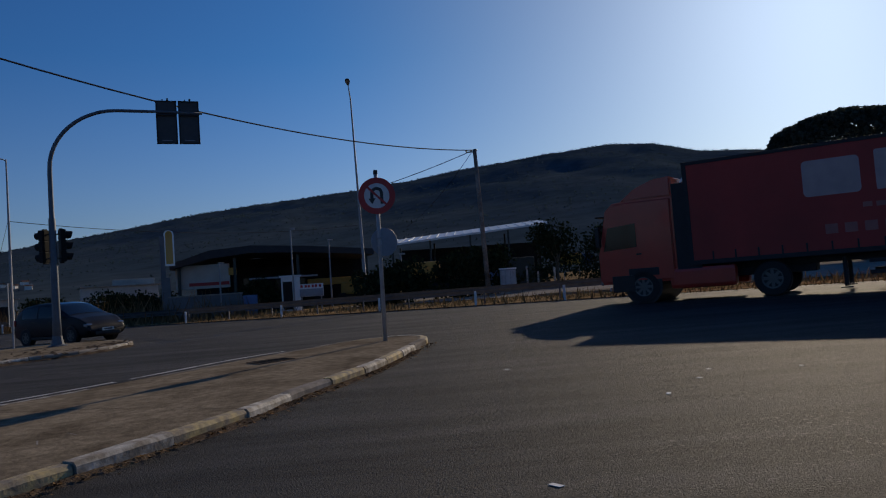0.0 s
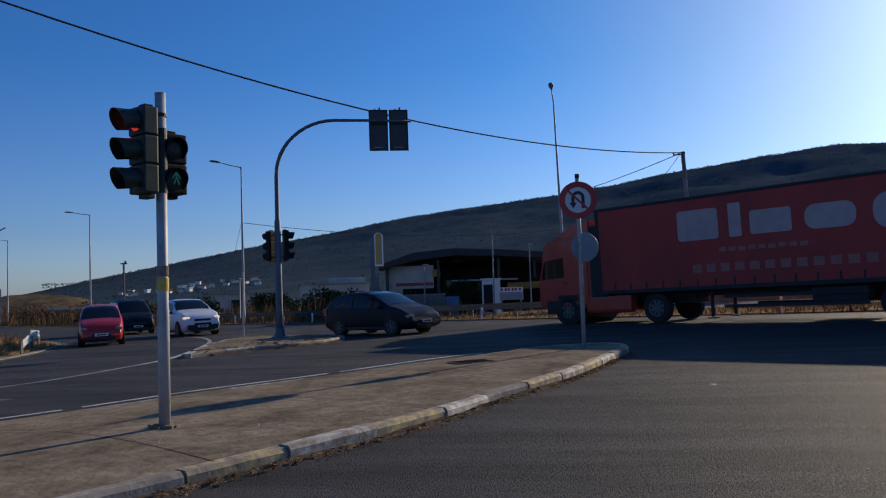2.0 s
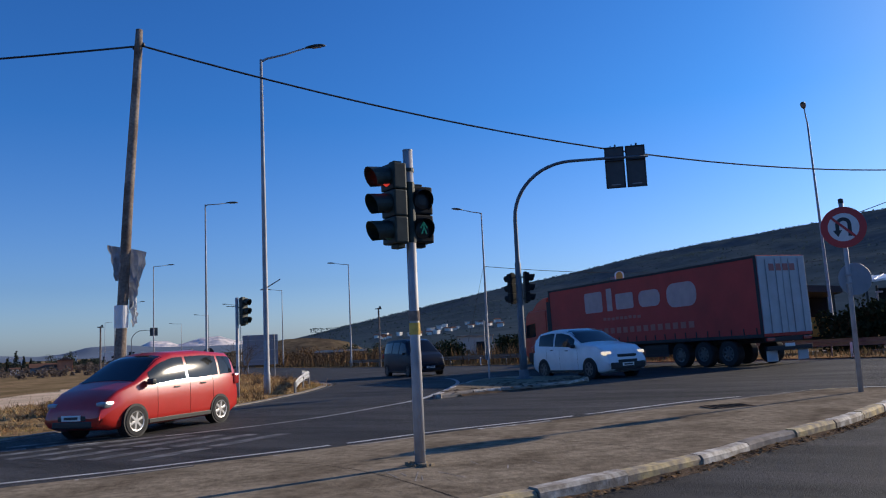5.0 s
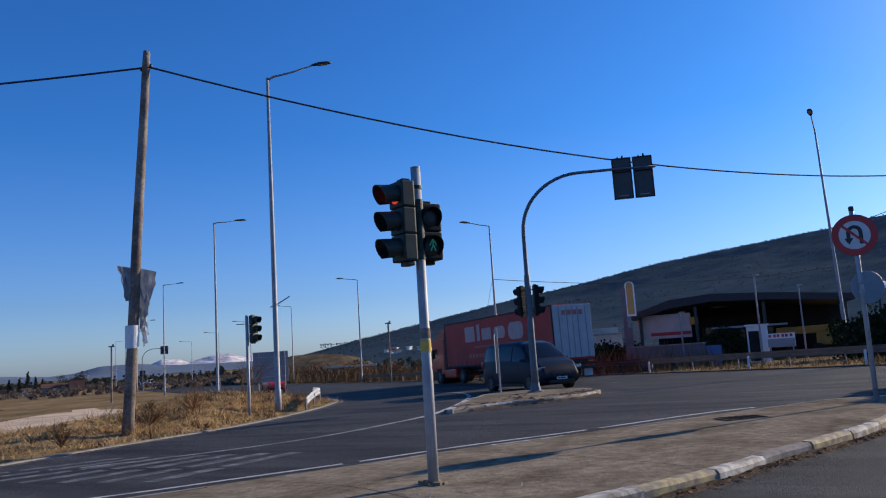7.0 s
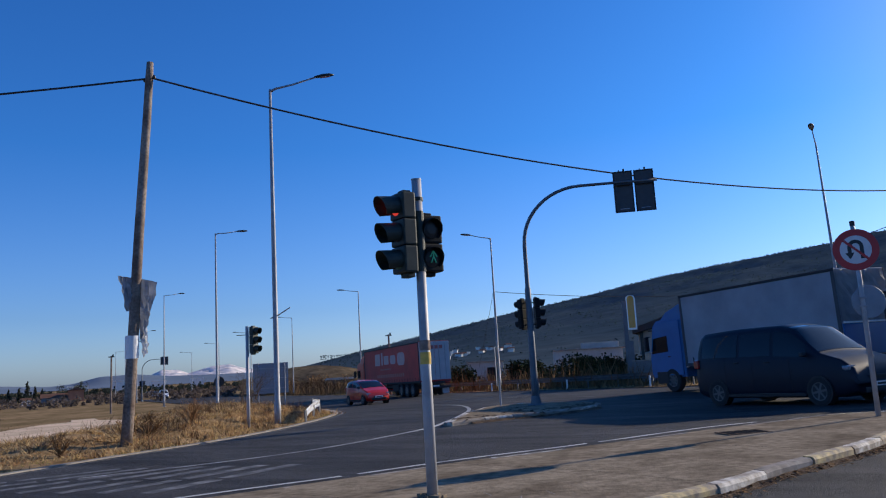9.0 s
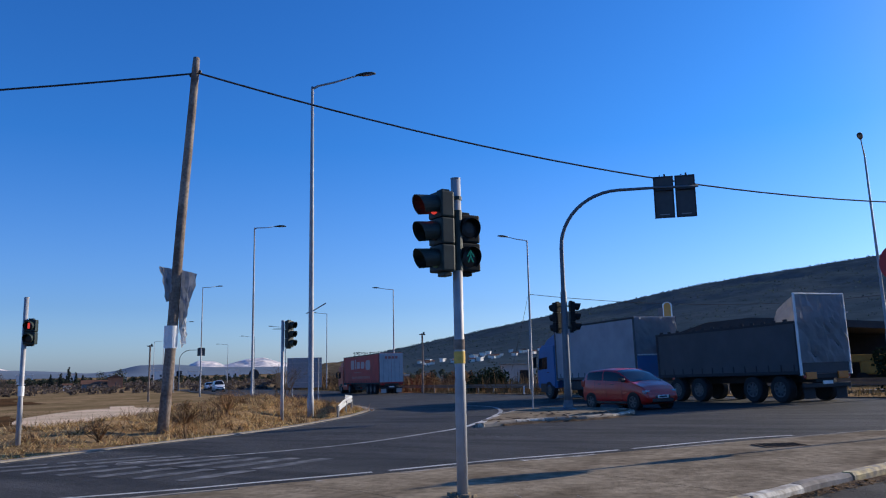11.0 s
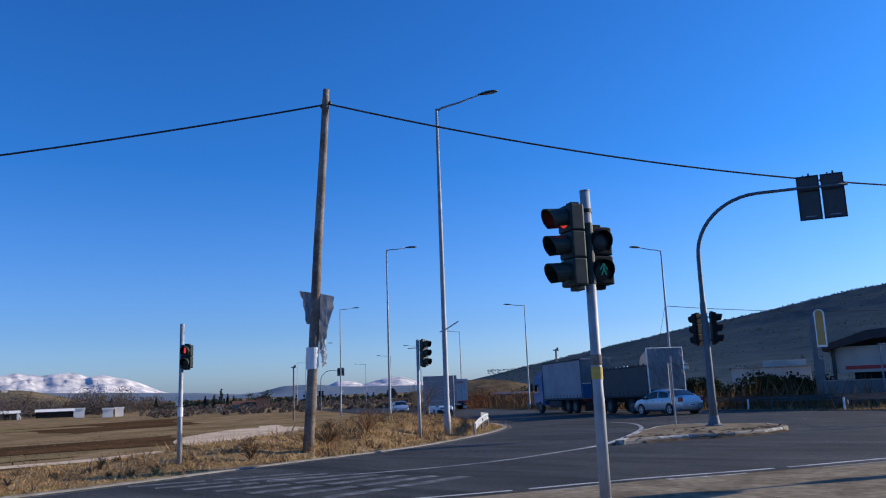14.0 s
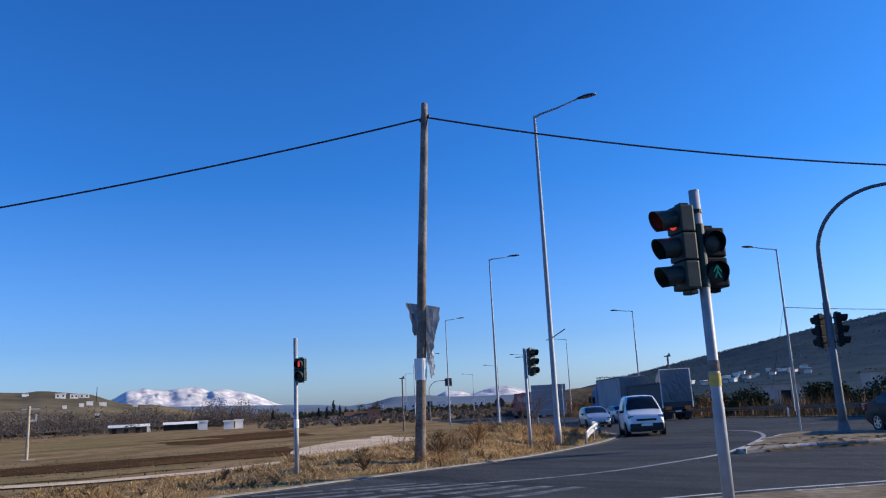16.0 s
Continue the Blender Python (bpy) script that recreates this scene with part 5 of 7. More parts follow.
def cable(a, b, sag, label, r=0.022):
    t = thing("overhead_cable", label, "cable", None, "overhead cables")
    a, b = Vector(a), Vector(b)
    bm = bmesh.new()
    tube(bm, [a.lerp(b, u) - Vector((0, 0, 4 * sag * u * (1 - u))) for u in (k / 28 for k in range(29))], r, 6)
    part("wire", bm, CABLE, t)
    return t


cable(W_TOP + Vector((0.05, 0, -0.5)), up_top + Vector((-0.1, 0, -0.05)), 1.45, "black overhead cable across the crossing", 0.03)
p_left = thing("utility_pole", "weathered wooden utility pole beyond the fields", "utility pole", pose(-42.4, -16.3, ground_z(-42.4) - 0.06), "utility poles")
bm = bmesh.new()
tube(bm, [(0, 0, 0), (0, 0, 8.5)], [0.17, 0.12], 10)
part("pole", bm, WOOD, p_left)
cable(W_TOP + Vector((-0.05, 0, -0.5)), (-42.4, -16.3, 6.3), 0.9, "black overhead cable over the fields", 0.03)
cable(up_top + Vector((-0.2, 0, -0.1)), (-4.95, 49.8, 7.1), 0.12, "black overhead cable to the street lamp")
cable(up_top + Vector((-0.2, 0, -0.2)), (-2.5, 60, 5.4), 0.4, "black overhead cable to the yard", 0.015)
cable((-28.2, 50.8, 6.8), (-8, 78, 7.1), 0.8, "thin cable from the street lamp to the hill")
cable((-28.2, 50.8, 7.0), (-31.5, 53.5, 1.2), 0.1, "thin stay cable of the street lamp", 0.012)

# ---- guard rails ----


def guard_rail(pts, label, h=0.62, white_end=False, skin=None, dip=False):
    t = thing("guard_rail", label, "guard rail", None, "guard rails")
    line = smooth_line(pts, 1.0)
    prof = ((0.0, 0.155), (0.035, 0.1), (0.035, 0.06), (0.0, 0.02), (0.0, -0.02), (0.035, -0.06), (0.035, -0.1), (0.0, -0.155))
    bm = bmesh.new()
    rows = []
    for i, (p, q) in enumerate(zip(line, offset_line(line, 1.0))):
        low = 0.26 * max(0.0, 1 - i / 4) if dip else 0.0
        n = Vector((p[0] - q[0], p[1] - q[1]))
        rows.append([bm.verts.new((p[0] + n.x * d, p[1] + n.y * d, ground_z(p[0]) + h - 0.1 - low + z)) for d, z in prof])
    f = []
    for a, b in zip(rows, rows[1:]):
        for k in range(7):
            f.append(bm.faces.new((a[k], b[k], b[k + 1], a[k + 1])))
    bmesh.ops.solidify(bm, geom=f, thickness=0.006)
    part("rail", bm, skin or RAIL_GREY, t)
    for i in range(0, len(line), 3):
        x, y = line[i]
        bm = bmesh.new()
        box(bm, (x, y, ground_z(x) + h / 2 - (0.2 if dip and i == 0 else 0.1)), (0.06, 0.1, h), 0.004)
        part("post", bm, RAIL_GREY, t)
    if white_end:
        x, y = line[0]
        bm = bmesh.new()
        box(bm, (0, 0, 0), (0.24, 0.05, 0.42), 0.02, Matrix.Translation((x, y, ground_z(x) + 0.42)) @ pose(0, 0, 0, 0, 8, 50))
        part("end_plate", bm, WHITE, t, "white end plate")
    return t


guard_rail([(-21.8, 23.3), (-23.5, 25.4), (-24.95, 27.4), (-26.4, 29.2), (-28.8, 31.3)], "short white guard rail bending round the verge", 0.66, False, WHITE, True)
guard_rail([road_spot(s, 29.2 if s > 15 else 30.0) for s in (8, 20, 40, 60, 85)], "long grey guard rail along the far verge", 0.7)
for i, s in enumerate((12, 16, 21, 27, 34, 42, 52)):
    b = thing("marker_post", "short white marker post at the far road edge", "bollard", pose(*road_spot(s, 28.3), ground_z(road_spot(s, 28.3)[0])), "marker posts")
    bm = bmesh.new()
    box(bm, (0, 0, 0.3), (0.1, 0.06, 0.62), 0.015)
    part("post", bm, WHITE, b)

# ---- signs and posts on the verge ----
bb = thing("roadside_panel", "grey backs of two road panels on steel posts", "road panel", pose(-41.3, 40.6, ground_z(-41.3) - 0.06, 0, 0, 45), "road panels")
for k, (cx, w) in enumerate(((-0.35, 1.75), (0.95, 0.6))):
    bm = bmesh.new()
    box(bm, (cx, 0.05 * k, 2.2), (w, 0.03, 2.15), 0.01)
    p = part("panel", bm, GREY_PLATE, bb)
    for z in (1.5, 2.2, 2.9):
        bm = bmesh.new()
        box(bm, (cx, 0.05 * k - 0.03, z), (w, 0.03, 0.05))
        part("rail", bm, GALV_DULL, p)
for cx in (-0.85, 0.3, 1.0):
    bm = bmesh.new()
    rod(bm, (cx, -0.06, 0), (cx, -0.06, 3.3), 0.04)
    part("post", bm, GALV, bb)
rs = thing("road_sign", "dark back of a round sign on a slim post", "road sign", pose(*ray_spot(49.0, 72), ground_z(-54) - 0.06, 0, 0, 50))
bm = bmesh.new()
rod(bm, (0, 0, 0), (0, 0, 2.75), 0.035)
part("post", bm, GALV, rs)
bm = bmesh.new()
lathe(bm, [(0.44, -0.01), (0.45, 0), (0.44, 0.01)], 28, Matrix.Translation((0, 0.05, 2.35)) @ pose(0, 0, 0, 90, 0, 0))
part("disc", bm, BLACK_SIGN, rs)
for az, r, h in ((55.98, 88, 5.85), (36.96, 75, 5.75)):
    x, y = ray_spot(az, r)
    p = thing("wooden_post", "dark wooden post with a small top bracket", "post", pose(x, y, ground_z(x) - 0.06, 0, 0, az), "wooden posts")
    bm = bmesh.new()
    rod(bm, (0, 0, 0), (0, 0, h), 0.11, 0.08)
    part("shaft", bm, WOOD, p)
    bm = bmesh.new()
    box(bm, (0, 0, h - 0.1), (0.6, 0.08, 0.1), 0.01)
    part("crossarm", bm, DARK_STEEL, p)
    bm = bmesh.new()
    box(bm, (0.15, 0, h + 0.05), (0.16, 0.12, 0.2), 0.02)
    part("insulator", bm, DARK_STEEL, p)
x, y = ray_spot(80.65, 67.5)
p = thing("wooden_post", "pale weathered post with a small bracket in the field", "post", pose(x, y, ground_z(x) - 0.06, 0, 0, 80), "wooden posts")
bm = bmesh.new()
rod(bm, (0, 0, 0), (0, 0, 4.0), 0.12, 0.09)
part("shaft", bm, mat("pale_wood", (0.4, 0.33, 0.24), 0.9, 0, 0.3, 8), p)
for name, c, size in (("crossarm", (0.1, 0, 3.75), (1.3, 0.09, 0.1)), ("bracket", (0.3, 0, 2.9), (0.5, 0.1, 0.16)), ("insulator", (0.5, 0, 3.15), (0.14, 0.1, 0.4)), ("foot", (0.1, 0, 0.02), (0.9, 0.4, 0.1))):
    bm = bmesh.new()
    box(bm, c, size, 0.015)
    part(name, bm, GALV_DULL, p)

# ---- buildings across the main road ----


def plot(name, label, category, az, r, group="", lift=0.0):
    """Stands at az, r and turns its front to the crossing: x to the right, y away."""
    x, y = ray_spot(az, r)
    return thing(name, label, category, pose(x, y, ground_z(x) - 0.06 + lift, 0, 0, az), group)


def slab(name, parent, material, c, s, bevel=0.02, label=""):
    bm = bmesh.new()
    box(bm, c, s, bevel)
    return part(name, bm, material, parent, label)


totem = plot("totem_sign", "tall grey totem with a rounded yellow panel", "sign", 19.4, 52)
slab("column", totem, WALL_GREY, (-0.32, 0, 2.7), (0.3, 0.3, 5.4))
bm = bmesh.new()
outline = [(-0.3, 0), (0.3, 0), (0.3, 2.0)] + [(0.3 * math.cos(a), 2.0 + 0.25 * math.sin(a)) for a in (k * math.pi / 8 for k in range(1, 8))] + [(-0.3, 2.0)]
prism(bm, outline, -0.14, 0.14, Matrix.Translation((0.1, 0, 3.52)) @ pose(0, 0, 0, 90, 0, 0))
bmesh.ops.recalc_face_normals(bm, faces=bm.faces[:])
pan = part("panel", bm, RIM, totem, "chrome framed panel")
bm = bmesh.new()
prism(bm, [(x * 0.72, 0.12 + y * 0.93) for x, y in outline], -0.16, 0.16, Matrix.Translation((0.1, 0, 3.52)) @ pose(0, 0, 0, 90, 0, 0))
bmesh.ops.recalc_face_normals(bm, faces=bm.faces[:])
part("face", bm, TOTEM_YELLOW, pan, "yellow face")
slab("base", totem, WALL_GREY, (-0.2, 0, 1.4), (0.56, 0.34, 2.8))

yard = plot("service_station", "low dark station building with a broad black canopy", "building", 12.2, 57)
bm = bmesh.new()
top = [(-6.7, 3.55), (-4.2, 4.35), (-1.5, 4.55), (2.0, 4.35), (6.8, 3.9), (6.8, 3.5), (2.0, 3.9), (-1.5, 4.05), (-4.2, 3.8), (-6.7, 3.2)]
prism(bm, top, -7, 3.5, pose(0, 0, 0, 90, 0, 0))
bmesh.ops.recalc_face_normals(bm, faces=bm.faces[:])
part("canopy", bm, ROOF_DARK, yard, "black pitched canopy")
for x in (-6.2, -2.6, 1.6, 6.3):
    slab("post", yard, DARK_STEEL, (x, -2.8, 1.9), (0.2, 0.2, 3.8))
# shade under the canopy is put into this wall's dark colour
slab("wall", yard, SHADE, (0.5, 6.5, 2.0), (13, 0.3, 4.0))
slab("sign_panel", yard, WALL_WHITE, (-4.7, -2.6, 2.65), (3.5, 0.15, 1.6), 0.03, "pale fascia panel")
slab("band", yard, RED_SIGN, (-4.3, -2.69, 2.15), (2.6, 0.04, 0.22), 0.01, "faded red band")
slab("band", yard, ORANGE, (-2.75, -2.7, 2.9), (0.55, 0.2, 0.5), 0.05)
# darkened the same way, in place of shade under the canopy
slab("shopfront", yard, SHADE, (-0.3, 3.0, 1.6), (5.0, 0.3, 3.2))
for k in range(4):
    slab("window", yard, GLASS, (-2.0 + k * 1.25, 2.8, 1.5), (1.0, 0.06, 1.9), 0.01)
slab("beam", yard, GALV, (0.6, -2.9, 2.3), (4.6, 0.12, 0.12))
wall = plot("low_wall", "low grey yard wall before the station", "wall", 17.0, 51)
slab("wall", wall, WALL_GREY, (0, 0, 0.7), (4.4, 0.25, 1.5), 0.03)
slab("coping", wall, KERB_GREY, (0, 0, 1.48), (4.5, 0.34, 0.08), 0.02)
kiosk = plot("kiosk", "small white kiosk with a dark door", "kiosk", 11.1, 51)
slab("cabin", kiosk, WHITE, (0, 0.6, 1.1), (1.2, 1.2, 2.2), 0.04)
slab("door", kiosk, SHADE, (-0.2, -0.02, 1.0), (0.6, 0.05, 1.8), 0.01)
slab("roof", kiosk, WHITE, (0, 0.6, 2.25), (1.4, 1.4, 0.1), 0.02)
board = plot("notice_board", "white and blue notice board on two posts", "sign board", 9.65, 49)
slab("panel", board, WHITE, (0, 0, 1.25), (1.5, 0.06, 0.78), 0.01)
slab("lower_panel", board, GREY_PLATE, (0, -0.035, 1.1), (1.44, 0.02, 0.46), 0.005)
for k in range(6):
    slab("lettering_bar", board, RED_SIGN, (-0.58 + k * 0.22 + 0.03 * (k % 2), -0.036, 1.5), (0.14, 0.012, 0.16), 0.004)
for x in (-0.6, 0.6):
    slab("post", board, GALV, (x, 0.05, 0.75), (0.07, 0.07, 1.5), 0.005)
blue = plot("blue_box", "small blue cabinet by the station", "cabinet", 14.0, 50)
slab("body", blue, BLUE_PANEL, (0, 0, 0.75), (0.9, 0.5, 1.0), 0.04)
slab("foot", blue, WALL_GREY, (0, 0, 0.12), (0.9, 0.5, 0.28), 0.02)
mach = plot("machine", "long orange machine parked in the yard", "machine", 7.7, 58)
slab("boom", mach, ORANGE, (0, 0, 1.75), (4.4, 1.0, 0.5), 0.08)
slab("body", mach, ORANGE, (1.2, 0, 1.15), (2.0, 1.6, 0.9), 0.12)
for x in (-1.4, 0.3, 1.6):
    bm = bmesh.new()
    rod(bm, (x, -0.9, 0.42), (x, -0.55, 0.42), 0.42, 0.42, 18)
    part("wheel", bm, RUBBER, mach)
mach2 = plot("machine", "orange machine with a boxy body by the shed", "machine", 1.4, 56)
slab("body", mach2, ORANGE, (0, 0, 1.9), (2.4, 1.6, 1.3), 0.1)
slab("chassis", mach2, SHADE, (0.4, 0, 0.8), (3.4, 1.5, 0.5), 0.05)
slab("boom", mach2, ORANGE, (1.9, 0, 1.5), (1.6, 0.5, 0.3), 0.05)
for x in (-0.9, 1.5):
    bm = bmesh.new()
    rod(bm, (x, -0.85, 0.42), (x, -0.5, 0.42), 0.42, 0.42, 18)
    part("wheel", bm, RUBBER, mach2)
for az, r, h in ((10.9, 50, 5.2), (16.0, 50.5, 3.4), (8.2, 53, 4.5), (3.0, 48, 3.0)):
    pl = plot("yard_post", "slim grey lamp post in the yard", "post", az, r, "yard posts")
    bm = bmesh.new()
    rod(bm, (0, 0, 0), (0, 0, h), 0.06, 0.04)
    part("shaft", bm, GALV, pl)
    slab("lamp", pl, GALV, (0.1, 0, h), (0.36, 0.16, 0.1), 0.03)

shed = plot("open_shed", "open shed with a long pale sloping metal roof", "shed", -2.2, 68)
bm = bmesh.new()
prism(bm, [(-7, 4.15), (6.5, 5.15), (6.5, 5.3), (-7, 4.3)], -5, 3, pose(0, 0, 0, 90, 0, 0))
bmesh.ops.recalc_face_normals(bm, faces=bm.faces[:])
for v in bm.verts:
    v.co.z += 0.095 * (v.co.y + 3)
part("roof", bm, ROOF_METAL, shed, "pale ribbed metal roof")
for k in range(18):
    x = -6.8 + k * 0.78
    bm = bmesh.new()
    box(bm, (x, 1, 4.34 + (x + 7) / 13.5), (0.06, 8, 0.05))
    for v in bm.verts:
        v.co.z += 0.095 * (v.co.y + 3)
    part("rib", bm, ROOF_METAL, shed)
for x in (-6.6, -3.4, 0, 3.2, 6.2):
    for yy in (-2.6, 4.6):
        slab("post", shed, DARK_STEEL, (x, yy, 2.1 + (x + 7) / 27), (0.16, 0.16, 4.2 + (x + 7) / 13.5), 0.01)
# inner shade of the open shed is put into the wall colour
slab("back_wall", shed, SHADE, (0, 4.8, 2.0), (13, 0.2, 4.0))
for k, (x, z, w, h) in enumerate(((-4.6, 0.9, 2.2, 1.8), (-1.6, 1.2, 1.8, 2.4), (1.2, 0.8, 2.4, 1.6), (4.4, 1.3, 2.2, 2.6))):
    slab("crate", shed, (WALL_GREY, SHADE, BLUE_PANEL, DARK_STEEL)[k], (x, 1.5, z), (w, 1.8, h), 0.06)
cab = plot("cabinet", "pale grey ribbed utility cabinet on the far verge", "cabinet", -4.8, 46)
slab("body", cab, GREY_PLATE, (0, 0, 0.85), (0.95, 0.5, 1.3), 0.03)
slab("roof", cab, WHITE, (0, 0, 1.53), (1.05, 0.6, 0.07), 0.02)
slab("plinth", cab, KERB_GREY, (0, 0, 0.1), (1.0, 0.55, 0.24), 0.01)
for k in range(3):
    slab("door", cab, GALV_DULL, (-0.3 + k * 0.3, -0.26, 0.85), (0.26, 0.02, 1.15), 0.006)
posts = ((-6.2, 50, 1.6), (-7.0, 51, 1.2), (-8.2, 49, 1.4))
for az, r, h in posts:
    pl = plot("fence_post", "pale fence post in the weeds", "post", az, r, "fence posts")
    slab("shaft", pl, KERB_WHITE, (0, 0, h / 2), (0.12, 0.12, h), 0.02)
ys = plot("hoarding", "yellow and blue hoarding beside the side road", "hoarding", -10.0, 62)
slab("panel", ys, YELLOW, (-0.6, 0, 1.9), (1.6, 0.08, 0.9), 0.02)
slab("panel", ys, BLUE_PANEL, (0.7, 0.02, 1.8), (0.9, 0.08, 0.9), 0.02)
for x in (-1.2, 0, 1.0):
    slab("post", ys, GALV_DULL, (x, 0.08, 0.9), (0.08, 0.08, 1.8), 0.005)
dirs = plot("direction_sign", "blue round sign above a red and white striped board", "road sign", -14.2, 38)
bm = bmesh.new()
lathe(bm, [(0.29, -0.01), (0.3, 0), (0.29, 0.01)], 28, Matrix.Translation((0, 0, 1.95)) @ pose(0, 0, 0, 90, 0, 0))
part("disc", bm, BLUE_PANEL, dirs, "blue disc")
slab("post", dirs, GALV, (0, 0.05, 1.1), (0.06, 0.06, 2.2), 0.005)
for k in range(5):
    slab("stripe", dirs, RED_SIGN if k % 2 else WHITE_SIGN, (0.02, -0.02, 0.5 + k * 0.22), (0.34, 0.04, 0.218), 0.004)
fl = plot("flat_roofed_building", "pale flat roofed building behind dark shrubs", "building", 22.6, 88)
slab("wall", fl, WALL_WHITE, (0, 2, 1.6), (7.6, 4, 3.2), 0.03)
slab("roof", fl, KERB_GREY, (0.2, 2, 3.25), (7.9, 4.4, 0.14), 0.02)
slab("upper_wall", fl, WALL_WHITE, (1.4, 3, 3.6), (4.2, 3, 0.7), 0.03)
for k in range(4):
    slab("window", fl, SHADE, (-0.6 + k * 0.9, -0.02, 1.7), (0.5, 0.08, 1.0), 0.01)
fl2 = plot("flat_roofed_building", "low pale shed behind the far verge", "building", 30.0, 84)
slab("wall", fl2, WALL_WHITE, (0, 2, 1.4), (3.8, 3, 2.4), 0.03)
slab("roof", fl2, KERB_GREY, (0, 2, 2.65), (4.1, 3.4, 0.14), 0.02)
slab("door", fl2, SHADE, (0.6, 0.48, 1.1), (0.9, 0.06, 1.8), 0.01)
par = plot("white_parapet", "long low white parapet wall on the far bank", "wall", 39.8, 116)
slab("wall", par, WALL_WHITE, (0, 0, 2.0), (7.6, 0.3, 0.3), 0.02)
slab("footing", par, BARK, (0, 0, 0.9), (7.8, 0.5, 1.9), 0.05)

# houses on the slope and over the plain
rngh = random.Random(12)


def house(name, x, y, z, turn, w, d, h, roof, label, group, wall=HOUSE_WHITE):
    t = thing(name, label, "house", pose(x, y, z, 0, 0, turn), group)
    slab("wall", t, wall, (0, 0, h / 2 - 1), (w, d, h + 2), 0.02)
    if roof:
        bm = bmesh.new()
        prism(bm, [(-d / 2 - 0.4, h), (d / 2 + 0.4, h), (0, h + d * 0.22)], -w / 2 - 0.3, w / 2 + 0.3, pose(0, 0, 0, 90, 0, 90))
        bmesh.ops.recalc_face_normals(bm, faces=bm.faces[:])
        part("roof", bm, ROOF_TILE, t)
    else:
        slab("roof", t, HOUSE_WHITE, (0, 0, h + 0.15), (w + 0.4, d + 0.4, 0.3), 0.02)
    for k in range(max(2, int(w / 3)) if h > 2.3 else 0):
        slab("window", t, SHADE, (-w / 2 + (k + 0.5) * w / max(2, int(w / 3)), -d / 2 - 0.01, h * 0.55), (1.0, 0.06, 1.1), 0.01)
    return t


for i in range(34):
    az = rngh.uniform(28, 37.5)
    r = rngh.uniform(285, 340)
    x, y = ray_spot(az, r)
    crest = 1000 * math.tan(radians(float(np.interp(az, [11.3, 17.4, 23.3, 28.8, 34, 40, 43.9], [6.2, 5.45, 4.4, 3.5, 2.5, 1.3, 0.5])))) + 2.5
    house("hillside_house", x, y, -1.2 + crest * ((r - 170) / 830) ** 1.15, rngh.uniform(-30, 60), rngh.uniform(0.9, 2.3), 2, rngh.uniform(0.8, 1.2), i % 2, "white village house on the lower hillside", "houses on the hillside")
for az, r, w, h in ((68.2, 195, 2.2, 1.7), (67.5, 198, 1.8, 1.8), (69.9, 205, 2.0, 1.9), (55.5, 430, 8, 5.5), (58, 460, 10, 4.5), (61, 450, 8, 4.5), (53, 500, 9, 5), (50.5, 520, 8, 5.5), (63.5, 430, 7, 4.5)):
    x, y = ray_spot(az, r)
    house("farm_building", x, y, ground_z(x) - 0.06, az, w, 5, h, 0, "low white farm building across the fields", "farm buildings")
# a clay-coloured house with its long shed, and dark conifers behind
TERRACOTTA = mat("terracotta_render", (0.42, 0.2, 0.12), 0.9, 0, 0.2, 1)
ROOF_PALE = mat("pale_shed_wall", (0.3, 0.28, 0.27), 0.9, 0, 0.2, 1)
for az, rr, w, d, h, turn, wall, label in ((58.1, 232, 5.5, 3.8, 2.9, 90, TERRACOTTA, "terracotta house with a clay roof across the fields"), (59.1, 236, 8.5, 5, 1.3, 0, ROOF_PALE, "long grey shed beside a terracotta house"), (61.0, 215, 1.8, 2, 1.3, 0, HOUSE_WHITE, "small white hut across the fields")):
    x, y = ray_spot(az, rr)
    house("far_house", x, y, ground_z(x) - 0.06, az + turn, w, d, h, 1, label, "houses across the fields", wall)


def conifer(x, y, h, seed):
    rg = random.Random(seed)
    t = thing("conifer", "dark pointed conifer among far houses", "tree", pose(x, y, ground_z(x) - 0.06), "conifers across the fields")
    bm = bmesh.new()
    tube(bm, [(0, 0, -0.1), (0, 0, h * 0.5), (0, 0, h * 0.95)], [0.16, 0.1, 0.03], 7)
    part("trunk", bm, BARK, t)
    tiers = [((rg.gauss(0, 0.08), rg.gauss(0, 0.08), h * (0.14 + 0.09 * k)), h * 0.2 * (1.05 - k / 10)) for k in range(10)]
    vs, fs = leaf_cloud(rg, tiers, 120, 0.13)
    bm = bmesh.new()
    mesh_vs = [bm.verts.new(v) for v in vs]
    for f in fs:
        bm.faces.new([mesh_vs[k] for k in f])
    part("crown", bm, FAR_LEAF, t)


for i, (az, h) in enumerate(((60.95, 6.3), (61.4, 4.6), (60.5, 4.8), (62.0, 4.2), (60.1, 4.0), (57.7, 3.6), (68.0, 4.6), (65.2, 4.3))):
    conifer(*ray_spot(az, 258 + 7 * (i % 3)), h, 300 + i)
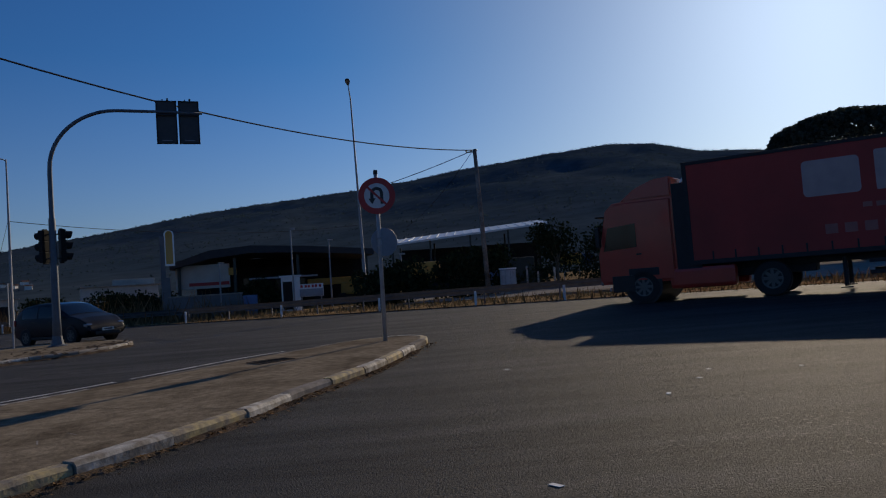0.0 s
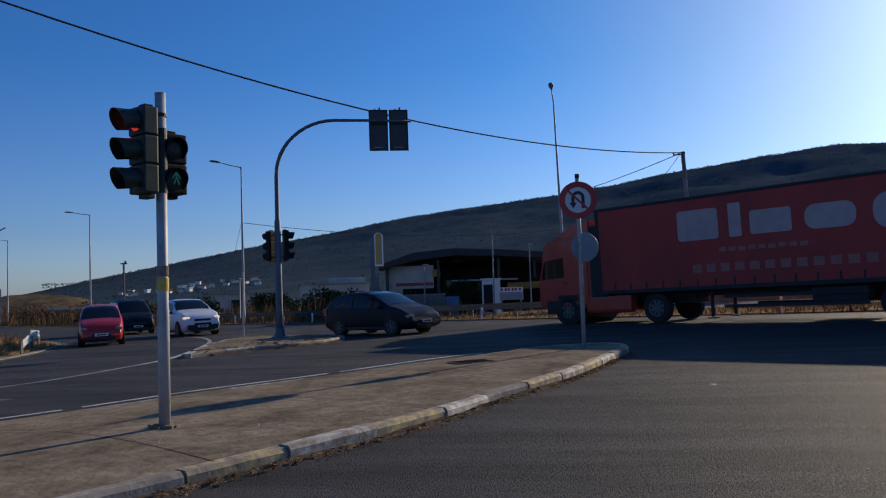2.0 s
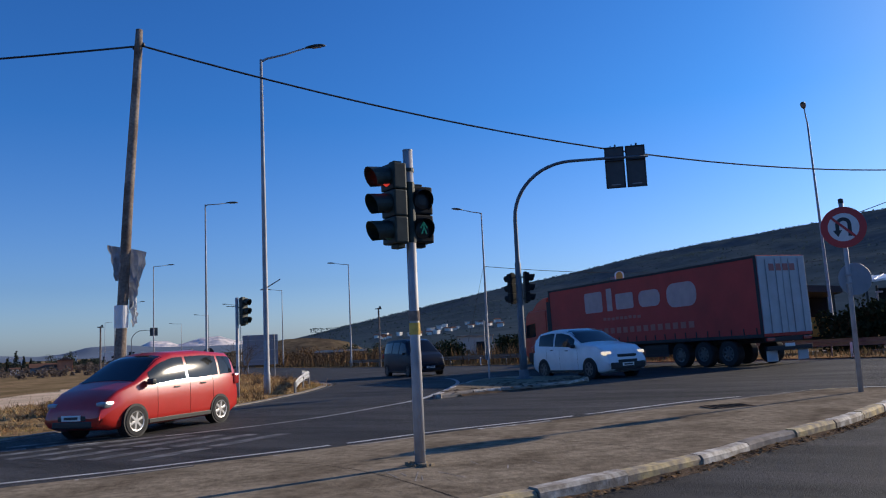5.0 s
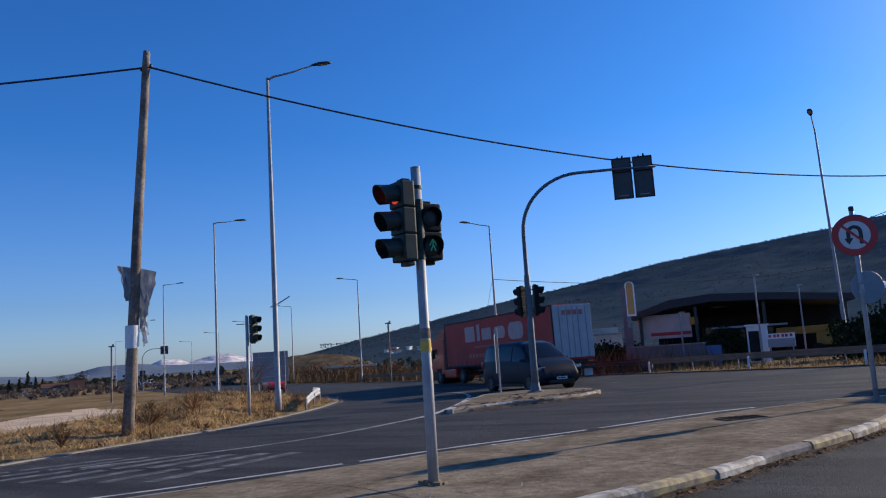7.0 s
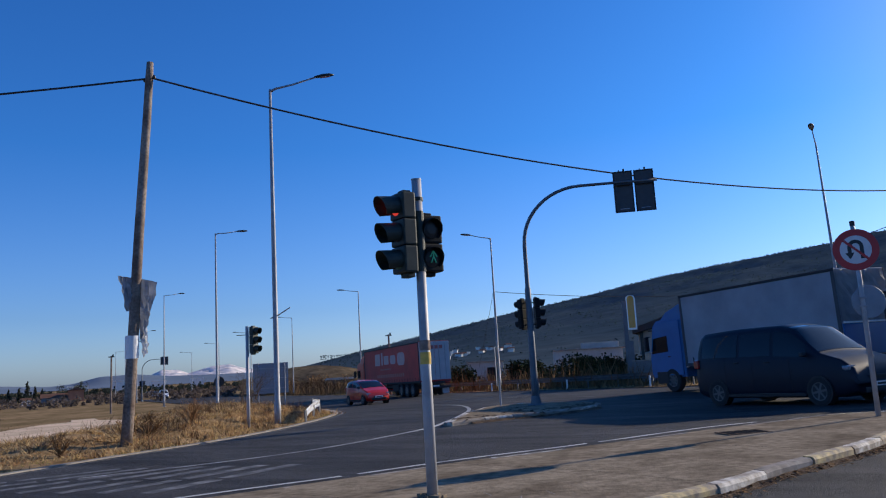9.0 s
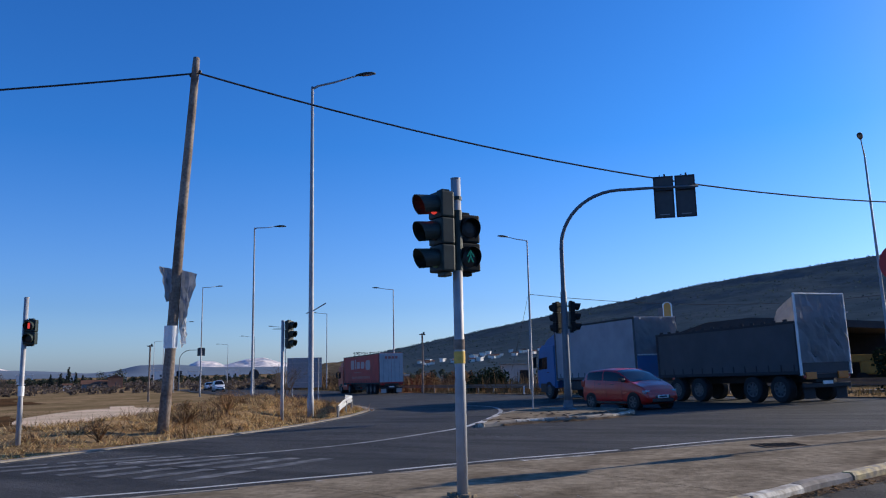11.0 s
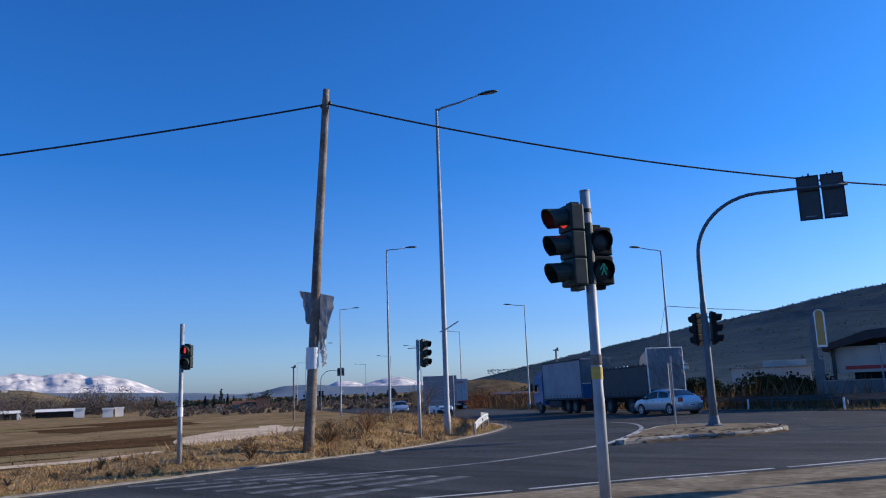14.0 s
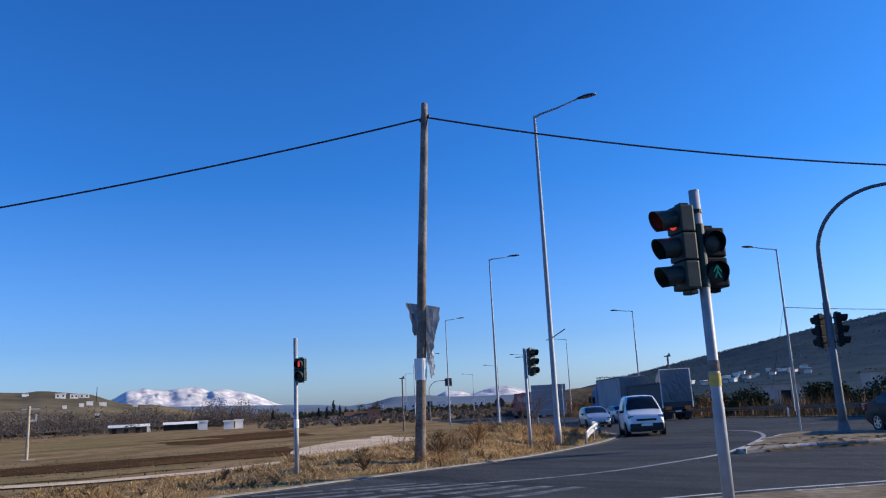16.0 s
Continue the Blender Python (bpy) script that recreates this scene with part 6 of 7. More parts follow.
# long low sheds with pale roofs before the bare woods
for az, r, w, opened in ((74.65, 215, 9.8, False), (71.3, 222, 9.4, True)):
    x, y = ray_spot(az, r)
    t = thing("farm_shed", "long low farm shed with a pale metal roof", "shed", pose(x, y, ground_z(x) - 0.06, 0, 0, az), "farm sheds")
    # an open shed's wall takes a near-black colour in place of inner shade
    slab("wall", t, SHADE if opened else BARK, (0, 0, 0.75), (w * 0.96, 3.6, 1.5), 0.02)
    bm = bmesh.new()
    prism(bm, [(-2.3, 1.5), (2.3, 1.5), (1.4, 1.95), (0, 2.15), (-1.4, 1.95)], -w / 2, w / 2, pose(0, 0, 0, 90, 0, 90))
    bmesh.ops.recalc_face_normals(bm, faces=bm.faces[:])
    part("roof", bm, HOUSE_WHITE, t, "pale curved roof")
    slab("gable_wall", t, HOUSE_WHITE, (w / 2 - 0.3, -1.9, 0.85), (0.9, 0.3, 1.7), 0.02)
    for k in range(3):
        slab("door", t, SHADE, (-w * 0.35 + k * w * 0.28, -1.82, 0.6), (1.1, 0.06, 1.15), 0.01)


def low_hill_spot(az, el):
    """The place on the low hill that lies at this height over the horizon."""
    crest = 620 * math.tan(radians(float(np.interp(az, [a for a, _ in LOW_HILL], [e for _, e in LOW_HILL])))) + 2.5
    best = min(range(265, 620, 3), key=lambda r: abs(-1.2 + crest * ((r - 260) / 360) ** 1.3 - 1.4 - r * math.tan(radians(el))))
    return (*ray_spot(az, best), -1.2 + crest * ((best - 260) / 360) ** 1.3 - 0.4, best / 600)


for az, el, w, h in ((78.86, 1.6, 6.6, 2.9), (78.05, 1.56, 5.2, 2.7), (77.45, 1.55, 6.4, 2.7), (77.1, 1.12, 4.2, 2.0), (77.6, 1.02, 3.0, 1.8), (76.3, 1.05, 4.6, 1.7), (80.9, 1.75, 4.0, 2.0), (78.6, 0.95, 2.6, 1.6), (76.63, 0.12, 2.6, 4.2), (74.3, 0.85, 3.4, 1.5)):
    x, y, z, k = low_hill_spot(az, el)
    house("hill_house", x, y, z, az, w * k, 5 * k, h * k, 0, "white building on the low hill", "buildings on the low hill")
x, y, z, k = low_hill_spot(76.7, 1.3)
mast = thing("mast", "thin dark mast on the low hill", "mast", pose(x, y, z))
bm = bmesh.new()
rod(bm, (0, 0, 0), (0, 0, 9), 0.3, 0.2)
part("shaft", bm, DARK_STEEL, mast)

# ---- vehicles: x ahead, y to their left, z up from the road ----


def wheel(parent, x, y, r, width, rim_mat=RIM, spokes=6, rim_share=0.66):
    side = 1 if y > 0 else -1
    w = new("wheel")
    w.parent = parent
    w.matrix_basis = pose(x, y, r)
    turn = pose(0, 0, 0, -90 * side, 0, 0)
    k = rim_share
    bm = bmesh.new()
    lathe(bm, [(r * k, -width / 2), (r * 0.93, -width / 2), (r, -width * 0.36), (r, width * 0.36), (r * 0.93, width / 2), (r * k, width / 2), (r * k * 0.97, width * 0.3)], 28, turn)
    part("tyre", bm, RUBBER, w, smooth=False)
    bm = bmesh.new()
    lathe(bm, [(r * k * 0.98, width * 0.28), (r * k, width * 0.5), (r * k * 0.9, width * 0.48), (r * k * 0.86, width * 0.3), (0.03, width * 0.3)], 28, turn)
    lathe(bm, [(r * 0.16, width * 0.25), (r * 0.15, width * 0.42), (0.02, width * 0.44)], 14, turn)
    for s in range(spokes):
        box(bm, (0, r * k * 0.5, width * 0.37), (r * 0.17, r * k * 0.85, width * 0.13), 0.004, turn @ pose(0, 0, 0, 0, 0, s * 360 / spokes))
    part("rim", bm, rim_mat, w)
    if spokes:
        bm = bmesh.new()
        lathe(bm, [(r * k * 0.85, width * 0.31), (r * k * 0.85, width * 0.325), (0.02, width * 0.325)], 20, turn)
        part("brake_shadow", bm, BLACK, w)
    return w


def car(name, label, L, w, h, wb, top, belt, body, r=0.31, win=((0.2, 0.42), (0.44, 0.66)), shield=(0.6, 0.76), rear=(0.02, 0.1), lit=False, rim=RIM, group="cars", trim=BLACK, bonnet_line=True):
    """A road car lofted from its side outline; top and belt: (share of the length from the tail, height)."""
    t = thing(name, label, "car" if "van" not in name else "van", None, group)
    tx, tz = [p[0] for p in top], [p[1] for p in top]
    bx, bz = [p[0] for p in belt], [p[1] for p in belt]

    def station(f):
        e = abs(2 * f - 1)
        hw = w / 2 * (1 - 0.13 * e ** 5 - 0.04 * e ** 2)
        zt, zb = float(np.interp(f, tx, tz)), 0.19 + 0.1 * max(0, e - 0.86) / 0.14
        b = min(float(np.interp(f, bx, bz)), zt - 0.015)
        hr = hw * 0.965 - 0.24 * (zt - b)
        x = (f - 0.5) * L
        return [(x, hw * 0.86, zb), (x, hw * 0.965, zb + 0.07), (x, hw * 0.985, zb + 0.2), (x, hw, min(0.58, b - 0.12)), (x, hw * 0.995, b - 0.07), (x, hw * 0.965, b), (x, (hw * 0.965 + hr) / 2 + 0.012, (b + zt) / 2), (x, hr, b + (zt - b) * 0.86), (x, hr * 0.9, zt - 0.02), (x, hr * 0.5, zt + 0.01), (x, 0, zt + 0.018)]

    fs = sorted(set([0, 0.008, 0.02, 0.04, 0.07] + [k / 40 for k in range(4, 37)] + [0.93, 0.96, 0.98, 0.992, 1.0] + list(tx)))
    bm = bmesh.new()
    rows = []
    for f in fs:
        s = station(f)
        full = s + [(x, -y, z) for x, y, z in s[-2::-1]]
        rows.append([bm.verts.new(p) for p in full])
    for a, b in zip(rows, rows[1:]):
        for k in range(len(a) - 1):
            bm.faces.new((a[k], a[k + 1], b[k + 1], b[k]))
        bm.faces.new((a[-1], a[0], b[0], b[-1]))
    bm.faces.new(rows[0])
    bm.faces.new(rows[-1][::-1])
    bmesh.ops.recalc_face_normals(bm, faces=bm.faces[:])
    part("body", bm, body, t, smooth=True)

    def pane(pname, f0, f1, picks, out, m=GLASS, n=10):
        """A pane laid on the body between two stations; picks: section rows as (row, row, share)."""
        for s in ((1, -1) if out == "side" else (0,)):
            bm2 = bmesh.new()
            grid = []
            for k in range(n + 1):
                st = [Vector(p) for p in station(f0 + (f1 - f0) * k / n)]
                line = [st[a].lerp(st[b], u) for a, b, u in picks]
                if s:
                    line = [Vector((p.x, s * (p.y + 0.007), p.z)) for p in line]
                else:
                    line = [Vector((p.x, p.y, p.z + 0.009)) for p in line] + [Vector((p.x, -p.y, p.z + 0.009)) for p in line[-2::-1]]
                grid.append([bm2.verts.new(p) for p in line])
            for a, b in zip(grid, grid[1:]):
                for k in range(len(a) - 1):
                    bm2.faces.new((a[k], a[k + 1], b[k + 1], b[k]))
            bmesh.ops.recalc_face_normals(bm2, faces=bm2.faces[:])
            part(pname, bm2, m, t, smooth=True)

    for f0, f1 in win:
        pane("side_window", f0, f1, ((5, 6, 0.12), (6, 7, 0.0), (6, 7, 0.85)), "side")
    pane("windscreen", shield[0], shield[1], ((7, 8, 0.55), (8, 9, 0.2), (9, 10, 0.0), (9, 10, 1.0)), "top")
    pane("rear_window", rear[0], rear[1], ((7, 8, 0.55), (8, 9, 0.2), (9, 10, 0.0), (9, 10, 1.0)), "top")
    xw = wb / 2
    for x in (xw, -xw):
        for s in (1, -1):
            bm = bmesh.new()
            rod(bm, (x, s * (w / 2 - 0.22), r + 0.01), (x, s * (w / 2 - 0.004), r + 0.01), r * 1.09, r * 1.09, 28)
            part("wheel_arch", bm, BLACK, t)
            wheel(t, x, s * (w / 2 - 0.09), r, 0.2, rim)
    zf = float(np.interp(0.97, bx, bz))
    for s in (1, -1):
        bm = bmesh.new()
        box(bm, (0.447 * L, s * w * 0.372, float(np.interp(0.96, tx, tz)) - 0.1), (0.27, w * 0.15, 0.13), 0.05)
        part("headlamp", bm, HEADLAMP_LIT if lit else HEADLAMP, t, "lit headlamp" if lit else "clear headlamp")
        bm = bmesh.new()
        box(bm, (-L / 2 + 0.1, s * w * 0.4, float(np.interp(0.03, bx, bz)) - 0.12), (0.2, w * 0.13, 0.26), 0.05)
        part("tail_lamp", bm, TAILLAMP, t)
        bm = bmesh.new()
        box(bm, (shield[1] * L - L / 2 - 0.28, s * (w / 2 + 0.07), float(np.interp(0.6, bx, bz)) + 0.06), (0.12, 0.18, 0.13), 0.04)
        part("mirror", bm, trim, t)
        bm = bmesh.new()
        box(bm, (0, s * (w / 2 - 0.012), 0.27), (wb - 2.3 * r, 0.03, 0.09), 0.01)
        part("sill", bm, trim, t)
        for f in (0.33, 0.53):
            bm = bmesh.new()
            box(bm, ((f - 0.5) * L, s * (w / 2 + 0.006), float(np.interp(f, bx, bz)) - 0.1), (0.17, 0.03, 0.03), 0.008)
            part("door_handle", bm, trim, t)
        for f in (0.245, 0.43, 0.665):
            st = station(f)
            bm = bmesh.new()
            tube(bm, [(p[0], s * (p[1] + 0.0015), p[2]) for p in st[1:6]], 0.004, 4)
            part("door_seam", bm, BLACK, t)
    bm = bmesh.new()
    box(bm, (L / 2 - 0.05, 0, zf - 0.14), (0.12, w * 0.42, 0.1), 0.02)
    part("grille", bm, BLACK, t)
    bm = bmesh.new()
    box(bm, (L / 2 - 0.06, 0, 0.33), (0.14, w * 0.6, 0.14), 0.03)
    part("air_intake", bm, BLACK, t)
    for x in (L / 2 + 0.015, -L / 2 - 0.012):
        bm = bmesh.new()
        box(bm, (x, 0, 0.46 if x > 0 else 0.55), (0.015, 0.5, 0.11), 0.004)
        pl = part("plate", bm, WHITE, t, "plain pale plate")
        bm = bmesh.new()
        box(bm, (x * 1.004, 0, 0.46 if x > 0 else 0.55), (0.006, 0.36, 0.05))
        part("plate_bar", bm, BLACK_SIGN, pl)
    return t


PAINT_BLACK = paint("black_car_paint", (0.006, 0.007, 0.011), 0.45, 0.0, 0.0)
PAINT_WHITE = paint("white_car_paint", (0.72, 0.73, 0.74))
PAINT_RED = paint("red_car_paint", (0.5, 0.018, 0.012), 0.35, 0.0, 0.5)
PAINT_NAVY = paint("navy_van_paint", (0.006, 0.011, 0.021), 0.45, 0.0, 0.0)
PAINT_SILVER = paint("silver_car_paint", (0.5, 0.53, 0.57), 0.35, 0.55)
for m in (PAINT_BLACK, PAINT_NAVY):
    m.node_tree.nodes["Principled BSDF"].inputs["Specular IOR Level"].default_value = 0.25
TRUCK_RED = mat("orange_red_truck_paint", (0.5, 0.03, 0.016), 0.45, 0, 0.12, 2, coat=0.5)
CURTAIN_RED = mat("red_curtain_side", (0.48, 0.036, 0.026), 0.6, 0, 0.14, 1.2, (0.38, 0.032, 0.022), 0.55, 0.5, 0.3, 3)
CURTAIN_GREY = mat("grey_curtain_side", (0.3, 0.3, 0.32), 0.65, 0, 0.14, 1.2, (0.24, 0.24, 0.26), 0.55, 0.5, 0.4, 3)
CURTAIN_DARK = mat("dark_grey_tarpaulin", (0.055, 0.055, 0.06), 0.65, 0, 0.2, 1.2, bump=0.4, bscale=3)
TARP = mat("pale_grey_tarpaulin", (0.33, 0.33, 0.35), 0.6, 0, 0.15, 2, bump=0.7, bscale=2.5)
TRUCK_BLUE = mat("blue_truck_paint", (0.006, 0.115, 0.3), 0.5, 0, 0.1, 2, coat=0.12)
DOOR_GREY = mat("grey_rear_doors", (0.42, 0.43, 0.44), 0.55, 0.1, 0.12, 2)
LOGO = mat("faded_white_print", (0.5, 0.33, 0.31), 0.6, 0, 0.12, 3)
LOGO_DIM = mat("dim_pink_print", (0.42, 0.13, 0.11), 0.6, 0, 0.12, 3)
CHASSIS = mat("dark_chassis", (0.02, 0.02, 0.022), 0.7, 0, 0.2, 4)

HATCH_TOP = ((0, 0.72), (0.012, 0.95), (0.07, 1.22), (0.14, 1.38), (0.3, 1.455), (0.46, 1.45), (0.58, 1.36), (0.76, 0.98), (0.88, 0.86), (0.96, 0.74), (0.99, 0.6), (1, 0.5))
HATCH_BELT = ((0, 0.7), (0.03, 0.95), (0.4, 0.93), (0.74, 0.88), (0.9, 0.8), (1, 0.5))
DARK_TOP = tuple((f, z * (1.0 if f > 0.9 or f < 0.01 else 1.09)) for f, z in HATCH_TOP)
DARK_BELT = tuple((f, z * (1.0 if f > 0.95 or f < 0.01 else 1.07)) for f, z in HATCH_BELT)
dark_car = car("black_hatchback", "black hatchback with dark windows driving across", 4.55, 1.82, 1.58, 2.72, DARK_TOP, DARK_BELT, PAINT_BLACK, 0.32, ((0.14, 0.36), (0.38, 0.66)), (0.5, 0.75), (0.03, 0.13), False, RIM_DARK)
SUV_TOP = ((0, 0.85), (0.012, 1.17), (0.05, 1.5), (0.1, 1.71), (0.28, 1.81), (0.44, 1.79), (0.54, 1.68), (0.7, 1.25), (0.87, 1.13), (0.96, 0.96), (0.99, 0.74), (1, 0.58))
SUV_BELT = ((0, 0.85), (0.03, 1.22), (0.4, 1.14), (0.72, 1.08), (0.9, 1.02), (1, 0.58))
white_car = car("white_suv", "white compact sport utility car with lit headlamps", 4.72, 1.94, 1.8, 2.85, SUV_TOP, SUV_BELT, PAINT_WHITE, 0.35, ((0.12, 0.34), (0.36, 0.62)), (0.48, 0.69), (0.03, 0.1), True, RIM_DARK)
for nm, c, sz in (("bumper", (2.27, 0, 0.42), (0.22, 1.5, 0.24)), ("upper_grille", (2.3, 0, 0.76), (0.14, 0.8, 0.1))):
    bm = bmesh.new()
    box(bm, c, sz, 0.05)
    part(nm, bm, BLACK, white_car)
VAN_TOP = ((0, 0.98), (0.01, 1.5), (0.03, 1.95), (0.06, 2.03), (0.3, 2.07), (0.58, 2.05), (0.68, 1.93), (0.83, 1.27), (0.93, 1.1), (0.98, 0.88), (1, 0.58))
VAN_BELT = ((0, 0.98), (0.02, 1.28), (0.5, 1.23), (0.82, 1.12), (0.93, 1.02), (1, 0.58))
navy_van = car("passenger_van", "dark navy passenger van with tinted windows", 5.25, 2.0, 2.08, 3.35, VAN_TOP, VAN_BELT, PAINT_NAVY, 0.34, ((0.06, 0.33), (0.35, 0.55), (0.57, 0.76)), (0.64, 0.82), (0.012, 0.04), False, RIM_DARK, "vans")
MPV_TOP = ((0, 0.82), (0.012, 1.12), (0.03, 1.46), (0.06, 1.62), (0.3, 1.7), (0.52, 1.68), (0.62, 1.56), (0.79, 1.12), (0.9, 0.95), (0.96, 0.79), (0.99, 0.62), (1, 0.48))
MPV_BELT = ((0, 0.82), (0.02, 1.1), (0.4, 1.04), (0.78, 0.98), (0.9, 0.84), (1, 0.48))
red_mpv = car("red_minivan", "bright red small minivan with silver wheels", 4.3, 1.74, 1.7, 2.66, MPV_TOP, MPV_BELT, PAINT_RED, 0.31, ((0.05, 0.17), (0.19, 0.43), (0.45, 0.71)), (0.58, 0.79), (0.012, 0.045))
SMALL_TOP = ((0, 0.75), (0.012, 1.0), (0.06, 1.36), (0.12, 1.46), (0.35, 1.51), (0.52, 1.47), (0.62, 1.36), (0.8, 1.0), (0.92, 0.84), (0.98, 0.68), (1, 0.5))
red_car = car("red_hatchback", "small red hatchback with black wheels", 3.7, 1.66, 1.5, 2.4, SMALL_TOP, MPV_BELT, PAINT_RED, 0.3, ((0.1, 0.36), (0.38, 0.7)), (0.55, 0.79), (0.02, 0.1), False, RIM_DARK)
SEDAN_TOP = ((0, 0.72), (0.01, 0.92), (0.12, 1.0), (0.28, 1.36), (0.42, 1.44), (0.54, 1.42), (0.62, 1.32), (0.76, 0.98), (0.9, 0.86), (0.97, 0.72), (1, 0.5))
SEDAN_BELT = ((0, 0.7), (0.03, 0.95), (0.4, 0.93), (0.74, 0.88), (0.9, 0.8), (1, 0.5))
silver_car = car("silver_sedan", "silver blue sedan driving behind the lorry", 4.5, 1.78, 1.42, 2.66, SEDAN_TOP, SEDAN_BELT, PAINT_SILVER, 0.32, ((0.22, 0.42), (0.44, 0.68)), (0.55, 0.75), (0.14, 0.27))
black_car = car("black_sedan", "black sedan driving along the main road", 4.4, 1.75, 1.44, 2.6, SEDAN_TOP, SEDAN_BELT, PAINT_BLACK, 0.32, ((0.22, 0.42), (0.44, 0.68)), (0.55, 0.75), (0.14, 0.27))
CADDY_TOP = ((0, 0.9), (0.01, 1.4), (0.03, 1.76), (0.06, 1.82), (0.4, 1.84), (0.58, 1.8), (0.66, 1.7), (0.8, 1.14), (0.91, 1.04), (0.965, 0.95), (0.99, 0.8), (1, 0.55))
CADDY_BELT = ((0, 0.9), (0.02, 1.12), (0.5, 1.08), (0.78, 1.0), (0.92, 0.92), (1, 0.5))
white_van = car("delivery_van", "small white delivery van coming round the bend", 4.4, 1.8, 1.82, 2.68, CADDY_TOP, CADDY_BELT, PAINT_WHITE, 0.31, ((0.55, 0.72),), (0.6, 0.79), (0.012, 0.04), False, RIM_DARK, "vans")
bm = bmesh.new()
box(bm, (2.12, 0, 0.4), (0.22, 1.5, 0.34), 0.06)
part("bumper", bm, BLACK, white_van, "dark grey plastic bumper")
bm = bmesh.new()
box(bm, (2.13, 0, 0.72), (0.16, 0.9, 0.09), 0.02)
part("upper_grille", bm, BLACK, white_van)
bm = bmesh.new()
box(bm, (2.235, 0, 0.5), (0.012, 0.5, 0.11), 0.004)
part("number_plate", bm, WHITE, white_van, "plain pale plate")
grey_hatch = car("grey_hatchback", "silver grey hatchback coming behind the white van", 4.1, 1.72, 1.45, 2.5, HATCH_TOP, HATCH_BELT, PAINT_SILVER, 0.31, ((0.14, 0.36), (0.38, 0.66)), (0.5, 0.75), (0.03, 0.13), False, RIM_DARK)


def truck_wheels(t, spots, r=0.5, wide=0.3, rim=RIM_DARK):
    for x, y in spots:
        wheel(t, x, y, r, wide, rim, 8, 0.58)


def cab(t, x0, x1, w, z0, h, body, roof=None):
    """A flat-fronted lorry cab between x0 (back) and x1 (front)."""
    prof = [(x0, z0), (x1 - 0.1, z0), (x1, z0 + 0.15), (x1, 1.55), (x1 - 0.06, 1.75), (x1 - 0.3, h - 0.25), (x1 - 0.55, h - 0.03), (x1 - 0.9, h), (x0, h)]
    bm = bmesh.new()
    prism(bm, prof, -w / 2, w / 2, pose(0, 0, 0, 90, 0, 0))
    es = [e for e in bm.edges if abs(e.verts[0].co.y - e.verts[1].co.y) < 0.01]
    bmesh.ops.bevel(bm, geom=es, offset=0.09, segments=3, affect="EDGES")
    bmesh.ops.recalc_face_normals(bm, faces=bm.faces[:])
    c = part("cab", bm, body, t, smooth=False)
    bm = bmesh.new()
    a, b = Vector((x1 - 0.075, 0, 1.78)), Vector((x1 - 0.235, 0, h - 0.62))
    vs = [bm.verts.new((p.x + 0.03, s * (w / 2 - 0.16), p.z)) for p, s in ((a, 1), (a, -1), (b, -1), (b, 1))]
    f = bm.faces.new(vs)
    bmesh.ops.solidify(bm, geom=[f], thickness=0.03)
    part("windscreen", bm, GLASS, c)
    for s in (1, -1):
        bm = bmesh.new()
        prism(bm, [(x1 - 1.25, 1.72), (x1 - 0.2, 1.66), (x1 - 0.38, h - 0.78), (x1 - 1.25, h - 0.7)], -0.01, 0.01, Matrix.Translation((0, s * (w / 2 + 0.004), 0)) @ pose(0, 0, 0, 90, 0, 0))
        bmesh.ops.recalc_face_normals(bm, faces=bm.faces[:])
        part("side_window", bm, GLASS, c)
        bm = bmesh.new()
        box(bm, (x1 - 0.12, s * (w / 2 + 0.2), 2.1), (0.14, 0.2, 0.62), 0.04)
        tube(bm, [(x1 - 0.2, s * w / 2, 2.42), (x1 - 0.12, s * (w / 2 + 0.2), 2.42)], 0.02, 6)
        part("mirror", bm, BLACK, c)
        bm = bmesh.new()
        box(bm, (x1 - 0.02, s * (w / 2 - 0.32), 0.72), (0.1, 0.42, 0.22), 0.04)
        part("headlamp", bm, HEADLAMP, c)
        bm = bmesh.new()
        box(bm, (x1 - 0.75, s * (w / 2 + 0.004), 0.62), (0.7, 0.03, 0.5), 0.02)
        part("step", bm, BLACK, c)
        bm = bmesh.new()
        box(bm, (x1 - 1.3, s * (w / 2 + 0.012), 1.5), (0.16, 0.03, 0.05), 0.01)
        part("door_handle", bm, BLACK, c)
    bm = bmesh.new()
    for k in range(4):
        box(bm, (x1 + 0.004, 0, 1.02 + k * 0.13), (0.04, w * 0.62, 0.07), 0.01)
    part("grille", bm, BLACK, c)
    bm = bmesh.new()
    box(bm, (x1 - 0.2, 0, h - 0.4), (0.5, w * 0.92, 0.05), 0.02, pose(0, 0, 0, 0, 0, 0))
    part("sun_visor", bm, BLACK, c)
    bm = bmesh.new()
    box(bm, (x1 + 0.02, 0, 0.45), (0.06, 0.52, 0.12), 0.005)
    part("plate", bm, WHITE, c, "plain pale plate")
    return c


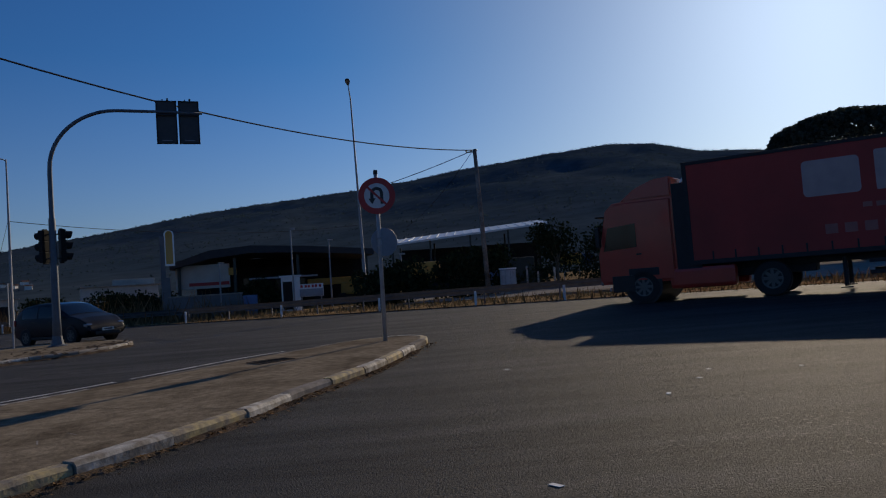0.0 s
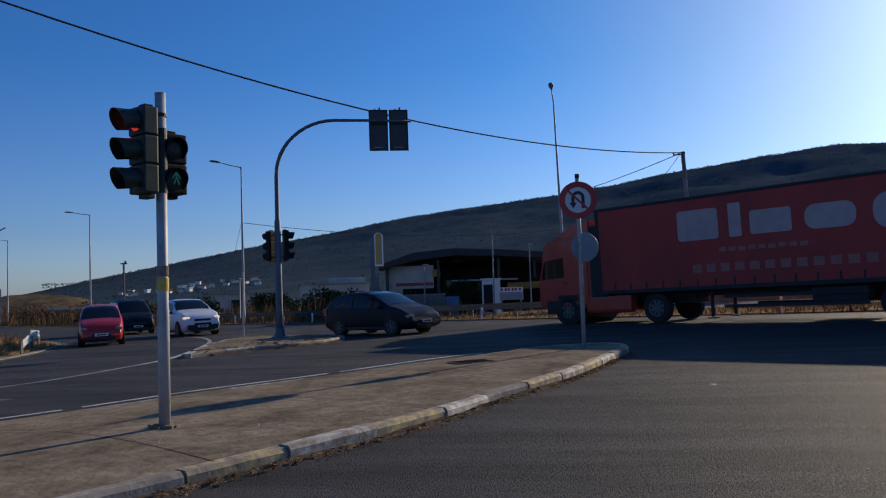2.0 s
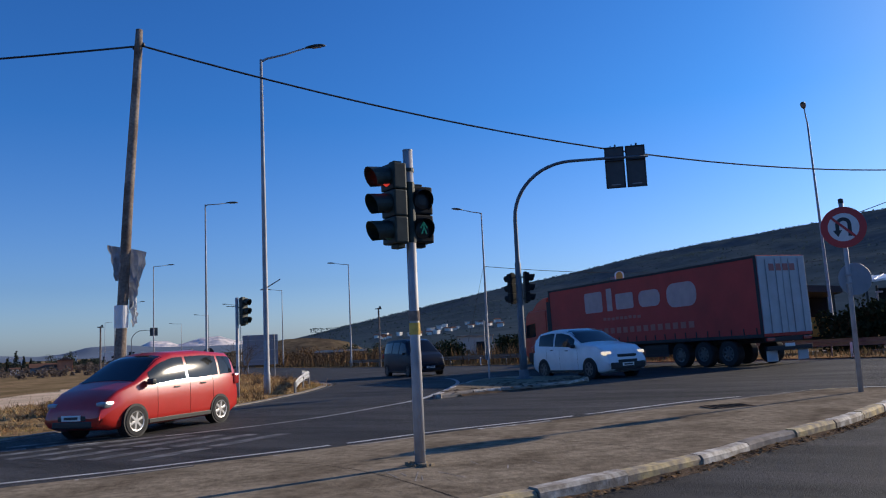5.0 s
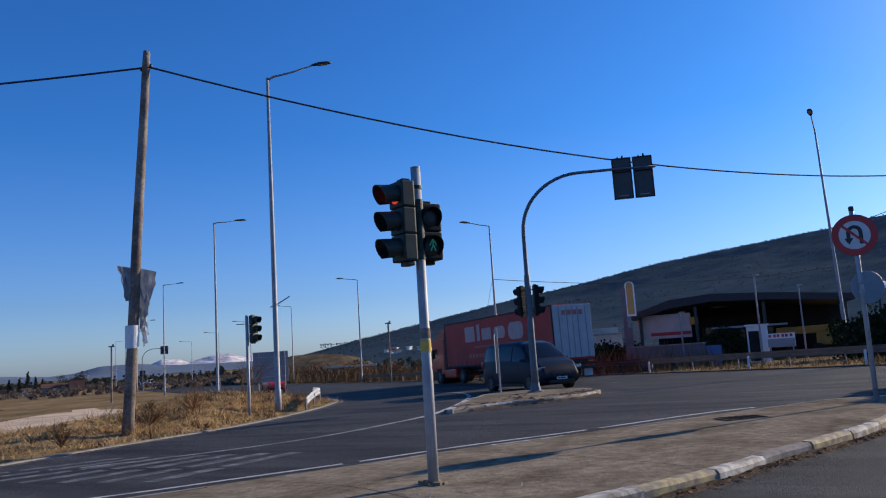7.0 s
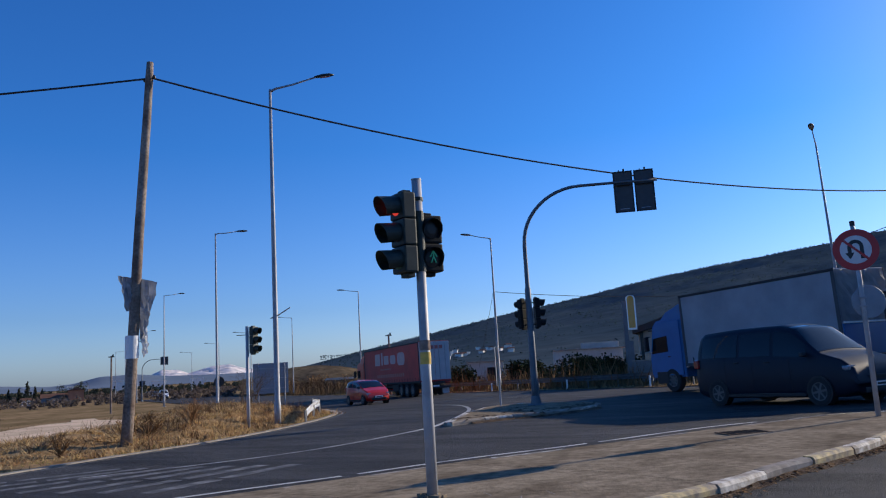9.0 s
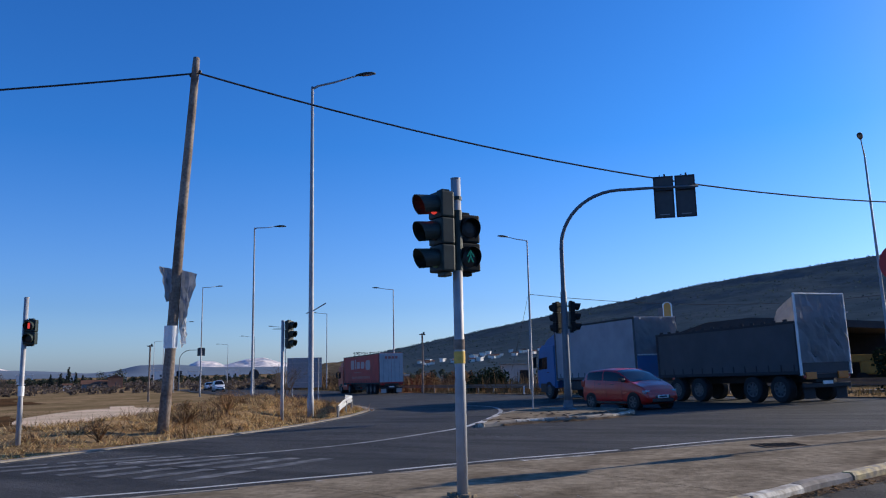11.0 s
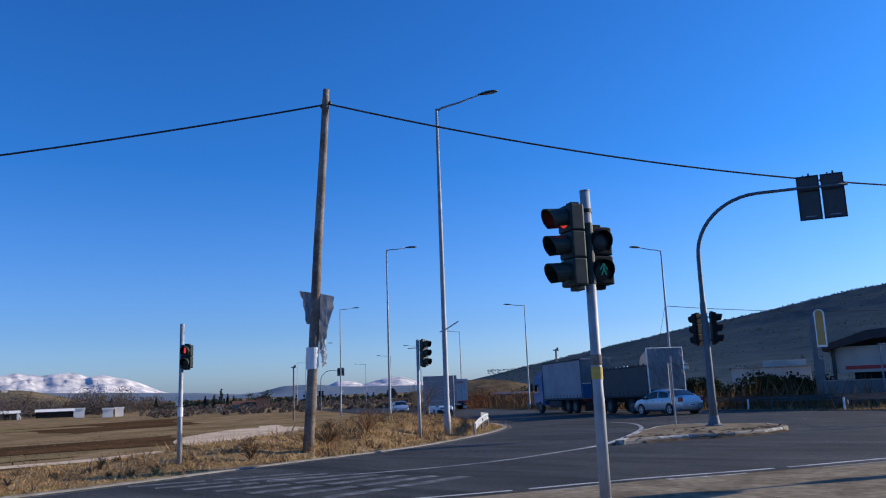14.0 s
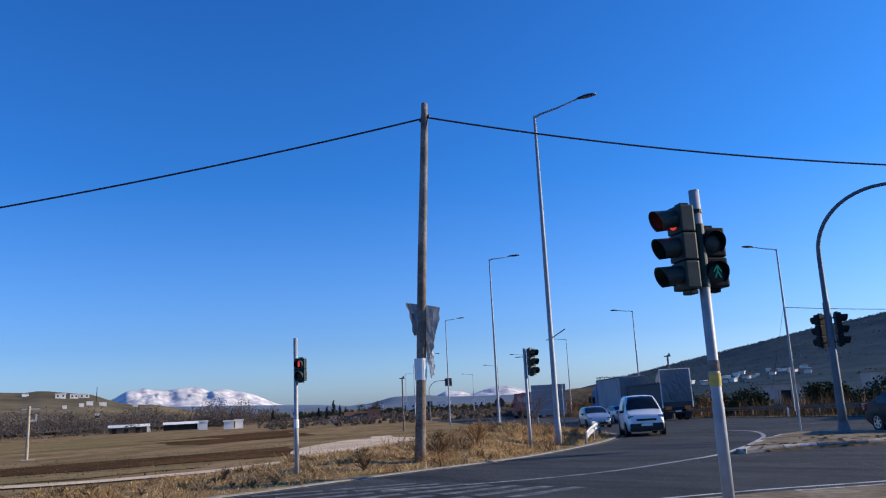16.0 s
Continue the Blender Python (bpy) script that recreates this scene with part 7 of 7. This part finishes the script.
def red_tractor_unit():
    t = thing("lorry_tractor", "orange-red lorry tractor unit pulling a long trailer", "lorry", None, "lorries")
    cab(t, 2.05, 4.45, 2.45, 0.62, 3.15, TRUCK_RED)
    bm = bmesh.new()
    prism(bm, [(2.05, 3.13), (3.7, 3.13), (3.2, 3.5), (2.6, 3.72), (2.05, 3.75)], -1.1, 1.1, pose(0, 0, 0, 90, 0, 0))
    bmesh.ops.recalc_face_normals(bm, faces=bm.faces[:])
    bmesh.ops.bevel(bm, geom=bm.edges[:], offset=0.06, segments=2, affect="EDGES")
    part("roof_deflector", bm, TRUCK_RED, t)
    for s in (1, -1):
        bm = bmesh.new()
        box(bm, (2.0 - 0.32, s * 1.16, 2.2), (0.7, 0.06, 2.6), 0.02)
        part("side_deflector", bm, CHASSIS, t)
        bm = bmesh.new()
        tube(bm, [(1.75, s * 1.05, 0.9), (1.75, s * 1.05, 3.5), (1.6, s * 1.05, 3.72), (1.4, s * 1.05, 3.74)], 0.055, 10)
        part("exhaust_stack", bm, RIM, t, "chrome exhaust stack", True)
        bm = bmesh.new()
        box(bm, (1.35, s * 1.0, 0.68), (1.9, 0.42, 0.62), 0.12)
        part("fuel_tank", bm, TRUCK_RED, t, "red side skirt over the tank")
        bm = bmesh.new()
        box(bm, (-0.25, s * 1.02, 1.06), (1.3, 0.5, 0.05), 0.02)
        part("mudguard", bm, CHASSIS, t)
        bm = bmesh.new()
        box(bm, (3.05, s * 1.2, 0.95), (1.0, 0.06, 0.3), 0.05)
        part("arch_trim", bm, CHASSIS, t)
    bm = bmesh.new()
    box(bm, (1.2, 0, 0.78), (5.6, 0.9, 0.34), 0.02)
    box(bm, (0, 0, 1.1), (1.2, 1.0, 0.14), 0.03)
    part("chassis", bm, CHASSIS, t)
    bm = bmesh.new()
    rod(bm, (3.1, -1.21, 0.52), (3.1, 1.21, 0.52), 0.58, 0.58, 24)
    part("wheel_arch", bm, BLACK, t)
    truck_wheels(t, [(3.1, 1.08), (3.1, -1.08), (-0.55, 1.06), (-0.55, -1.06)])
    return t


def trailer_body(t, L, w, z0, h, side_mat, rear_mat, rails=GALV_DULL):
    bm = bmesh.new()
    box(bm, (0, 0, (z0 + h) / 2), (L, w, h - z0), 0.03)
    b = part("box_body", bm, side_mat, t)
    for s in (1, -1):
        for z, k in ((h - 0.05, 0.1), (z0 + 0.05, 0.13)):
            bm = bmesh.new()
            box(bm, (0, s * (w / 2 + 0.006), z), (L + 0.02, 0.03, k), 0.008)
            part("side_rail", bm, rails if z < 2 else CHASSIS, b)
        for k in range(int(L / 0.62)):
            bm = bmesh.new()
            box(bm, (-L / 2 + 0.3 + k * 0.62, s * (w / 2 + 0.01), z0 + 0.2), (0.045, 0.02, 0.3), 0.004)
            part("strap", bm, CHASSIS, b)
        for x in (-L / 2 + 0.06, L / 2 - 0.06):
            bm = bmesh.new()
            box(bm, (x, s * (w / 2 + 0.004), (z0 + h) / 2), (0.13, 0.03, h - z0), 0.01)
            part("corner_post", bm, rails, b)
    if rear_mat:
        for s in (1, -1):
            bm = bmesh.new()
            box(bm, (-L / 2 - 0.015, s * w * 0.247, (z0 + h) / 2 + 0.04), (0.05, w * 0.485, h - z0 - 0.16), 0.01)
            d = part("rear_door", bm, rear_mat, t, "grey rear door")
            for q in (0.14, 0.34):
                bm = bmesh.new()
                rod(bm, (-L / 2 - 0.055, s * w * q, z0 + 0.1), (-L / 2 - 0.055, s * w * q, h - 0.15), 0.018, 0.018, 6)
                part("lock_rod", bm, GALV, d)
    return b


def rear_gear(t, x, w):
    bm = bmesh.new()
    box(bm, (x + 0.05, 0, 0.62), (0.12, w * 0.94, 0.16), 0.02)
    part("underrun_bar", bm, CHASSIS, t)
    bm = bmesh.new()
    box(bm, (x + 0.08, 0, 0.95), (0.12, w * 0.9, 0.18), 0.02)
    part("light_bar", bm, CHASSIS, t)
    for s in (1, -1):
        bm = bmesh.new()
        box(bm, (x + 0.0, s * w * 0.38, 0.95), (0.06, 0.42, 0.12), 0.02)
        part("tail_lamp", bm, TAILLAMP, t)
        bm = bmesh.new()
        box(bm, (x + 0.14, s * w * 0.32, 0.42), (0.03, 0.55, 0.55), 0.01)
        part("mud_flap", bm, DOOR_GREY if x < -6 else CHASSIS, t)
    bm = bmesh.new()
    box(bm, (x - 0.01, 0, 0.72), (0.02, 0.5, 0.12), 0.004)
    part("plate", bm, WHITE, t, "plain pale plate")


def red_trailer_unit():
    t = thing("lorry_trailer", "long red curtain-sided trailer with faded white print", "trailer", None, "trailers")
    b = trailer_body(t, 14.0, 2.5, 1.05, 4.06, CURTAIN_RED, DOOR_GREY, CHASSIS)
    # plain blocks in the place of the printed name, on both curtains
    for s in (1, -1):
        for k, (x, wd, z, hh) in enumerate(((3.1, 1.4, 3.12, 0.98), (1.85, 0.4, 3.16, 1.05), (0.75, 1.25, 3.02, 0.72), (-0.95, 1.4, 3.0, 0.72), (-2.95, 1.75, 2.98, 1.0))):
            bm = bmesh.new()
            cr = min(wd, hh) * (0.12 if k < 3 else 0.42)
            ring = [(x + sx * (wd / 2 - cr) + cr * math.cos(a0 + q * math.pi / 8), z + sz * (hh / 2 - cr) + cr * math.sin(a0 + q * math.pi / 8)) for sx, sz, a0 in ((1, 1, 0), (-1, 1, math.pi / 2), (-1, -1, math.pi), (1, -1, 1.5 * math.pi)) for q in range(5)]
            prism(bm, ring, -0.004, 0.004, Matrix.Translation((0, s * 1.254, 0)) @ pose(0, 0, 0, 90, 0, 0))
            bmesh.ops.recalc_face_normals(bm, faces=bm.faces[:])
            part("print_block", bm, LOGO, b)
        for k in range(9):
            bm = bmesh.new()
            box(bm, (2.3 - k * 0.31, s * 1.254, 2.28 - 0.01 * (k % 3)), (0.22, 0.008, 0.13))
            part("print_bar", bm, LOGO_DIM, b)
        for k in range(15):
            bm = bmesh.new()
            box(bm, (3.2 - k * 0.47, s * 1.254, 1.72), (0.3, 0.008, 0.26))
            part("print_bar", bm, LOGO_DIM, b)
    for k in range(4):
        bm = bmesh.new()
        box(bm, (-7.045, 0.55 - k * 0.36, 3.6), (0.01, 0.26, 0.26))
        part("print_bar", bm, LOGO_DIM, b)
    bm = bmesh.new()
    for s in (1, -1):
        box(bm, (0, s * 0.45, 0.95), (13.2, 0.14, 0.24), 0.02)
    part("chassis", bm, CHASSIS, t)
    for s in (1, -1):
        bm = bmesh.new()
        rod(bm, (3.0, s * 0.8, 0.15), (3.0, s * 0.8, 0.95), 0.06, 0.06, 8)
        box(bm, (3.0, s * 0.8, 0.12), (0.3, 0.25, 0.04), 0.01)
        part("landing_leg", bm, CHASSIS, t)
        for z in (0.5, 0.8):
            bm = bmesh.new()
            box(bm, (0.3, s * 1.2, z), (4.2, 0.03, 0.1), 0.008)
            part("side_guard", bm, CHASSIS, t)
        bm = bmesh.new()
        box(bm, (-1.0, s * 0.9, 0.75), (1.5, 0.5, 0.42), 0.04)
        part("pallet_box", bm, CHASSIS, t)
    rear_gear(t, -7.0, 2.5)
    truck_wheels(t, [(x, y) for x in (-2.55, -3.86, -5.17) for y in (1.06, -1.06)], 0.5, 0.36)
    return t


def blue_lorry_unit():
    t = thing("rigid_lorry", "blue rigid lorry with a grey curtain-sided body", "lorry", None, "lorries")
    cab(t, 3.95, 6.1, 2.45, 0.62, 3.1, TRUCK_BLUE)
    bm = bmesh.new()
    prism(bm, [(3.95, 3.08), (5.3, 3.08), (4.9, 3.4), (3.95, 3.7)], -1.1, 1.1, pose(0, 0, 0, 90, 0, 0))
    bmesh.ops.recalc_face_normals(bm, faces=bm.faces[:])
    part("roof_deflector", bm, TRUCK_BLUE, t)
    trailer_body(t, 7.6, 2.5, 1.05, 4.0, CURTAIN_GREY, None, CURTAIN_DARK)
    bm = bmesh.new()
    rag(bm, [(-3.84, 1.2, 3.95), (-3.84, -1.2, 3.95), (-3.84, -1.2, 2.2), (-3.84, 1.2, 2.2)], 12, 8, 0.05, 4)
    part("rear_tarpaulin", bm, TARP, t, "creased pale tarpaulin over the rear")
    bm = bmesh.new()
    box(bm, (-3.83, 0, 1.6), (0.06, 2.44, 1.05), 0.02)
    part("tailboard", bm, TRUCK_BLUE, t, "blue tailboard")
    bm = bmesh.new()
    box(bm, (-3.86, 0, 2.16), (0.05, 2.4, 0.06), 0.01)
    part("rail", bm, WHITE, t)
    bm = bmesh.new()
    box(bm, (0.8, 0, 0.82), (9.2, 0.9, 0.36), 0.02)
    part("chassis", bm, CHASSIS, t)
    for s in (1, -1):
        bm = bmesh.new()
        box(bm, (1.4, s * 1.05, 0.72), (2.4, 0.4, 0.5), 0.08)
        part("fuel_tank", bm, CHASSIS, t)
        bm = bmesh.new()
        tube(bm, [(3.88, s * 1.1, 1.0), (3.88, s * 1.1, 3.9)], 0.05, 8)
        part("exhaust_stack", bm, RIM, t, "chrome exhaust stack")
    rear_gear(t, -3.8, 2.5)
    truck_wheels(t, [(4.75, 1.08), (4.75, -1.08), (-0.9, 1.06), (-0.9, -1.06), (-2.25, 1.06), (-2.25, -1.06)], 0.5, 0.3, RIM_DARK)
    return t


def grey_trailer_unit():
    t = thing("drawbar_trailer", "dark grey drawbar trailer with a raised tarpaulin end", "trailer", None, "trailers")
    trailer_body(t, 8.2, 2.5, 1.05, 3.0, CURTAIN_DARK, None, CHASSIS)
    bm = bmesh.new()
    rag(bm, [(-4.14, 1.22, 3.95), (-4.14, -1.22, 3.95), (-4.14, -1.22, 1.45), (-4.14, 1.22, 1.45)], 14, 12, 0.09, 9)
    part("rear_tarpaulin", bm, TARP, t, "creased pale tarpaulin over the rear")
    bm = bmesh.new()
    tube(bm, [(-4.1, 1.24, 1.0), (-4.1, 1.24, 4.0), (-4.1, -1.24, 4.0), (-4.1, -1.24, 1.0)], 0.05, 8)
    part("rear_frame", bm, WHITE, t, "pale rear hoop")
    for s in (1, -1):
        bm = bmesh.new()
        rag(bm, [(-4.1, s * 1.25, 3.95), (-3.3, s * 1.25, 3.5), (-3.0, s * 1.25, 3.0), (-4.1, s * 1.25, 3.0)], 6, 5, 0.05, 2)
        part("side_tarpaulin", bm, TARP, t)
        for k in range(14):
            bm = bmesh.new()
            box(bm, (-3.6 + k * 0.56, s * 1.26, 3.03), (0.2, 0.03, 0.1), 0.01)
            part("hook", bm, CHASSIS, t)
    bm = bmesh.new()
    box(bm, (0, 0, 0.88), (8.0, 0.9, 0.3), 0.02)
    tube(bm, [(3.4, 0.3, 0.75), (5.4, 0, 0.62)], 0.07, 8)
    tube(bm, [(3.4, -0.3, 0.75), (5.4, 0, 0.62)], 0.07, 8)
    part("chassis", bm, CHASSIS, t)
    rear_gear(t, -4.1, 2.5)
    for s in (1, -1):
        bm = bmesh.new()
        box(bm, (-4.12, s * 0.8, 0.98), (0.05, 0.5, 0.26), 0.01)
        part("marker_board", bm, ORANGE_LAMP, t, "amber marker board")
    truck_wheels(t, [(2.9, 1.06), (2.9, -1.06), (1.5, 1.06), (1.5, -1.06), (-1.6, 1.06), (-1.6, -1.06), (-3.0, 1.06), (-3.0, -1.06)], 0.5, 0.36)
    return t


red_tractor, red_trailer = red_tractor_unit(), red_trailer_unit()
blue_lorry, grey_trailer = blue_lorry_unit(), grey_trailer_unit()


# ---- movement ----
def stand(x, y, head):
    """A pose on the sloping road."""
    e = 0.05
    slope = (ground_z(x + e) - ground_z(x - e)) / (2 * e)
    f = Vector((math.cos(head), math.sin(head), slope * math.cos(head))).normalized()
    n = Vector((-slope, 0, 1)).normalized()
    s = n.cross(f).normalized()
    n = f.cross(s)
    m = Matrix((f, s, n)).transposed().to_4x4()
    m.translation = (x, y, ground_z(x) + 0.002)
    return m


def glide(points):
    """Place and speed at any time along (t, x, y) points."""
    ts = [p[0] for p in points]
    ps = [Vector(p[1:3]) for p in points]
    vs = []
    for i in range(len(ts)):
        a, b = max(i - 1, 0), min(i + 1, len(ts) - 1)
        vs.append((ps[b] - ps[a]) / (ts[b] - ts[a]))

    def at(t):
        i = min(max(sum(1 for q in ts if q <= t) - 1, 0), len(ts) - 2)
        h = ts[i + 1] - ts[i]
        u = (t - ts[i]) / h
        p = (2 * u ** 3 - 3 * u * u + 1) * ps[i] + (u ** 3 - 2 * u * u + u) * h * vs[i] + (3 * u * u - 2 * u ** 3) * ps[i + 1] + (u ** 3 - u * u) * h * vs[i + 1]
        d = ((6 * u * u - 6 * u) * ps[i] + (3 * u * u - 4 * u + 1) * h * vs[i] + (6 * u - 6 * u * u) * ps[i + 1] + (3 * u * u - 2 * u) * h * vs[i + 1]) / h
        return p, d
    return at


def drive(ob, points, extra=0.0):
    """Keys a vehicle along its way and rolls its wheels. extra: metres ahead of the way's point."""
    at = glide(points)
    rows, way, last = [], [0.0], None
    for k in range(65):
        t = k * 0.25
        p, d = at(t)
        head = math.atan2(d.y, d.x)
        q = p + Vector((math.cos(head), math.sin(head))) * extra
        if last is not None:
            way.append(way[-1] + (q - last).length)
        last = q
        rows.append((t, stand(q.x, q.y, head)))
    walk(ob, rows)
    for w in ob.children:
        if w.name.startswith("wheel") and not w.data:
            r = w.matrix_basis.translation.z
            base = w.matrix_basis.translation.copy()
            n = max(2, int(way[-1] / r / 1.3) + 1)
            spin, prev = [], -1
            for k in range(n + 1):
                s = way[-1] * k / n
                t = float(np.interp(s, way, [j * 0.25 for j in range(65)]))
                if k == 0:
                    t = 0.0
                if k == n:
                    t = 16.0
                if frame(t) <= prev:
                    continue
                prev = frame(t)
                spin.append((t, Matrix.Translation(base) @ Matrix.Rotation(s / r, 4, "Y")))
            walk(w, spin)


def motions():
    red_way = [(0, 13.9, 20.1), (1.5, 7.3, 24.2), (2.5, 2.7, 27.0), (3.5, -2.4, 29.9), (5, -10.5, 35.0), (7.5, -26.2, 45.1), (8.5, -34.0, 49.9), (11, -55.5, 64.6), (16, -96, 90)]
    drive(red_trailer, red_way)
    drive(red_tractor, red_way, 5.35)
    blue_way = [(0, 43, -2), (6, 13.5, 20.5), (7.5, 3.9, 26.2), (8.5, -2.6, 30.2), (11, -16.8, 39.2), (12.5, -27.0, 45.6), (14.5, -40.1, 53.2), (16, -50.6, 59.6)]
    drive(blue_lorry, blue_way)
    drive(grey_trailer, blue_way, -9.5)
    drive(dark_car, [(0, -14.6, 30.2), (0.5, -13.7, 29.7), (1.5, -11.4, 28.4), (2.5, -7.4, 26.5), (3.5, -2.25, 24.4), (4, 0.9, 23.0), (5, 8, 19.4), (7, 23, 10.5), (16, 70, -21)])
    drive(white_car, [(0, -26.3, 37.2), (1.5, -23.0, 35.2), (2.5, -21.7, 34.2), (3.5, -18.9, 32.3), (4, -16.6, 30.8), (5, -11.1, 27.5), (5.2, -9.9, 26.7), (7, 4, 18.2), (9, 20, 8.5), (16, 70, -21)])
    drive(navy_van, [(0, -31.8, 41.6), (1.5, -30.5, 40.9), (2.5, -29.9, 40.4), (3.5, -29.0, 39.8), (4, -28.3, 39.2), (5, -25.5, 37.0), (7.5, -13.0, 28.9), (8, -10.75, 27.3), (8.5, -7.45, 25.15), (10, 4, 18), (12, 20, 8.5), (16, 60, -16)])
    drive(red_mpv, [(0, -26.6, 33.6), (1.5, -23.7, 29.9), (2.5, -21.5, 27.1), (3.5, -18.0, 22.1), (4, -16.9, 19.0), (4.5, -15.8, 15.3), (5, -14.95, 11.35), (5.2, -14.8, 9.7), (6, -14.7, 3), (8, -14.6, -13), (16, -15.6, -90)])
    drive(red_car, [(0, -120, 95), (6, -62, 58), (8, -42, 45.2), (10, -20.8, 33.4), (10.8, -13.7, 29.4), (11, -11.6, 28.3), (11.5, -5.6, 25.2), (12.5, 6, 18), (14.5, 28, 5), (16, 44, -5)])
    drive(silver_car, [(0, 112, -40), (8, 44, 3), (11, 8.5, 24.2), (12, -4.5, 32.2), (12.5, -10.3, 35.3), (13, -14.14, 37.13), (13.5, -18.76, 39.33), (14, -23.46, 41.5), (14.5, -28.2, 43.5), (15, -33.3, 46.0), (15.5, -38.6, 49.2), (16, -46.6, 54.2)])
    drive(black_car, [(0, -400, 268), (12, -112, 91.5), (14, -62, 60.2), (15, -36.4, 44.4), (15.5, -24.2, 36.8), (16, -11.4, 28.4)])
    drive(grey_hatch, [(0, -300, 205), (12, -110, 88.5), (15, -56, 54.3), (15.7, -43.5, 46), (16, -38.6, 42.3)])
    drive(white_van, [(0, -260, 181), (11, -109, 87), (12.5, -86, 73), (14.5, -43.4, 46.2), (15, -36.0, 40.4), (15.5, -30.2, 35.6), (16, -24.9, 30.5)])


motions()
